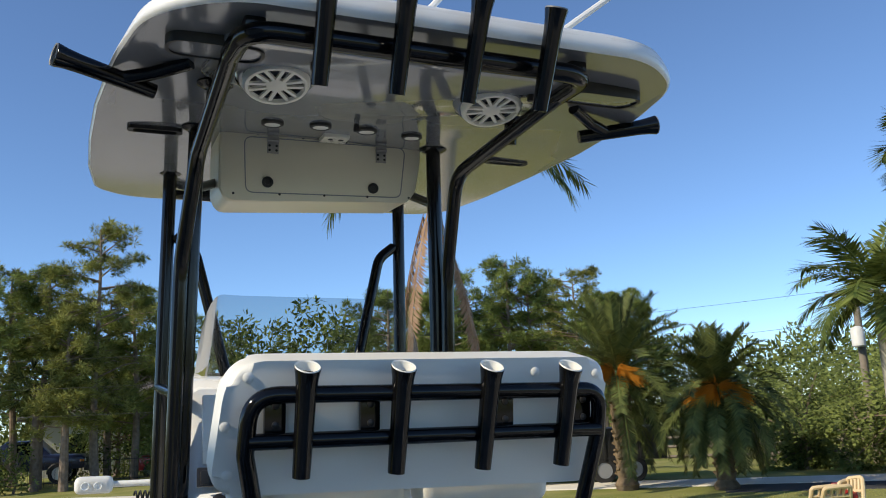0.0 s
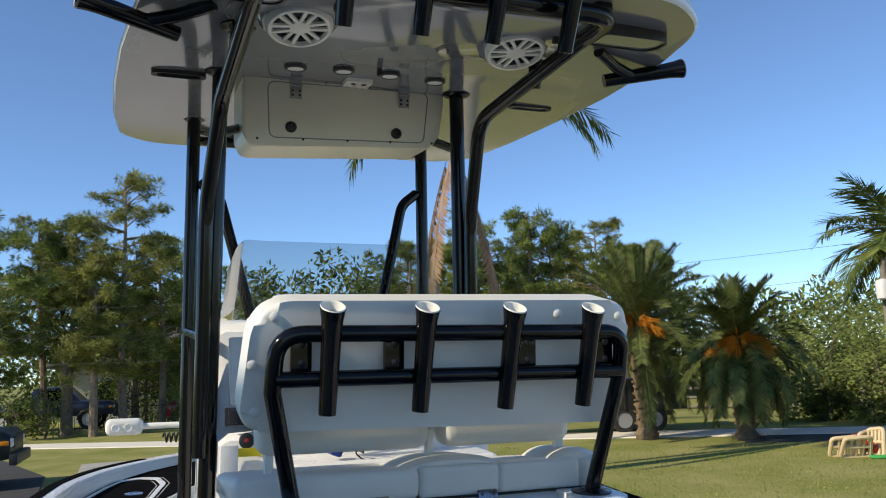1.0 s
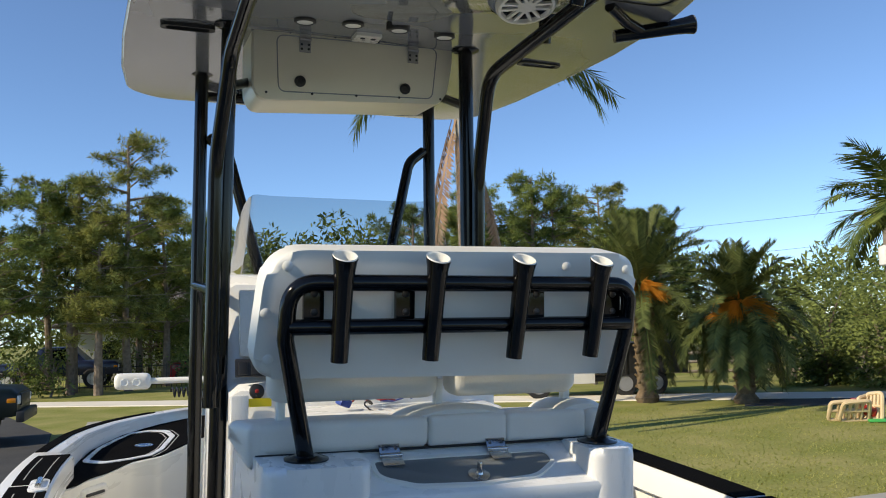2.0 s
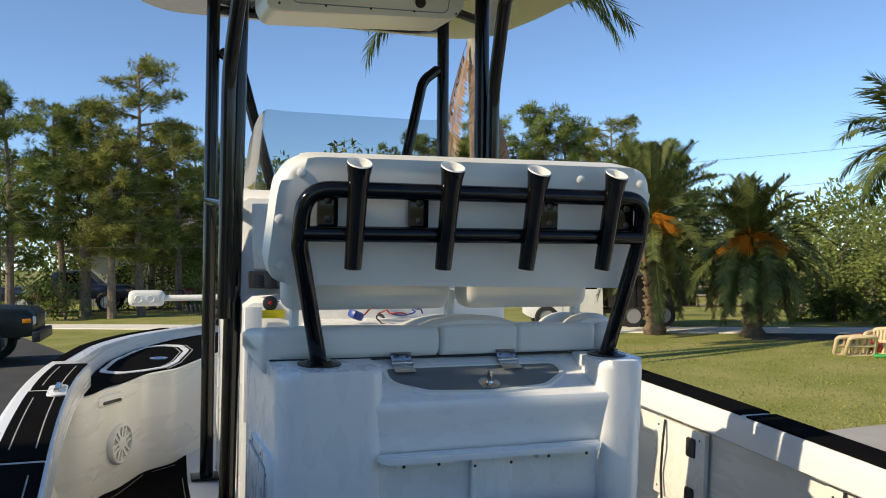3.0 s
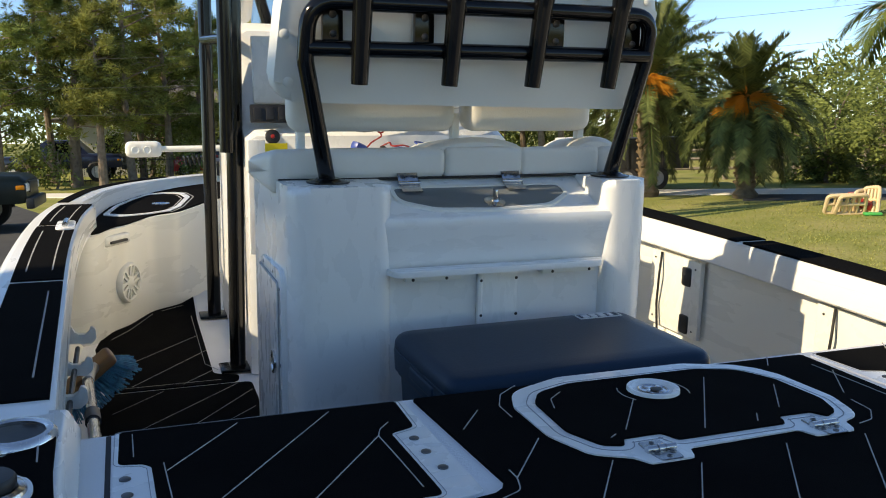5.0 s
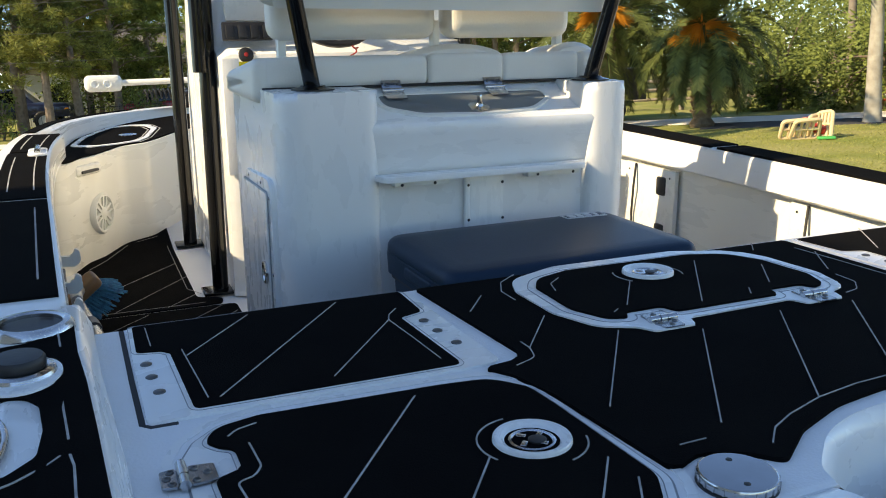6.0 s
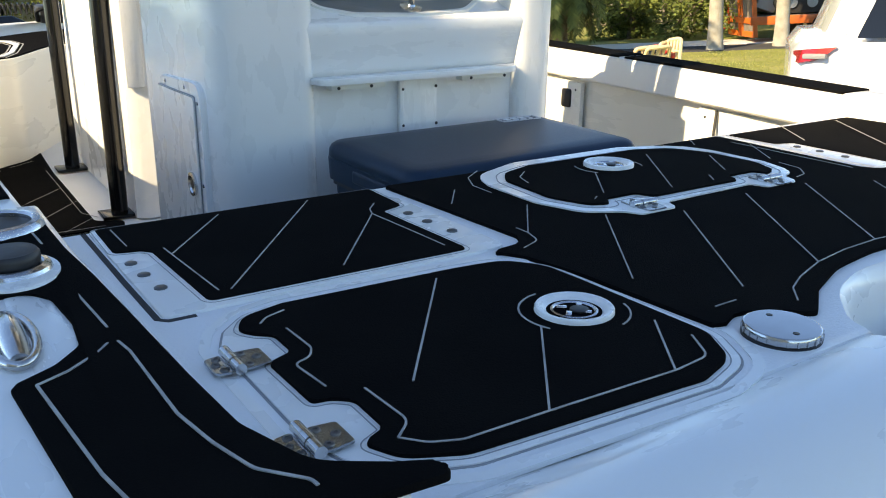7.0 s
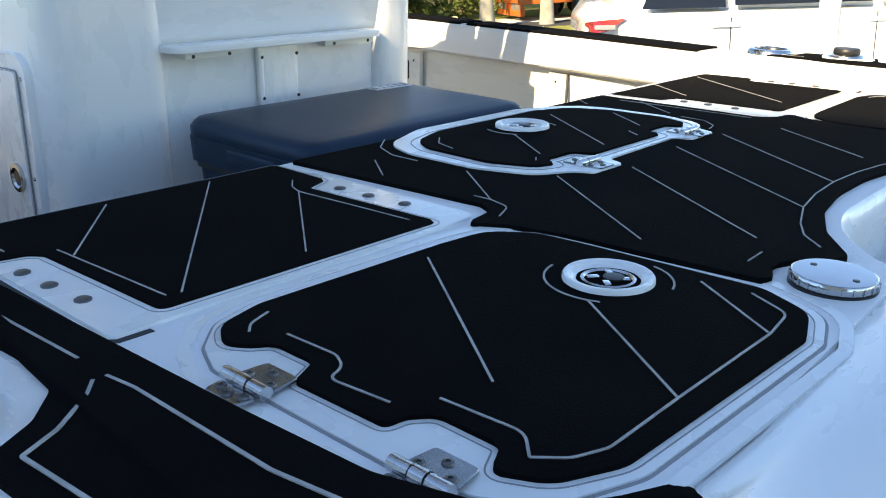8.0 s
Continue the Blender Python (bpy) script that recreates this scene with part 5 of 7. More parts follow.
for y, dz in ((-0.30, 0.06), (0.02, 0.03), (0.34, 0.0), (0.66, -0.01)):
    bm = B()
    o = fillet([(-1.125, 1.10), (-1.07, 1.09), (-1.005, 1.085), (-0.988, 1.10), (-0.990, 1.130), (-1.002, 1.14), (-1.012, 1.115), (-1.045, 1.118), (-1.06, 1.15), (-1.125, 1.16)], 0.010)
    slab_xz(bm, [(p[0], p[1] + dz) for p in o], y - 0.008, y + 0.008, 0.003, 2)
    arm = part("rack_arm", bm, PLASTIC_W, rack)
    for z in (1.115, 1.145):
        part("screw", lathe(B(), [(0.0044, 0), (0.0034, 0.002)], (-1.10, y - 0.008, z + dz), (0, -1, 0), 10), CHROME, arm)
rod = thing("fishing_gaff", "slim black fishing gaff stowed along the gunwale", "gaff", (-1.02, 0.0, 1.1))
part("shaft", tube(B(), [(-1.018, -0.40, 1.17), (-1.040, 0.62, 1.075)], 0.007, 8), BLACKPL, rod)
part("grip", tube(B(), [(-1.018, -0.40, 1.17), (-1.023, -0.20, 1.151)], 0.013, 10), BLACKPL, rod)
part("collar", tube(B(), [(-1.024, -0.16, 1.148), (-1.025, -0.12, 1.144)], 0.014, 10), RED, rod)

# wall speakers in the bow, vents on the starboard liner
speaker(boat, (-0.899, 1.838, 0.985), (0.88, -0.48, 0), 0.088)
for y in (0.68,):
    for z in (1.143, 0.957):
        bm = B()
        block(bm, (1.108, y, z), (0.03, 0.055, 0.075), 0.012)
        part("drain_vent", bm, BLACKPL, boat)
for y, z in ((-0.36, 1.06),):
    bm = B()
    block(bm, (1.100, y, z), (0.03, 0.07, 0.085), 0.015)
    part("side_light", bm, GREY, boat)
for y0, y1 in ((0.60, 0.92), (-0.42, 0.02)):
    bm = B()
    block(bm, (1.112, (y0 + y1) / 2, 1.06), (0.02, y1 - y0, 0.30), 0.006)
    pnl = part("side_panel", bm, GEL_OFF, boat)
    for y in (y0 + 0.03, y1 - 0.03):
        for z in (0.94, 1.18):
            part("screw", lathe(B(), [(0.0044, 0), (0.0034, 0.002)], (1.101, y, z), (-1, 0, 0), 10), BLACKPL, pnl)
    part("cable", tube(B(), fillet([(1.095, y1 - 0.08, 1.21), (1.080, y1 - 0.09, 1.12), (1.09, y1 - 0.07, 1.0), (1.085, y1 - 0.09, 0.9)], 0.05, closed=False), 0.005, 6), BLACKPL, pnl)

# trolling motor on the bow
motor_t = thing("trolling_motor", "white bow-mounted trolling motor stowed with coiled cable", "trolling motor", (-0.5, 3.0, 1.33))
bm = B()
block(bm, (-0.775, 3.66, 1.405), (0.215, 0.10, 0.098), 0.042, segs=5)
hd = part("motor_head", bm, PLASTIC_W, motor_t)
for dx in (-0.048, 0.022):
    part("head_lamp", lathe(B(), [(0.024, 0), (0.022, 0.006), (0.014, 0.003)], (-0.775 + dx, 3.611, 1.405), (0, -1, 0), 20), LAMPW, hd)
part("shaft", tube(B(), [(-0.69, 3.66, 1.405), (0.35, 3.45, 1.43)], 0.019, 12), PLASTIC_W, motor_t)
bm = B()
tube(bm, [(-0.55 + 0.0035 * i, 3.62 + 0.028 * math.cos(i * 0.8), 1.335 + 0.028 * math.sin(i * 0.8)) for i in range(120)], 0.006, 5)
part("coil_cable", bm, BLACKPL, motor_t)
bm = B()
block(bm, (-0.33, 3.25, 1.33), (0.13, 0.2, 0.09), 0.02)
tube(bm, fillet([(-0.40, 3.2, 1.30), (-0.42, 3.1, 1.36), (-0.32, 3.1, 1.38), (-0.28, 3.2, 1.32)], 0.03, closed=False), 0.012, 8)
part("mount", bm, BLACKPL, motor_t)
# pop-up cleats on the forward gunwale
for s in (-1, 1):
    bm = B()
    prism(bm, rrect(s * 1.09, 1.25, 0.06, 0.18, 0.028), 1.325, 1.341, 0.003)
    part("cleat_plate", bm, GEL, boat)
    part("cleat", tube(B(), [(s * 1.09, 1.20, 1.347), (s * 1.09, 1.30, 1.347)], 0.010, 10), CHROME, boat)
# ---- grounds ----
GRASS = material("lawn", (0.30, 0.33, 0.085), 0.95, spot=(0.50, 0.45, 0.18), scale=0.7, amount=0.9, bump=0.9, bump_scale=22, fine=0.7, spec=0.1)
ASPH = material("asphalt", (0.055, 0.055, 0.055), 0.9, spot=(0.08, 0.078, 0.073), scale=1.2, amount=0.7, bump=0.4, bump_scale=120, spec=0.2)
CONC = material("concrete", (0.40, 0.385, 0.35), 0.9, spot=(0.30, 0.285, 0.255), scale=1.0, amount=0.7, bump=0.3, bump_scale=60, spec=0.2)
LIME = material("pale_road", (0.74, 0.69, 0.59), 0.95, spot=(0.60, 0.55, 0.45), scale=0.5, amount=0.7, bump=0.3, bump_scale=40, spec=0.1)
BARK = material("bark", (0.27, 0.21, 0.16), 0.95, spot=(0.12, 0.09, 0.07), scale=6, amount=0.8, bump=0.8, bump_scale=20, spec=0.1)
PALMBARK = material("palm_bark", (0.40, 0.37, 0.31), 0.9, spot=(0.24, 0.21, 0.17), scale=5, amount=0.8, bump=0.6, bump_scale=14, spec=0.1)
DATEBARK = material("date_palm_bark", (0.22, 0.16, 0.10), 0.95, spot=(0.10, 0.07, 0.045), scale=9, amount=0.8, bump=0.9, bump_scale=12, spec=0.1)


def leaf_material(name, a, b, glow=0.35):
    """Leaves: each toned between a and b; clump noise puts sunlit and shaded masses into the colour; some light passes
    through.
    """
    m = bpy.data.materials.new(name)
    m.use_nodes = True
    nt = m.node_tree
    p = nt.nodes["Principled BSDF"]
    p.inputs["Roughness"].default_value, p.inputs["Specular IOR Level"].default_value = 0.6, 0.15
    g = nt.nodes.new("ShaderNodeNewGeometry")
    mix = nt.nodes.new("ShaderNodeMix")
    mix.data_type = "RGBA"
    mix.inputs["A"].default_value, mix.inputs["B"].default_value = (*a, 1), (*b, 1)
    co, nz, av = nt.nodes.new("ShaderNodeTexCoord"), nt.nodes.new("ShaderNodeTexNoise"), nt.nodes.new("ShaderNodeMath")
    nz.inputs["Scale"].default_value, nz.inputs["Detail"].default_value = 1.6, 2
    av.operation = "MULTIPLY_ADD"
    av.inputs[1].default_value = 0.45
    sp = nt.nodes.new("ShaderNodeMapRange")
    sp.inputs["From Min"].default_value, sp.inputs["From Max"].default_value, sp.inputs["To Max"].default_value = 0.35, 0.65, 0.6
    nt.links.new(co.outputs["Object"], nz.inputs["Vector"])
    nt.links.new(nz.outputs[0], sp.inputs["Value"])
    nt.links.new(g.outputs["Random Per Island"], av.inputs[0])
    nt.links.new(sp.outputs[0], av.inputs[2])
    nt.links.new(av.outputs[0], mix.inputs["Factor"])
    nt.links.new(mix.outputs["Result"], p.inputs["Base Color"])
    t = nt.nodes.new("ShaderNodeBsdfTranslucent")
    nt.links.new(mix.outputs["Result"], t.inputs["Color"])
    ms = nt.nodes.new("ShaderNodeMixShader")
    ms.inputs[0].default_value = glow
    nt.links.new(p.outputs[0], ms.inputs[1])
    nt.links.new(t.outputs[0], ms.inputs[2])
    nt.links.new(ms.outputs[0], nt.nodes["Material Output"].inputs[0])
    return m


PINE = leaf_material("pine_needles", (0.022, 0.044, 0.011), (0.34, 0.40, 0.11), 0.25)
PINE_Y = leaf_material("yellowing_needles", (0.030, 0.048, 0.012), (0.42, 0.42, 0.12), 0.25)
BROAD = leaf_material("broad_leaves", (0.024, 0.046, 0.011), (0.30, 0.35, 0.10), 0.3)
DATE = leaf_material("date_fronds", (0.012, 0.024, 0.008), (0.17, 0.195, 0.06), 0.10)
ROYAL = leaf_material("royal_fronds", (0.035, 0.065, 0.016), (0.20, 0.235, 0.06), 0.25)
DEADF = leaf_material("dead_fronds", (0.20, 0.115, 0.065), (0.42, 0.27, 0.17), 0.2)
DATES = leaf_material("orange_date_stalks", (0.50, 0.17, 0.015), (0.65, 0.28, 0.04), 0.1)
BLADE = leaf_material("grass_blades", (0.22, 0.26, 0.06), (0.48, 0.45, 0.16), 0.3)


def plain(name, pts, z, mat, label, cat):
    me = bpy.data.meshes.new(name)
    me.from_pydata([(x, y, z) for x, y in pts], [], [list(range(len(pts)))])
    me.materials.append(mat)
    return tagged(new(name, me), label, cat, kind="structure")


def slab(name, pts, z0, z1, mat, label, cat):
    bm = B()
    prism(bm, pts, z0, z1, 0.015, 1)
    me = bpy.data.meshes.new(name)
    bm.to_mesh(me)
    bm.free()
    me.materials.append(mat)
    return tagged(new(name, me), label, cat, kind="structure")


plain("ground", [(-1500, -1500), (1500, -1500), (1500, 1500), (-1500, 1500)], 0.0, GRASS, "patchy mown lawn of green and straw-coloured grass", "lawn")
# The arm forward to the road is unseen, added to grey the hardtop's reflections.
slab("driveway", [(-4.75, -14), (13, -14), (13, 5.29), (3.2, 5.29), (2.6, 21.5), (-1.65, 21.5), (-1.65, 5.11), (-4.75, 5.11)], -0.1, 0.02, CONC, "pale concrete driveway under the boat", "driveway")
# the road runs obliquely past the front lawn
RD = Vector((15.1, -12.1, 0)).normalized()
RN = Vector((RD.y, -RD.x, 0)) * -1


def along(d, n):
    q = Vector((5.45, 21.45, 0)) + RD * d + RN * n
    return (q.x, q.y)


slab("road", [along(-70, 0.0), along(60, 0.0), along(60, 1.7), along(-70, 1.7)], -0.1, 0.03, LIME, "pale sandy concrete road edge", "road")
slab("pavement", [along(10, -1.6), along(60, -1.6), along(60, -0.01), along(10, -0.01)], -0.1, 0.02, ASPH, "worn grey asphalt lane", "road")
slab("driveway_left", [(-22, 5.12), (-1.7, 5.12), (-2.3, 19.2), (-4.5, 27.5), (-22, 30)], -0.1, 0.025, ASPH, "dark asphalt neighbouring driveway", "driveway")

# grass tufts on the near lawn
random.seed(3)
vs, fs = [], []
for i in range(26000):
    r = random.random() ** 1.4
    x = random.uniform(3.3, 19)
    y = 5.4 + r * 16
    if (Vector((x, y, 0)) - Vector((5.45, 21.45, 0))).dot(RN) > -1.7:
        continue
    for k in range(2):
        a = random.uniform(0, 6.28)
        w, h = random.uniform(0.005, 0.011), random.uniform(0.012, 0.038)
        lx, ly = random.uniform(-0.03, 0.03), random.uniform(-0.03, 0.03)
        n = len(vs)
        vs += [(x - w * math.cos(a), y - w * math.sin(a), 0), (x + w * math.cos(a), y + w * math.sin(a), 0), (x + lx, y + ly, h)]
        fs.append((n, n + 1, n + 2))
me = bpy.data.meshes.new("grass")
me.from_pydata(vs, [], fs)
me.materials.append(BLADE)
tagged(new("grass", me), "short mown grass blades on the front lawn", "grass", kind="stuff")


# ---- trees ----
def mesh_part(name, vs, fs, mat, parent, label="", smooth=False):
    o = ORIGIN[parent]
    me = bpy.data.meshes.new(name)
    me.from_pydata([(v[0] - o.x, v[1] - o.y, v[2] - o.z) for v in vs], [], fs)
    me.materials.append(mat)
    ob = new(name, me)
    ob.parent = parent
    ORIGIN[ob] = o
    return tagged(ob, label)


def quad(vs, fs, p, d, n, w, l):
    """A leaf from p along d, width along n, pointed."""
    i = len(vs)
    a, e = p + d * l * 0.4, p + d * l
    vs += [tuple(p), tuple(a + n * w), tuple(e), tuple(a - n * w)]
    fs.append((i, i + 1, i + 2, i + 3))


def rnd_dir():
    z = random.uniform(-1, 1)
    a = random.uniform(0, 6.2832)
    r = math.sqrt(1 - z * z)
    return Vector((r * math.cos(a), r * math.sin(a), z))


def pine(x, y, h, seed, spread=1.0, low=0.3, yellow=False, clumps=46, tw=0.16, label="tall slash pine with open needle clumps"):
    random.seed(seed)
    t = thing("pine_tree", label, "tree", (x, y, 0), on_boat=False, group="pines along the road")
    lean = Vector((random.uniform(-0.03, 0.03), random.uniform(-0.03, 0.03), 1))
    trunk = [Vector((x, y, -0.05)) + Vector((lean.x * z + 0.1 * math.sin(z * 0.5 + seed), lean.y * z, z)) for z in [h * k / 9 for k in range(10)]]
    bm = B()
    tube(bm, trunk, [tw * (1.15 - 0.95 * k / 9) for k in range(10)], 9)
    vs, fs = [], []
    for c in range(clumps):
        u = low + (1 - low) * (c + random.random()) / clumps
        k = min(8.99, u * 9)
        base = trunk[int(k)].lerp(trunk[int(k) + 1], k - int(k))
        prof = max(0.62 - 0.25 * max(0.0, u - 0.9) / 0.1, math.sin(min(1.0, (1.12 - u) / (1.12 - low) * 1.7) * 1.571) ** 0.8)
        L = h * 0.23 * spread * prof * random.uniform(0.35, 1.1)
        a = random.uniform(0, 6.2832)
        d = Vector((math.cos(a), math.sin(a), random.uniform(0.0, 0.5))).normalized()
        tip = base + d * L + Vector((0, 0, -0.06 * L))
        tube(bm, [base, base.lerp(tip, 0.5) + Vector((0, 0, 0.08 * L)), tip], [0.035 * tw / 0.16, 0.025, 0.012], 5)
        for s in range(random.randint(8, 12)):
            cpt = base.lerp(tip, random.uniform(0.55, 1.1)) + rnd_dir() * random.uniform(0.08, 0.42) * (0.5 + 0.1 * h / 2)
            R = random.uniform(0.20, 0.36)
            for q in range(64):
                dd = rnd_dir()
                dd.z = dd.z * 0.6 + 0.22
                dd.normalize()
                quad(vs, fs, cpt + dd * R * random.uniform(0.05, 0.45), dd, rnd_dir(), random.uniform(0.011, 0.021), R * random.uniform(0.55, 0.95))
    part("trunk", bm, BARK, t)
    mesh_part("crown", vs, fs, PINE_Y if yellow else PINE, t)
    return t


def broad(x, y, z0, rx, rz, seed, n=2600, leaf=0.14, name="leafy_tree", label="dense green leafy tree", trunk=True, mat=None, group="undergrowth trees"):
    random.seed(seed)
    t = thing(name, label, "tree" if trunk else "shrub", (x, y, 0), on_boat=False, group=group)
    blobs = [(Vector((x + random.uniform(-1, 1) * rx * 0.75, y + random.uniform(-1, 1) * rx * 0.75, z0 + rz * random.uniform(-0.75, 0.85))), rx * random.uniform(0.28, 0.5)) for _ in range(13)]
    bm = B()
    foot = Vector((x, y, -0.05))
    top = Vector((x + 0.1, y, z0))
    tube(bm, [foot, foot.lerp(top, 0.5) + Vector((0.08, 0.05, 0)), top], [0.13, 0.10, 0.05] if trunk else [0.05, 0.04, 0.02], 8)
    for c, r in blobs:
        s = foot.lerp(top, random.uniform(0.5, 1.0))
        tube(bm, [s, s.lerp(c, 0.55) + Vector((0, 0, 0.1)), c], [0.045, 0.03, 0.012], 5)
    vs, fs = [], []
    for i in range(n):
        c, r = random.choice(blobs)
        d = rnd_dir()
        p = c + Vector((d.x, d.y, d.z * rz / rx if rz > rx else d.z)) * r * random.uniform(0.45, 1.12)
        if p.z < 0.05:
            p.z = random.uniform(0.05, 0.4)
        e = (d + rnd_dir() * 0.9).normalized()
        quad(vs, fs, p, e, e.orthogonal().normalized(), leaf * random.uniform(0.22, 0.36), leaf * random.uniform(0.7, 1.4))
    part("trunk", bm, BARK, t)
    mesh_part("crown", vs, fs, mat or BROAD, t)
    return t


def frond(vs, fs, root, az, elev, L, droop, leaf, count, width, twist=0.5, stem=0.018, vshape=0.35):
    """A feather-shaped palm frond: an arched midrib with two rows of leaflets."""
    pts = []
    d = Vector((math.cos(az) * math.cos(elev), math.sin(az) * math.cos(elev), math.sin(elev)))
    p = Vector(root)
    for k in range(13):
        pts.append(p.copy())
        d = (d + Vector((0, 0, -droop * (0.5 + k / 12)))).normalized()
        p = p + d * L / 12
    for a, b in zip(pts, pts[1:]):
        i = len(vs)
        s = (b - a).cross(Vector((0, 0, 1)))
        s = s.normalized() * stem if s.length > 1e-5 else Vector((stem, 0, 0))
        vs += [tuple(a - s), tuple(a + s), tuple(b + s * 0.85), tuple(b - s * 0.85)]
        fs.append((i, i + 1, i + 2, i + 3))
    for j in range(count):
        u = 0.10 + 0.90 * j / count
        k = min(11.99, u * 12)
        q = pts[int(k)].lerp(pts[int(k) + 1], k - int(k))
        dd = (pts[int(k) + 1] - pts[int(k)]).normalized()
        side = dd.cross(Vector((0, 0, 1)))
        side = side.normalized() if side.length > 1e-4 else Vector((1, 0, 0))
        upv = side.cross(dd)
        ll = leaf * (0.45 + 0.75 * math.sin(min(1, u * 1.12) * 2.6)) * random.uniform(0.85, 1.1)
        for s in (-1, 1):
            e = (side * s * 0.95 + dd * (0.45 + 0.4 * u) + upv * random.uniform(vshape - 0.25, vshape + 0.2) + Vector((0, 0, -0.25 * twist * random.random()))).normalized()
            quad(vs, fs, q, e, dd, width, ll)


def date_palm(x, y, zc, reach, seed, n=58, label="", arch=0.045):
    """Crown centre at height zc over a stout trunk ringed with cut leaf bases, a skirt of hanging fronds and orange date stalks."""
    random.seed(seed)
    t = thing("date_palm", label, "palm tree", (x, y, 0), on_boat=False, group="date palms on the lawn")
    bm = B()
    N = 16
    tube(bm, [(x, y, -0.05 + (zc - 0.1) * k / N) for k in range(N + 1)], [(0.24 if k % 2 else 0.20) * (1.25 if k < 2 else 1.0) * (1 + 0.35 * (k / N) ** 3) for k in range(N + 1)], 12)
    for k in range(70):
        a = k * 2.4
        z = 0.35 + (zc - 0.45) * k / 70
        r = 0.23 + 0.06 * (z / zc) ** 3
        m = pose(x + r * math.cos(a), y + r * math.sin(a), z, 0, -35, math.degrees(a))
        bmesh.ops.create_cube(bm, size=1, matrix=m @ Matrix.Diagonal((0.10, 0.09, 0.05, 1)))
    part("trunk", bm, DATEBARK, t)
    vs, fs = [], []
    for i in range(n):
        u = i / n
        el = math.radians(82 - 128 * u ** 1.15) + random.uniform(-0.10, 0.10)
        az = i * 2.39996 + random.uniform(-0.25, 0.25)
        L = reach * random.uniform(0.86, 1.08) * (0.70 + 0.30 * min(1, u * 2.0))
        frond(vs, fs, (x + 0.12 * math.cos(az), y + 0.12 * math.sin(az), zc + 0.12 - 0.35 * u), az, el, L, arch + 0.115 * u, 0.27, 88, 0.016, 0.4 + 1.3 * u, 0.022, 0.5 - 0.5 * u)
    mesh_part("crown", vs, fs, DATE, t)
    vs, fs = [], []
    for i in range(12):
        az = math.radians(195 + 26 * (i % 4)) + random.uniform(-0.12, 0.12)
        root = Vector((x + 0.15 * math.cos(az), y + 0.15 * math.sin(az), zc + 0.15))
        r = random.uniform(0.50, 0.80)
        tip = root + Vector((r * math.cos(az), r * math.sin(az), random.uniform(-0.45, 0.12)))
        for s in range(60):
            e = tip + rnd_dir() * 0.15 + Vector((0, 0, -0.16 * random.random()))
            dd = (e - root).normalized()
            quad(vs, fs, root.lerp(e, 0.30), dd, dd.orthogonal().normalized(), 0.012, (e - root).length * 0.85)
    mesh_part("date_stalk", vs, fs, DATES, t, "hanging orange date stalks")
    return t


def royal_palm(x, y, zc, reach, seed, r0=0.22, r1=0.15, n=15, dead=0, label="", sag=0.085, wind=0.0, lead=()):
    random.seed(seed)
    t = thing("royal_palm", label, "palm tree", (x, y, 0), on_boat=False, group="royal palms by the drive")
    bm = B()
    zs = zc - 0.95
    tube(bm, [(x, y, -0.05), (x, y, 0.15), (x, y, 0.6), (x, y, 1.4), (x + 0.02, y, zs * 0.6), (x, y, zs)], [r0 * 1.35, r0 * 1.15, r0, r0 * 0.92, (r0 + r1) / 2, r1], 16)
    tr = part("trunk", bm, PALMBARK, t, "smooth pale grey trunk")
    bm = B()
    tube(bm, [(x, y, zs - 0.01), (x, y, zs + 0.1), (x, y, zs + 0.6), (x, y, zc)], [r1 * 0.95, r1 * 1.05, r1 * 0.8, r1 * 0.45], 14)
    part("crownshaft", bm, CROWNSHAFT, t)
    vs, fs = [], []
    for i in range(n):
        u = i / n
        az = i * 2.39996 + random.uniform(-0.15, 0.15)
        frond(vs, fs, (x, y, zc - 0.05), az, math.radians(76 - 96 * u), reach * random.uniform(0.9, 1.05) * (1 + wind * math.cos(az)), sag + 0.06 * u, 0.60, 64, 0.030, 1.3, 0.03, 0.0)
    for az, el, L, dr in lead:
        frond(vs, fs, (x, y, zc - 0.05), radians(az), radians(el), L, dr, 0.62, 90, 0.030, 1.3, 0.03, -0.1)
    mesh_part("crown", vs, fs, ROYAL, t)
    if dead:
        vs, fs = [], []
        for i in range(dead):
            az = 2.6 + i * 0.9
            frond(vs, fs, (x + 0.1 * math.cos(az), y + 0.1 * math.sin(az), zc - 1.1 - 0.12 * i), az, -1.2, 3.4, 0.13, 0.22, 130, 0.020, 2.0, 0.03, -0.3)
        mesh_part("dead_fronds", vs, fs, DEADF, t, "brown dead fronds hanging down the trunk")
    return t


CROWNSHAFT = material("crownshaft_green", (0.22, 0.27, 0.08), 0.5, spot=(0.32, 0.28, 0.12), scale=4, amount=0.6)
date_palm(11.3, 16.35, 2.85, 2.5, 21, n=64, label="broad date palm with feathery green fronds and orange stalks")
date_palm(12.76, 14.5, 2.25, 1.9, 22, n=76, arch=0.085, label="low spreading date palm heavy with orange date stalks")
royal_palm(15.3, 11.9, 4.25, 2.05, 31, 0.165, 0.12, 24, sag=0.10, label="royal palm with pale trunk and drooping fronds")
royal_palm(16.7, 11.15, 7.4, 1.25, 32, 0.16, 0.12, 16, label="royal palm beside the parked orange trailer")
royal_palm(4.85, 11.85, 6.95, 1.5, 35, 0.16, 0.13, 8, dead=5, label="slender palm with brown dead fronds hanging", sag=0.02, lead=((-40, 10, 3.0, 0.14), (-22, 10, 3.0, 0.10), (158, 5, 2.5, 0.16), (140, 30, 2.4, 0.15)))

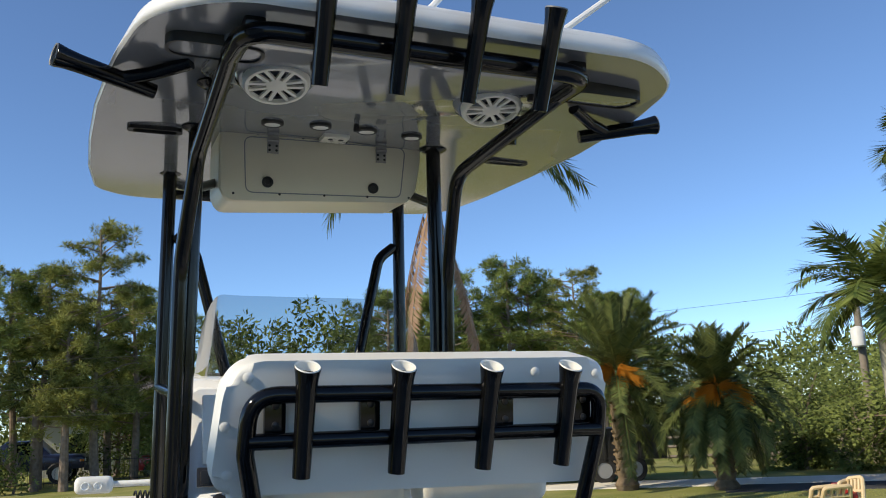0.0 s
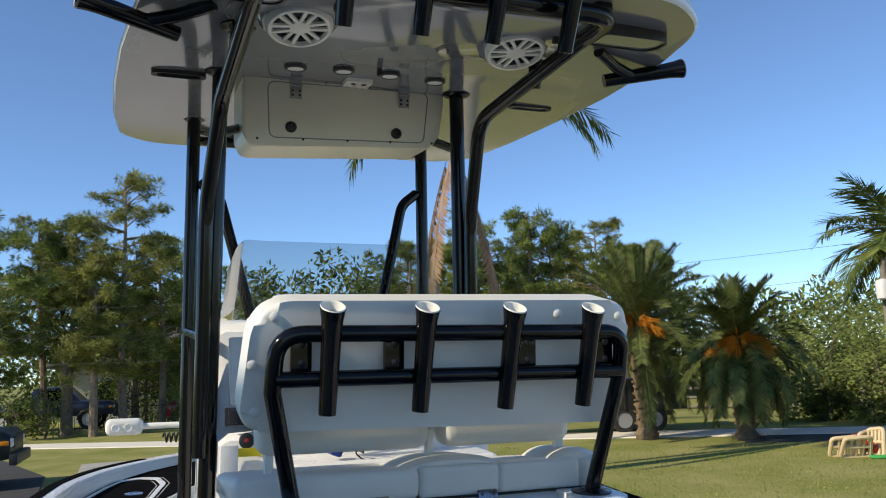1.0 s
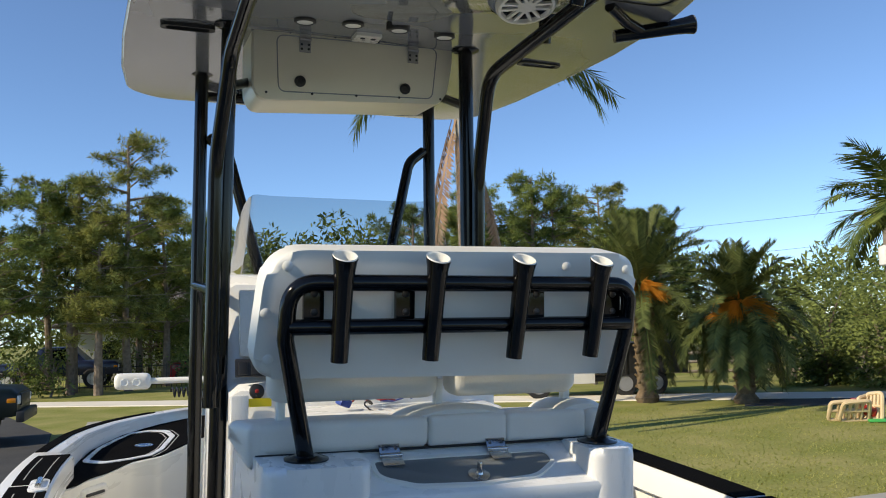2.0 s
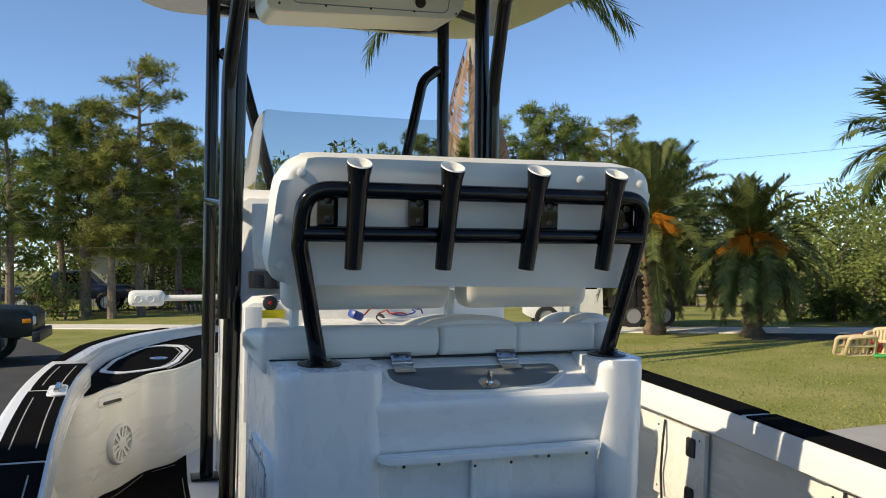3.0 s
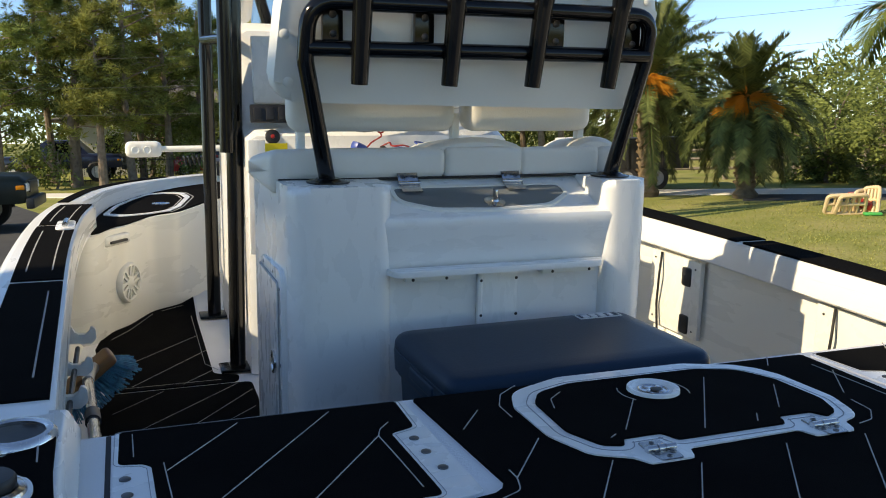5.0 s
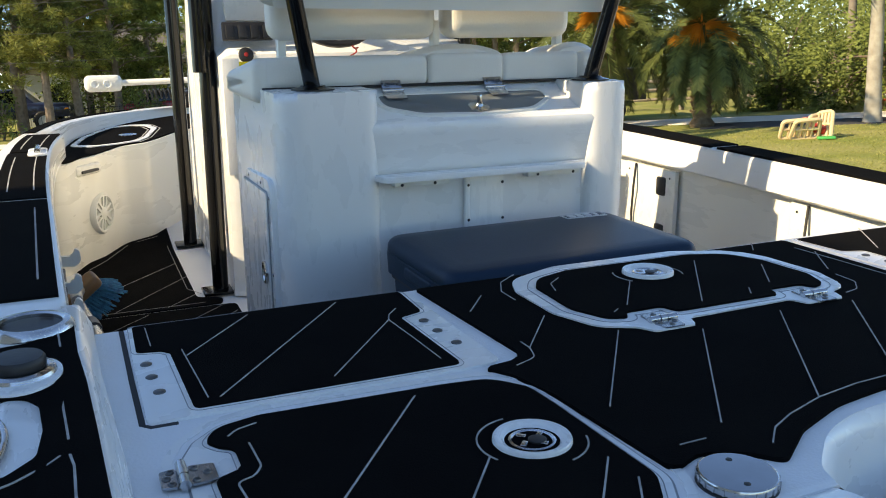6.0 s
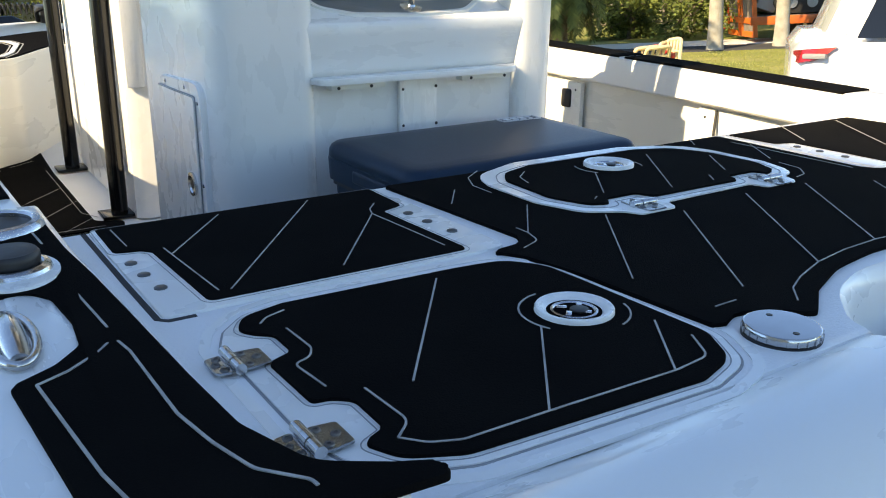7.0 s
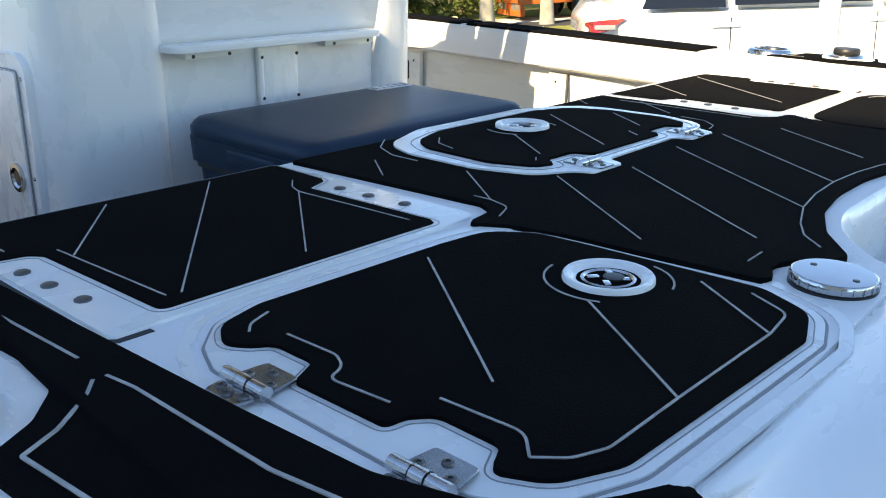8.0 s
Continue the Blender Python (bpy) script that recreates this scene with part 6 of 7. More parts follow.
# pines: the stand beyond the road to port, and the wood behind
for x, y, h, sd, sp, lo, ye in ((-0.6, 35.0, 10.2, 41, 1.05, 0.25, True), (-2.6, 35.8, 8.6, 42, 1.0, 0.3, False), (-5.2, 33.8, 8.7, 43, 1.1, 0.2, False), (0.9, 37.5, 8.2, 44, 1.0, 0.25, False),
                                (-3.9, 39.0, 9.0, 45, 1.0, 0.3, True), (-0.2, 40.0, 8.0, 46, 1.0, 0.25, True), (2.6, 39.0, 7.4, 47, 1.0, 0.25, False), (-7.5, 37.0, 9.0, 48, 1.1, 0.2, False), (-1.6, 33.2, 6.6, 49, 0.9, 0.35, True)):
    pine(x, y, h, sd, sp, lo, ye)
for k in range(13):
    a = 71.5 - 1.35 * k
    r = 46 + 5 * math.sin(k * 1.7)
    pine(-0.8 + r * math.cos(radians(a)), -2.1 + r * math.sin(radians(a)), 8.7 + 0.6 * math.sin(k * 2.3) - (1.2 if k > 9 else 0), 60 + k, 1.3, 0.3, k % 4 == 1, 44)
for k in range(7):
    a = 90 - 4.0 * k
    r = 62 + 4 * math.sin(k * 2.1)
    pine(-0.8 + r * math.cos(radians(a)), -2.1 + r * math.sin(radians(a)), 7.6 + 0.7 * math.sin(k * 1.9), 80 + k, 1.3, 0.3, k % 3 == 1, 34)
# undergrowth: leafy trees between and behind
random.seed(77)
for k in range(16):
    a = 88 - 4.4 * k + random.uniform(-1, 1)
    r = random.uniform(40, 50) if a > 30 else random.uniform(30, 38)
    broad(-0.8 + r * math.cos(radians(a)), -2.1 + r * math.sin(radians(a)), random.uniform(1.6, 2.6), random.uniform(1.8, 2.6), random.uniform(1.4, 2.2), 100 + k, 4200, 0.16)
for x, y, z0, rx, rz, sd in ((18.6, 14.6, 1.5, 1.6, 1.6, 131), (19.6, 13.0, 1.7, 1.5, 1.8, 132), (21.5, 17.5, 1.7, 2.2, 1.5, 133), (20.0, 19.5, 1.5, 2.0, 1.4, 134), (22.5, 14.5, 1.8, 2.0, 1.6, 135), (17.6, 17.0, 0.8, 1.3, 0.8, 136), (21.0, 10.5, 1.9, 1.8, 1.9, 137), (23.0, 7.5, 2.0, 2.2, 2.0, 138), (25.0, 12.0, 2.3, 2.6, 2.0, 139)):
    broad(x, y, z0, rx, rz, sd, 6200, 0.125, label="sunlit green shrubs and young trees at the lawn's edge")
for x, y, sd in ((-6.0, 31.5, 141), (-3.4, 34.0, 142), (-4.6, 36.5, 143), (1.9, 36.4, 144)):
    broad(x, y, 0.9, 0.9, 0.8, sd, 900, 0.13, "bush", "green bush below the pines", False, group="bushes below the pines")


def sabal(x, y, zc, seed):
    """A cabbage palm: fan leaves in a round head."""
    random.seed(seed)
    t = thing("cabbage_palm", "cabbage palm with a round head of fan leaves", "palm tree", (x, y, 0), on_boat=False)
    part("trunk", tube(B(), [(x, y, -0.05), (x, y, 0.5), (x + 0.03, y, zc)], [0.19, 0.16, 0.14], 10), BARK, t)
    vs, fs = [], []
    for i in range(34):
        d = rnd_dir()
        if d.z < -0.75:
            continue
        c = Vector((x, y, zc)) + d * random.uniform(0.5, 0.95)
        for k in range(15):
            e = (d * 0.8 + rnd_dir() * 0.8 + Vector((0, 0, -0.2))).normalized()
            quad(vs, fs, c, e, e.orthogonal().normalized(), 0.022, random.uniform(0.4, 0.7))
    mesh_part("crown", vs, fs, DATE, t)


sabal(-2.75, 34.6, 3.9, 151)
sabal(-5.6, 33.0, 4.2, 152)


# far woodland closing the horizon
random.seed(170)
vs, fs = [], []
for i in range(1300):
    a = radians(random.uniform(22, 104))
    r = random.uniform(52, 66)
    top = 5.0 + 3.4 * max(0.0, min(1.0, (math.degrees(a) - 48) / 20)) + 1.7 * noise.noise(Vector((math.degrees(a) * 0.16, 3.0, 0))) + 1.2 * noise.noise(Vector((math.degrees(a) * 0.6, 9.0, 0)))
    c = Vector((-0.8 + r * math.cos(a), -2.1 + r * math.sin(a), top * random.random() ** 0.9))
    R = random.uniform(0.5, 1.1)
    for k in range(42):
        d = rnd_dir()
        quad(vs, fs, c + d * R * random.uniform(0.4, 1.0) ** 0.6, (d + rnd_dir()).normalized(), rnd_dir(), random.uniform(0.07, 0.14), random.uniform(0.3, 0.55))
me = bpy.data.meshes.new("far_woodland")
me.from_pydata(vs, [], fs)
me.materials.append(BROAD)
tagged(new("far_woodland", me), "dense green woodland along the horizon", "woodland", kind="stuff")
# ---- unseen house added behind the camera so that its roof shades the stern ----
STUCCO = material("stucco", (0.52, 0.50, 0.45), 0.9, spot=(0.46, 0.43, 0.38), scale=1.5, amount=0.6, bump=0.4, bump_scale=50)
SHINGLE = material("shingle", (0.16, 0.14, 0.13), 0.9, spot=(0.10, 0.09, 0.085), scale=3, amount=0.7, bump=0.5, bump_scale=20)
bm = B()
block(bm, (-7.5, -4.6, 2.1), (5.6, 7.2, 4.2), 0.0)
me = bpy.data.meshes.new("shade_wall_house")
bm.to_mesh(me)
bm.free()
me.materials.append(STUCCO)
tagged(new("shade_wall_house", me), "unseen stucco house block added to shade the stern", "house", kind="structure")
bm = B()
loft(bm, [[Vector((-10.7, y, 4.2)), Vector((-7.5, y, 6.9)), Vector((-4.3, y, 4.2)), Vector((-4.3, y, 4.05)), Vector((-10.7, y, 4.05))] for y in (-8.6, -0.53)])
me = bpy.data.meshes.new("shade_roof_house")
bm.to_mesh(me)
bm.free()
me.materials.append(SHINGLE)
tagged(new("shade_roof_house", me), "unseen grey gable roof added to shade the stern", "roof", kind="structure")

# ---- vehicles ----
CARW = material("white_car_paint", (0.80, 0.80, 0.79), 0.2, spot=(0.76, 0.76, 0.75), scale=1, amount=0.4, coat=0.8)
CARGREEN = material("dark_green_paint", (0.008, 0.015, 0.012), 0.4, spot=(0.014, 0.02, 0.017), scale=2, amount=0.6, coat=0.05, spec=0.3)
CARBLUE = material("dark_blue_paint", (0.012, 0.018, 0.05), 0.3, coat=0.5)
CARRED = material("red_paint", (0.45, 0.015, 0.02), 0.3, coat=0.5)
WINDOW = material("dark_car_glass", (0.008, 0.009, 0.010), 0.05, spec=0.6)
TYRE = material("tyre_rubber", (0.018, 0.018, 0.018), 0.85, bump=0.4, bump_scale=60)
LAMPRED = material("red_lamp", (0.35, 0.008, 0.015), 0.15, coat=0.6)
AMBER = material("amber_lamp", (0.65, 0.22, 0.01), 0.2)
ORANGE = material("orange_paint", (0.65, 0.13, 0.02), 0.5, spot=(0.45, 0.10, 0.03), scale=6, amount=0.6)
PLANK = material("weathered_plank", (0.26, 0.22, 0.17), 0.9, spot=(0.16, 0.13, 0.10), scale=7, amount=0.8, bump=0.5, bump_scale=40)
BEIGE = material("beige_plastic", (0.66, 0.50, 0.29), 0.5, spot=(0.58, 0.43, 0.25), scale=4, amount=0.5)
GREENP = material("green_plastic", (0.05, 0.42, 0.10), 0.5)
HULLW = material("faded_white_paint", (0.68, 0.68, 0.64), 0.5, spot=(0.55, 0.54, 0.5), scale=3, amount=0.6)


def put(m, bm):
    bmesh.ops.transform(bm, matrix=m, verts=bm.verts)
    return bm


def wheel(m, x, y, r, w, parent, rim=None):
    """A wheel with its axle across the car (local y)."""
    ty = part("wheel", put(m, lathe(B(), [(r * 0.62, -w / 2), (r * 0.93, -w / 2), (r, -w * 0.35), (r, w * 0.35), (r * 0.93, w / 2), (r * 0.62, w / 2), (r * 0.6, w * 0.3)], (x, y, r), (0, 1, 0), 28, OPEN)), TYRE, parent)
    part("rim", put(m, lathe(B(), [(r * 0.64, -w * 0.42), (r * 0.60, -w * 0.46), (r * 0.5, -w * 0.2), (r * 0.2, -w * 0.3), (r * 0.2, w * 0.3), (r * 0.5, w * 0.2), (r * 0.60, w * 0.46), (r * 0.64, w * 0.42)], (x, y, r), (0, 1, 0), 20)), rim or GALV, ty)
    bm = B()
    for k in range(6):
        a = k * math.pi / 3
        for s in (-1, 1):
            block(bm, (x + r * 0.4 * math.cos(a), y + s * w * 0.30, r + r * 0.4 * math.sin(a)), (r * 0.12, w * 0.14, r * 0.12), 0)
    part("wheel_hole", put(m, bm), BLACKPL, ty)


def body_loft(m, sections, parent, mat, name="body"):
    """A car body from cross-sections (x, half-width, sill z, shoulder z, top half-width, top z)."""
    rows = []
    for x, hw, z0, zs_, ht, zt in sections:
        half = [(hw * 0.96, z0), (hw, z0 + (zs_ - z0) * 0.35), (hw, zs_ - 0.06), (hw * 0.985, zs_), (ht, zt - 0.03), (ht * 0.9, zt), (0, zt + 0.015)]
        rows.append([Vector((x, a, b)) for a, b in half] + [Vector((x, -a, b)) for a, b in half[-2::-1]])
    return part(name, put(m, loft(B(), rows)), mat, parent)


# white SUV on the driveway
SM = Matrix.Translation((4.22, 1.84, 0.0)) @ pose(0, 0, 0, 0, 0, -52) @ Matrix.Translation((0, 0.93, 0.02))
suv = thing("suv", "clean white family SUV parked with its tail towards the boat", "car", (4.22, 1.84, 0), on_boat=False)
body_loft(SM, [(0.02, 0.78, 0.45, 1.02, 0.70, 1.10), (0.10, 0.88, 0.36, 1.10, 0.78, 1.20), (0.28, 0.93, 0.30, 1.14, 0.86, 1.20), (1.2, 0.95, 0.28, 1.13, 0.90, 1.17), (2.6, 0.95, 0.28, 1.10, 0.90, 1.14), (3.5, 0.95, 0.28, 1.04, 0.86, 1.09), (4.4, 0.93, 0.30, 0.95, 0.80, 1.00), (4.8, 0.86, 0.36, 0.80, 0.70, 0.86), (4.9, 0.70, 0.42, 0.62, 0.55, 0.66)], suv, CARW)
body_loft(SM, [(0.22, 0.72, 1.12, 1.16, 0.68, 1.20), (0.42, 0.80, 1.12, 1.30, 0.68, 1.72), (0.6, 0.84, 1.12, 1.34, 0.70, 1.76), (2.4, 0.85, 1.12, 1.34, 0.71, 1.77), (2.9, 0.84, 1.12, 1.32, 0.68, 1.66), (3.7, 0.80, 1.06, 1.10, 0.70, 1.12)], suv, CARW, "cabin")
for s in (-1, 1):
    for x0, x1, x2, x3 in ((0.62, 1.0, 0.42, 1.0), (1.07, 2.0, 1.07, 2.0), (2.07, 2.75, 2.07, 3.2)):
        bm = B()
        rows = [[Vector((x2, s * 0.925, 1.19)), Vector((x3, s * 0.925, 1.18))], [Vector((x2 + (x0 - x2) * 0.5, s * 0.862, 1.42)), Vector((x1 + (x3 - x1) * 0.5, s * 0.862, 1.42))], [Vector((x0, s * 0.775, 1.66)), Vector((x1, s * 0.775, 1.64))]]
        rows2 = [[v - Vector((0, s * 0.03, 0)) for v in r] for r in rows]
        loft(bm, rows, closed=False)
        loft(bm, rows2, closed=False)
        part("side_window", put(SM, bm), WINDOW, suv)
    bm = B()
    loft(bm, [[Vector((0.03, s * 0.72, 1.03)), Vector((0.03, s * 0.72, 1.10)), Vector((0.10, s * 0.70, 1.10)), Vector((0.10, s * 0.70, 1.03))], [Vector((0.06, s * 0.90, 1.03)), Vector((0.08, s * 0.89, 1.12)), Vector((0.16, s * 0.86, 1.12)), Vector((0.14, s * 0.88, 1.03))], [Vector((0.20, s * 0.945, 1.06)), Vector((0.24, s * 0.94, 1.13)), Vector((0.24, s * 0.91, 1.13)), Vector((0.20, s * 0.92, 1.06))], [Vector((0.27, s * 0.952, 1.115)), Vector((0.30, s * 0.95, 1.135)), Vector((0.30, s * 0.93, 1.135)), Vector((0.27, s * 0.93, 1.115))]])
    tl = part("tail_lamp", put(SM, bm), LAMPRED, suv)
    bm = B()
    block(bm, (0.16, s * 0.925, 1.075), (0.16, 0.04, 0.035), 0.01, pose(0, 0, 0, 0, 0, s * 25))
    part("reverse_lens", put(SM, bm), GREY, tl)
    for x in (1.0, 2.08):
        bm = B()
        block(bm, (x, s * 0.955, 1.06), (0.20, 0.03, 0.03), 0.010)
        part("door_handle", put(SM, bm), CARW, suv)
    for x in (1.035, 2.035):
        bm = B()
        block(bm, (x, s * 0.951, 0.75), (0.006, 0.006, 0.72), 0)
        part("door_seam", put(SM, bm), BLACKPL, suv)
    for x in (0.98, 3.85):
        bm = B()
        tube(bm, [(x + 0.40 * math.cos(k * math.pi / 10), s * 0.93, 0.36 + 0.40 * math.sin(k * math.pi / 10)) for k in range(11)], 0.03, 8)
        part("wheel_arch", put(SM, bm), BLACKPL, suv)
        wheel(SM, x, s * 0.86, 0.36, 0.22, suv, GREY)
bm = B()
loft(bm, [[Vector((0.24, y, 1.20)), Vector((0.62, y * 0.93, 1.66))] for y in (-0.66, 0.66)], closed=False)
part("rear_window", put(SM, bm), WINDOW, suv)
bm = B()
block(bm, (0.06, 0, 0.55), (0.12, 1.5, 0.22), 0.05)
part("rear_bumper", put(SM, bm), BLACKPL, suv)


def pickup(at, yaw, paint, label, name="pickup_truck", work=False):
    """A pickup with long hood, cab and open bed; its nose points along +x."""
    m = Matrix.Translation(at) @ pose(0, 0, 0, 0, 0, yaw)
    t = thing(name, label, "truck", at, on_boat=False)
    body_loft(m, [(0.0, 0.90, 0.62, 0.98, 0.86, 1.06), (-0.12, 0.96, 0.60, 1.08, 0.88, 1.16), (-1.3, 0.99, 0.60, 1.14, 0.90, 1.24), (-2.9, 0.99, 0.58, 1.16, 0.92, 1.24), (-3.6, 0.99, 0.58, 1.14, 0.95, 1.20), (-5.5, 0.99, 0.60, 1.14, 0.95, 1.20)], t, paint)
    body_loft(m, [(-1.35, 0.86, 1.15, 1.20, 0.84, 1.24), (-1.95, 0.86, 1.15, 1.36, 0.72, 1.84), (-3.1, 0.86, 1.15, 1.36, 0.72, 1.86), (-3.35, 0.84, 1.15, 1.30, 0.74, 1.70)], t, paint, "cab")
    for s in (-1, 1):
        bm = B()
        loft(bm, [[Vector((-1.75, s * 0.885, 1.26)), Vector((-3.05, s * 0.885, 1.26))], [Vector((-2.05, s * 0.775, 1.72)), Vector((-3.02, s * 0.775, 1.72))]], closed=False)
        part("side_window", put(m, bm), WINDOW, t)
        bm = B()
        block(bm, (-0.04, s * 0.74, 0.92), (0.14, 0.30, 0.17), 0.03)
        part("headlight", put(m, bm), LAMPW, t)
        bm = B()
        block(bm, (-0.10, s * 0.945, 0.92), (0.16, 0.06, 0.09), 0.02)
        part("marker_light", put(m, bm), AMBER, t)
        for x in (-1.0, -4.5):
            bm = B()
            tube(bm, [(x + 0.46 * math.cos(k * math.pi / 10), s * 0.965, 0.42 + 0.44 * math.sin(k * math.pi / 10)) for k in range(11)], 0.045, 8)
            part("wheel_arch", put(m, bm), BLACKPL, t)
            wheel(m, x, s * 0.93, 0.43, 0.24, t, HULLW)
    bm = B()
    block(bm, (0.06, 0, 0.60), (0.16, 1.92, 0.22), 0.04)
    part("front_bumper", put(m, bm), BLACKPL, t)
    bm = B()
    block(bm, (0.01, 0, 0.92), (0.06, 1.15, 0.24), 0.02)
    part("grille", put(m, bm), BLACKPL, t)
    bm = B()
    loft(bm, [[Vector((-1.38, y, 1.26)), Vector((-1.93, y * 0.86, 1.80))] for y in (-0.80, 0.80)], closed=False)
    part("windshield", put(m, bm), WINDOW, t)
    return t


pickup((-2.72, 17.8, 0.0), -2, CARGREEN, "dark green older pickup truck with steel wheels on the asphalt drive")
pickup((-0.9, 39.6, 0.0), -8, CARBLUE, "dark blue pickup parked beyond the iron fence")

# white truck cab and black dump trailer behind the palms
DM = Matrix.Translation((11.0, 19.3, 0)) @ pose(0, 0, 0, 0, 0, 160) @ Matrix.Scale(0.74, 4)
dump = thing("dump_truck", "white-nosed dump truck with a black tipping body", "truck", (11.0, 19.3, 0), on_boat=False)
body_loft(DM, [(2.3, 0.85, 0.55, 0.95, 0.75, 1.05), (2.1, 0.95, 0.45, 1.15, 0.85, 1.25), (1.0, 1.0, 0.45, 1.25, 0.95, 1.35)], dump, HULLW, "hood")
body_loft(DM, [(1.05, 0.98, 0.5, 1.35, 0.9, 1.42), (0.75, 0.98, 0.5, 1.45, 0.85, 2.0), (-0.5, 0.98, 0.5, 1.45, 0.85, 2.02)], dump, HULLW, "cab")
for s in (-1, 1):
    bm = B()
    block(bm, (0.15, s * 0.95, 1.66), (0.9, 0.04, 0.42), 0.03)
    part("side_window", put(DM, bm), WINDOW, dump)
    for x in (1.55, -1.6, -2.7):
        wheel(DM, x, s * 0.85, 0.45, 0.3, dump, GREY)
bm = B()
block(bm, (-2.3, 0, 1.35), (3.2, 2.0, 1.15), 0.04)
part("dump_body", put(DM, bm), BLACKPL, dump)
for k in range(5):
    bm = B()
    block(bm, (-3.6 + 0.65 * k, 0, 1.36), (0.09, 2.08, 1.1), 0.01)
    part("body_rib", put(DM, bm), BLACKPL, dump)
bm = B()
block(bm, (-0.9, 0, 0.62), (5.2, 0.9, 0.2), 0.02)
part("chassis", put(DM, bm), BLACKPL, dump)

# red hatchback beyond the fence
RM = Matrix.Translation((1.0, 40.0, 0)) @ pose(0, 0, 0, 0, 0, -5)
redc = thing("hatchback", "small red car parked beyond the iron fence", "car", (1.0, 40.0, 0), on_boat=False)
body_loft(RM, [(0, 0.7, 0.4, 0.7, 0.65, 0.78), (0.2, 0.82, 0.3, 0.85, 0.75, 0.92), (2.2, 0.85, 0.3, 0.9, 0.8, 0.98), (3.8, 0.82, 0.3, 0.85, 0.75, 0.95), (4.0, 0.7, 0.4, 0.75, 0.65, 0.8)], redc, CARRED)
body_loft(RM, [(0.9, 0.76, 0.9, 0.95, 0.72, 0.98), (1.5, 0.76, 0.9, 1.05, 0.62, 1.42), (3.0, 0.76, 0.9, 1.05, 0.62, 1.44), (3.8, 0.74, 0.9, 0.95, 0.68, 1.0)], redc, WINDOW, "cabin")
for x in (0.75, 3.2):
    for s in (-1, 1):
        wheel(RM, x, s * 0.75, 0.31, 0.2, redc)

# orange equipment trailer with raised ramps, red tracked loader on it
OM = Matrix.Translation((17.68, 12.99, 0)) @ pose(0, 0, 0, 0, 0, -32)
otr = thing("equipment_trailer", "orange equipment trailer with weathered plank ramps folded upright", "trailer", (17.9, 12.6, 0), on_boat=False)
for y in (0.52, -0.52):
    bm = B()
    for dx in (-0.40, 0.40):
        block(bm, (-0.12, y + dx, 1.02), (0.10, 0.07, 1.72), 0.01, pose(0, 0, 0, 0, -5, 0))
    for z in (0.22, 1.84):
        block(bm, (-0.12 - (z - 1.02) * 0.087, y, z), (0.10, 0.85, 0.14), 0.01)
    fr_ = part("ramp_frame", put(OM, bm), ORANGE, otr)
    for k in range(6):
        bm = B()
        block(bm, (-0.12, y - 0.29 + 0.117 * k, 1.02), (0.05, 0.10, 1.52), 0.006, pose(0, 0, 0, 0, -5, 0))
        part("plank", put(OM, bm), PLANK, fr_)
bm = B()
for y in (0.95, -0.95):
    block(bm, (1.9, y, 0.55), (4.2, 0.09, 0.20), 0.01)
for x in (-0.1, 1.0, 2.0, 3.0, 3.9):
    block(bm, (x, 0, 0.55), (0.09, 1.9, 0.14), 0.01)
part("bed_frame", put(OM, bm), ORANGE, otr)
for k in range(7):
    bm = B()
    block(bm, (1.9, -0.78 + 0.26 * k, 0.64), (4.0, 0.23, 0.04), 0.005)
    part("bed_plank", put(OM, bm), PLANK, otr)
for k in range(5):
    bm = B()
    block(bm, (-0.19, 0.75 + 0.06 * k, 0.75 - 0.11 * k), (0.02, 0.07, 0.06), 0)
    part("reflector", put(OM, bm), WHITE if k % 2 else RED, otr)
for x in (1.6, 2.4):
    for s in (-1, 1):
        wheel(OM, x, s * 1.08, 0.33, 0.2, otr, GREY)
ldr = thing("track_loader", "red compact track loader carried on the orange trailer", "loader", (19.2, 11.8, 0.65), on_boat=False)
for s in (-1, 1):
    bm = B()
    o = fillet([(0.55, 0.70), (2.5, 0.70), (2.75, 1.0), (2.3, 1.28), (0.9, 1.28), (0.35, 1.0)], 0.15)
    slab_xz(bm, o, s * 0.75 - 0.16, s * 0.75 + 0.16, 0.02)
    bmesh.ops.transform(bm, matrix=OM, verts=bm.verts)
    tk = part("track", bm, TYRE, ldr)
    for k in range(4):
        part("track_roller", put(OM, lathe(B(), [(0.14, -0.19), (0.13, -0.2), (0.05, -0.2), (0.05, 0.2), (0.13, 0.2), (0.14, 0.19)], (0.8 + 0.5 * k, s * 0.75, 0.95), (0, 1, 0), 14)), GREY, tk)
bm = B()
block(bm, (1.6, 0, 1.45), (1.7, 1.1, 0.6), 0.08)
block(bm, (1.9, 0, 1.95), (0.9, 0.95, 0.6), 0.08)
part("machine_body", put(OM, bm), CARRED, ldr)
for s in (-1, 1):
    bm = B()
    tube(bm, fillet([(2.4, s * 0.68, 1.9), (1.2, s * 0.68, 2.0), (0.35, s * 0.68, 1.3)], 0.2, closed=False), 0.08, 8)
    part("lift_arm", put(OM, bm), CARRED, ldr)
bm = B()
block(bm, (0.30, 0, 1.02), (0.5, 1.5, 0.5), 0.06, pose(0, 0, 0, 0, 20, 0))
part("bucket", put(OM, bm), GREY, ldr)

# ---- plastic play set lying on the lawn ----
toy = thing("toy_play_set", "beige and red plastic children's play frame tipped on the lawn", "toy", (11.9, 10.4, 0), on_boat=False)
TM = Matrix.Translation((11.9, 10.4, 0)) @ pose(0, 0, 0, 0, 0, -48) @ Matrix.Scale(0.72, 4)


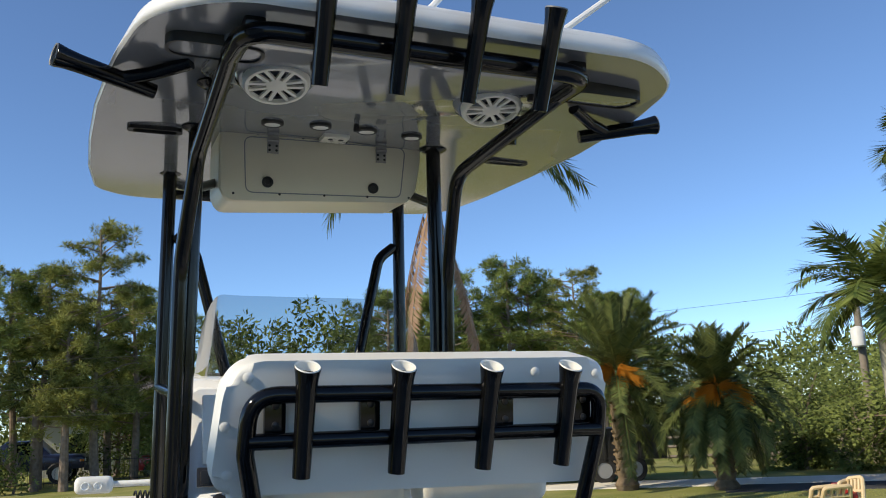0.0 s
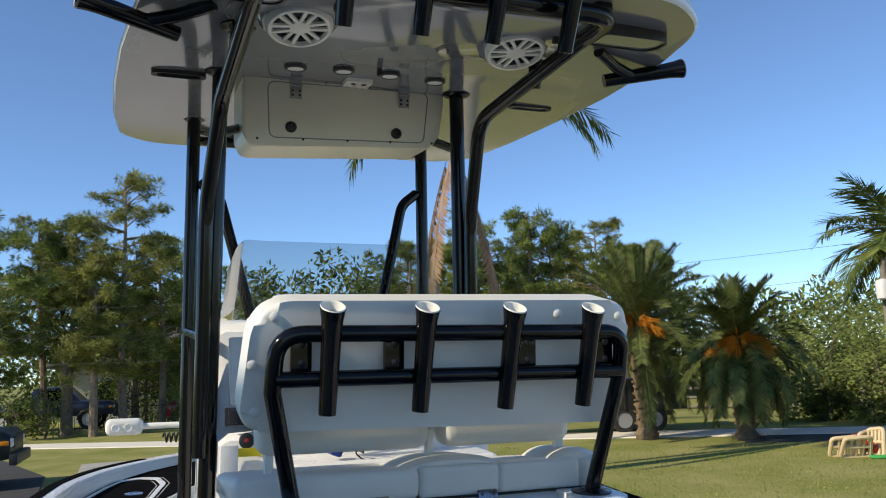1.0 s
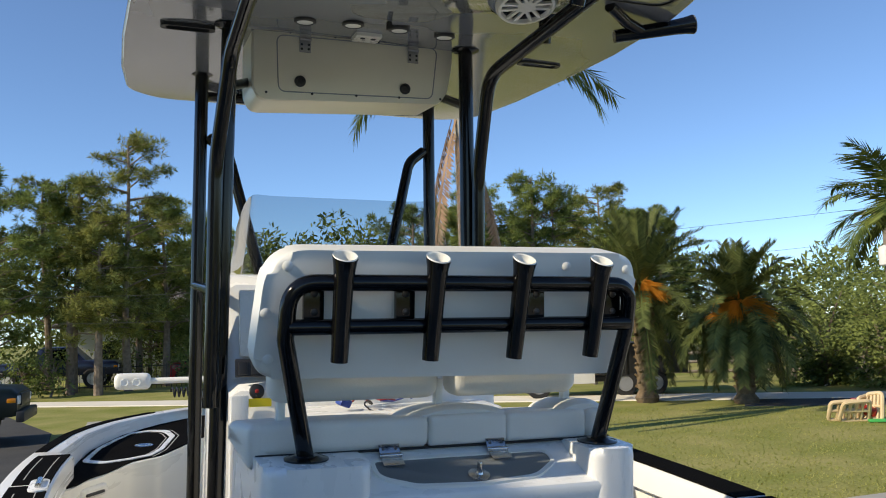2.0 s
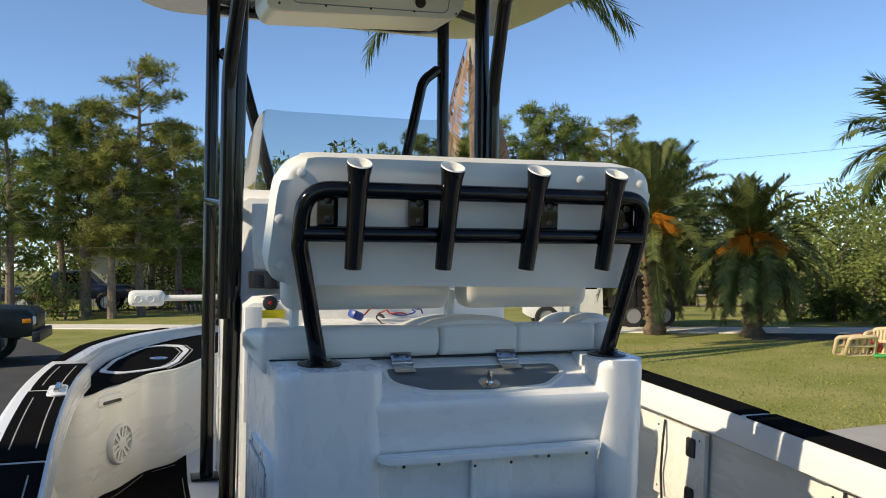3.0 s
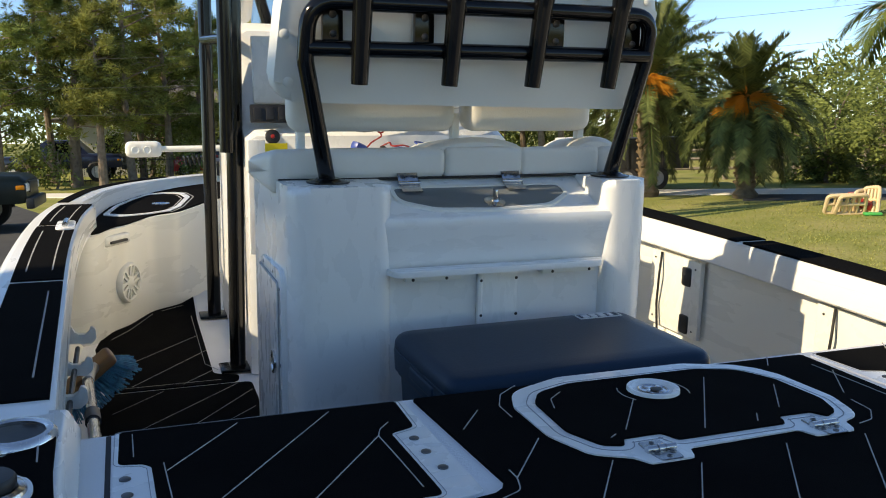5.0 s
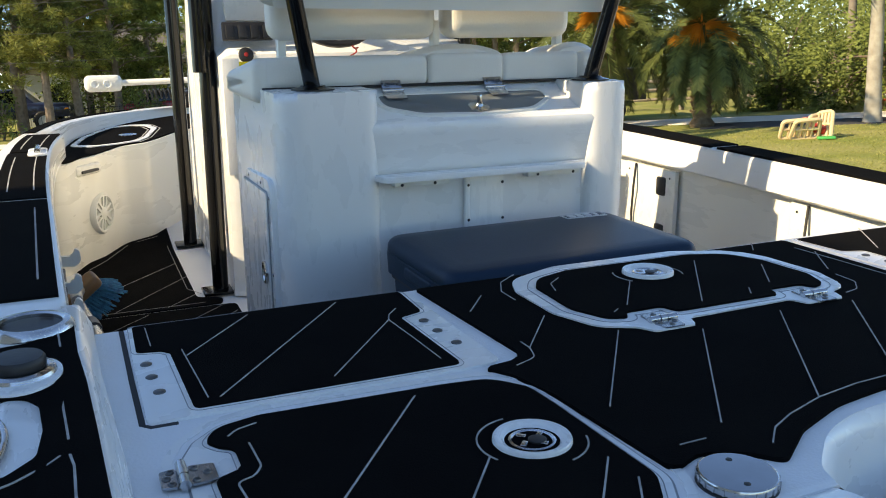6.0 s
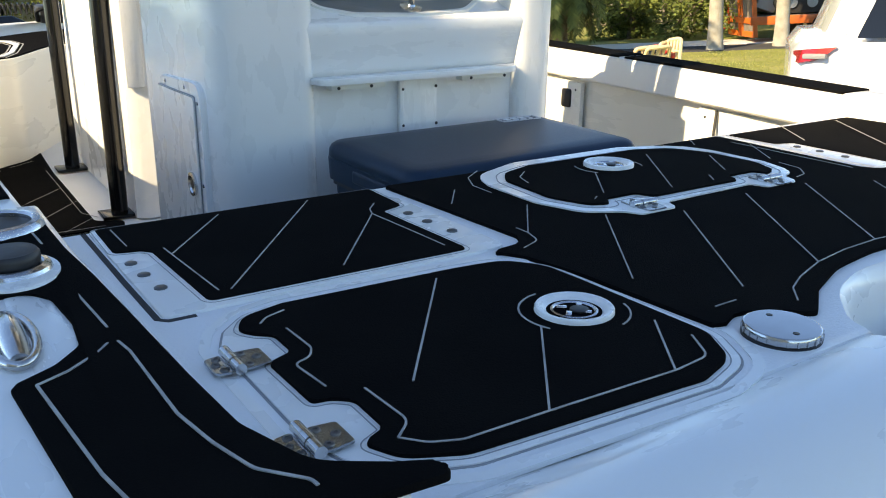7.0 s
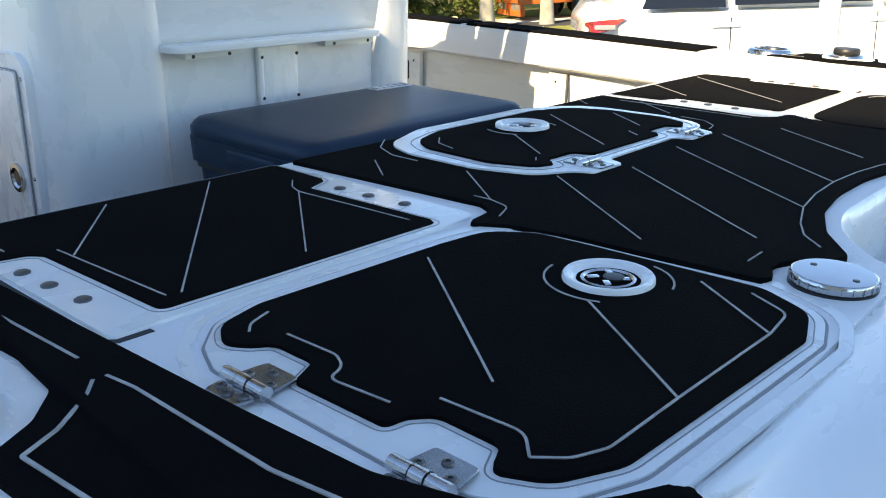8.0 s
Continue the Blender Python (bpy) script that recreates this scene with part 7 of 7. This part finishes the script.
def panel_frame(x, y, w, h, tilt, yaw):
    q = TM @ Matrix.Translation((x, y, 0.03)) @ pose(0, 0, 0, tilt, 0, yaw)
    o = fillet([(-w / 2, 0.0), (w / 2, 0.0), (w / 2 * 0.8, h), (-w / 2 * 0.9, h * 0.92)], 0.10)
    bm = B()
    tube(bm, [Vector((p[0], 0, p[1])) for p in o], 0.055, 8, closed=True)
    for k in (-0.22, 0.0, 0.22):
        tube(bm, [Vector((k * w, 0, 0.0)), Vector((k * w * 0.9, 0, h * 0.94))], 0.04, 8)
    tube(bm, [Vector((-w * 0.45, 0, h * 0.5)), Vector((w * 0.45, 0, h * 0.5))], 0.045, 8)
    return put(q, bm)


part("side_frame", panel_frame(-0.35, 0.0, 0.75, 0.55, 25, 20), BEIGE, toy)
part("side_frame", panel_frame(-0.10, -0.1, 0.75, 0.60, 32, 25), BEIGE, toy)
part("side_frame", panel_frame(0.35, 0.05, 0.5, 0.70, -12, -35), BEIGE, toy)
part("side_frame", panel_frame(0.05, 0.35, 0.6, 0.62, 15, 60), BEIGE, toy)
bm = B()
block(bm, (0.28, 0.05, 0.26), (0.30, 0.26, 0.20), 0.06, pose(0, 0, 0, 20, 15, 10), 4)
part("seat_piece", put(TM, bm), RED, toy)
bm = B()
block(bm, (-0.02, 0.15, 0.52), (0.22, 0.2, 0.08), 0.03, pose(0, 0, 0, 10, 0, 30), 4)
part("red_panel", put(TM, bm), RED, toy)
bm = B()
block(bm, (0.45, -0.22, 0.05), (0.42, 0.24, 0.07), 0.02, pose(0, 0, 0, 0, 0, 15))
part("green_base", put(TM, bm), GREENP, toy)

# ---- fences ----
ifence = thing("iron_fence", "low black iron fence along the far side of the road", "fence", (-3, 33.0, 0), on_boat=False)
for k in range(66):
    x = -9.5 + 0.2 * k
    part("picket", tube(B(), [(x, 36.6 - 0.09 * x, 0), (x, 36.6 - 0.09 * x, 1.02)], 0.012, 4), BLACKPL, ifence)
for z in (0.15, 0.92):
    part("rail", tube(B(), [(-9.6, 36.6 + 0.864, z), (3.7, 36.6 - 0.333, z)], 0.02, 4), BLACKPL, ifence)
wf = thing("rail_fence", "weathered wooden rail fence behind the palms", "fence", (18, 21, 0), on_boat=False)
for k in range(12):
    p = Vector((12.0, 24.0, 0)) + RD * (2.0 * k)
    bm = B()
    block(bm, (p.x, p.y, 0.5), (0.12, 0.12, 1.0), 0.01)
    part("fence_post", bm, PLANK, wf)
    if k < 11:
        q = Vector((12.0, 24.0, 0)) + RD * (2.0 * k + 2)
        for z in (0.35, 0.65, 0.92):
            bm = B()
            tube(bm, [(p.x, p.y, z), (q.x, q.y, z + 0.01)], 0.05, 5)
            part("rail", bm, PLANK, wf)

# ---- house beyond the fence ----
hs = thing("house", "low beige house with a grey hipped roof beyond the pines", "house", (3.5, 48, 0), on_boat=False)
bm = B()
block(bm, (4.0, 49.0, 1.4), (15, 8, 2.8), 0)
part("wall", bm, STUCCO, hs)
bm = B()
loft(bm, [[Vector((x, y, 2.75)) for x, y in ((-4.1, 44.4), (12.1, 44.4), (12.1, 53.6), (-4.1, 53.6))], [Vector((x, y, 2.9)) for x, y in ((-4.1, 44.4), (12.1, 44.4), (12.1, 53.6), (-4.1, 53.6))], [Vector((x, y, 5.0)) for x, y in ((0.2, 48.8), (7.8, 48.8), (7.8, 49.2), (0.2, 49.2))]])
part("roof", bm, SHINGLE, hs)
for x in (-1.5, 1.2, 4.0, 7.0):
    bm = B()
    block(bm, (x, 44.97, 1.5), (1.1, 0.10, 1.2), 0.02)
    w = part("window", bm, HULLW, hs)
    bm = B()
    block(bm, (x, 44.93, 1.5), (0.95, 0.08, 1.05), 0.01)
    part("pane", bm, WINDOW, w)

# ---- utility pole with transformer, and overhead wires ----
pole = thing("utility_pole", "wooden utility pole with a pale grey transformer", "utility pole", (20.1, 16.9, 0), on_boat=False)
part("pole_shaft", tube(B(), [(20.1, 16.9, -0.05), (20.1, 16.9, 5.2)], [0.13, 0.10], 10), PLANK, pole)
part("transformer", lathe(B(), [(0.16, 0), (0.19, 0.03), (0.19, 0.5), (0.15, 0.56), (0.05, 0.6)], (19.85, 16.75, 3.3), segs=18), HULLW, pole)
bm = B()
block(bm, (20.1, 16.9, 4.9), (0.1, 1.6, 0.1), 0.01, pose(0, 0, 0, 0, 0, 40))
part("cross_arm", bm, PLANK, pole)
for k, (z, w) in enumerate(((5.05, 0.0), (4.1, 0.3), (3.2, 0.0))):
    a, b = Vector((20.1, 16.9, z)), Vector((-20, 40.0, z + 0.6))
    bm = B()
    tube(bm, [a.lerp(b, i / 16) - Vector((0, 0, 0.9 * (1 - (2 * i / 16 - 1) ** 2))) for i in range(17)], 0.006, 4)
    part("wire", bm, BLACKPL, pole)
    bm = B()
    b2 = Vector((34, 5.0, z + 0.3))
    tube(bm, [a.lerp(b2, i / 8) - Vector((0, 0, 0.4 * (1 - (2 * i / 8 - 1) ** 2))) for i in range(9)], 0.006, 4)
    part("wire", bm, BLACKPL, pole)

# ---- boat trailer under the hull ----
bt = thing("boat_trailer", "galvanised boat trailer with bunks under the hull", "trailer", (0, 0, 0), on_boat=False)
bm = B()
for s in (-1, 1):
    block(bm, (s * 0.62, 0.9, 0.42), (0.08, 4.6, 0.12), 0.01, pose(0, 0, 0, 4, 0, 0))
for y in (-1.0, 0.6, 2.2):
    block(bm, (0, y, 0.32 + 0.07 * (y + 1)), (1.3, 0.08, 0.08), 0.01)
part("chassis", bm, GALV, bt)
for s in (-1, 1):
    bm = B()
    block(bm, (s * 0.55, 0.6, 0.56), (0.10, 3.8, 0.20), 0.01, pose(0, 0, 0, 4, 0, 0))
    part("bunk", bm, PLANK, bt)
    wheel(pose(0, 0, 0.02, 0, 0, 90), -0.3, s * 1.02, 0.33, 0.2, bt, HULLW)
    part("guide_post", tube(B(), fillet([(s * 0.66, -0.84, 0.36), (s * 1.42, -0.84, 0.40), (s * 1.42, -0.84, 1.72)] if s > 0 else [(s * 0.66, 1.9, 0.36), (s * 1.34, 1.9, 0.40), (s * 1.34, 1.9, 0.80)], 0.06, closed=False), 0.03, 12), GEL, bt, "white plastic guide post")
part("axle", tube(B(), [(-1.0, -0.3, 0.35), (1.0, -0.3, 0.35)], 0.04, 8), GALV, bt)
part("tongue", tube(B(), [(0, 2.2, 0.55), (0, 5.2, 0.45)], 0.05, 8), GALV, bt)
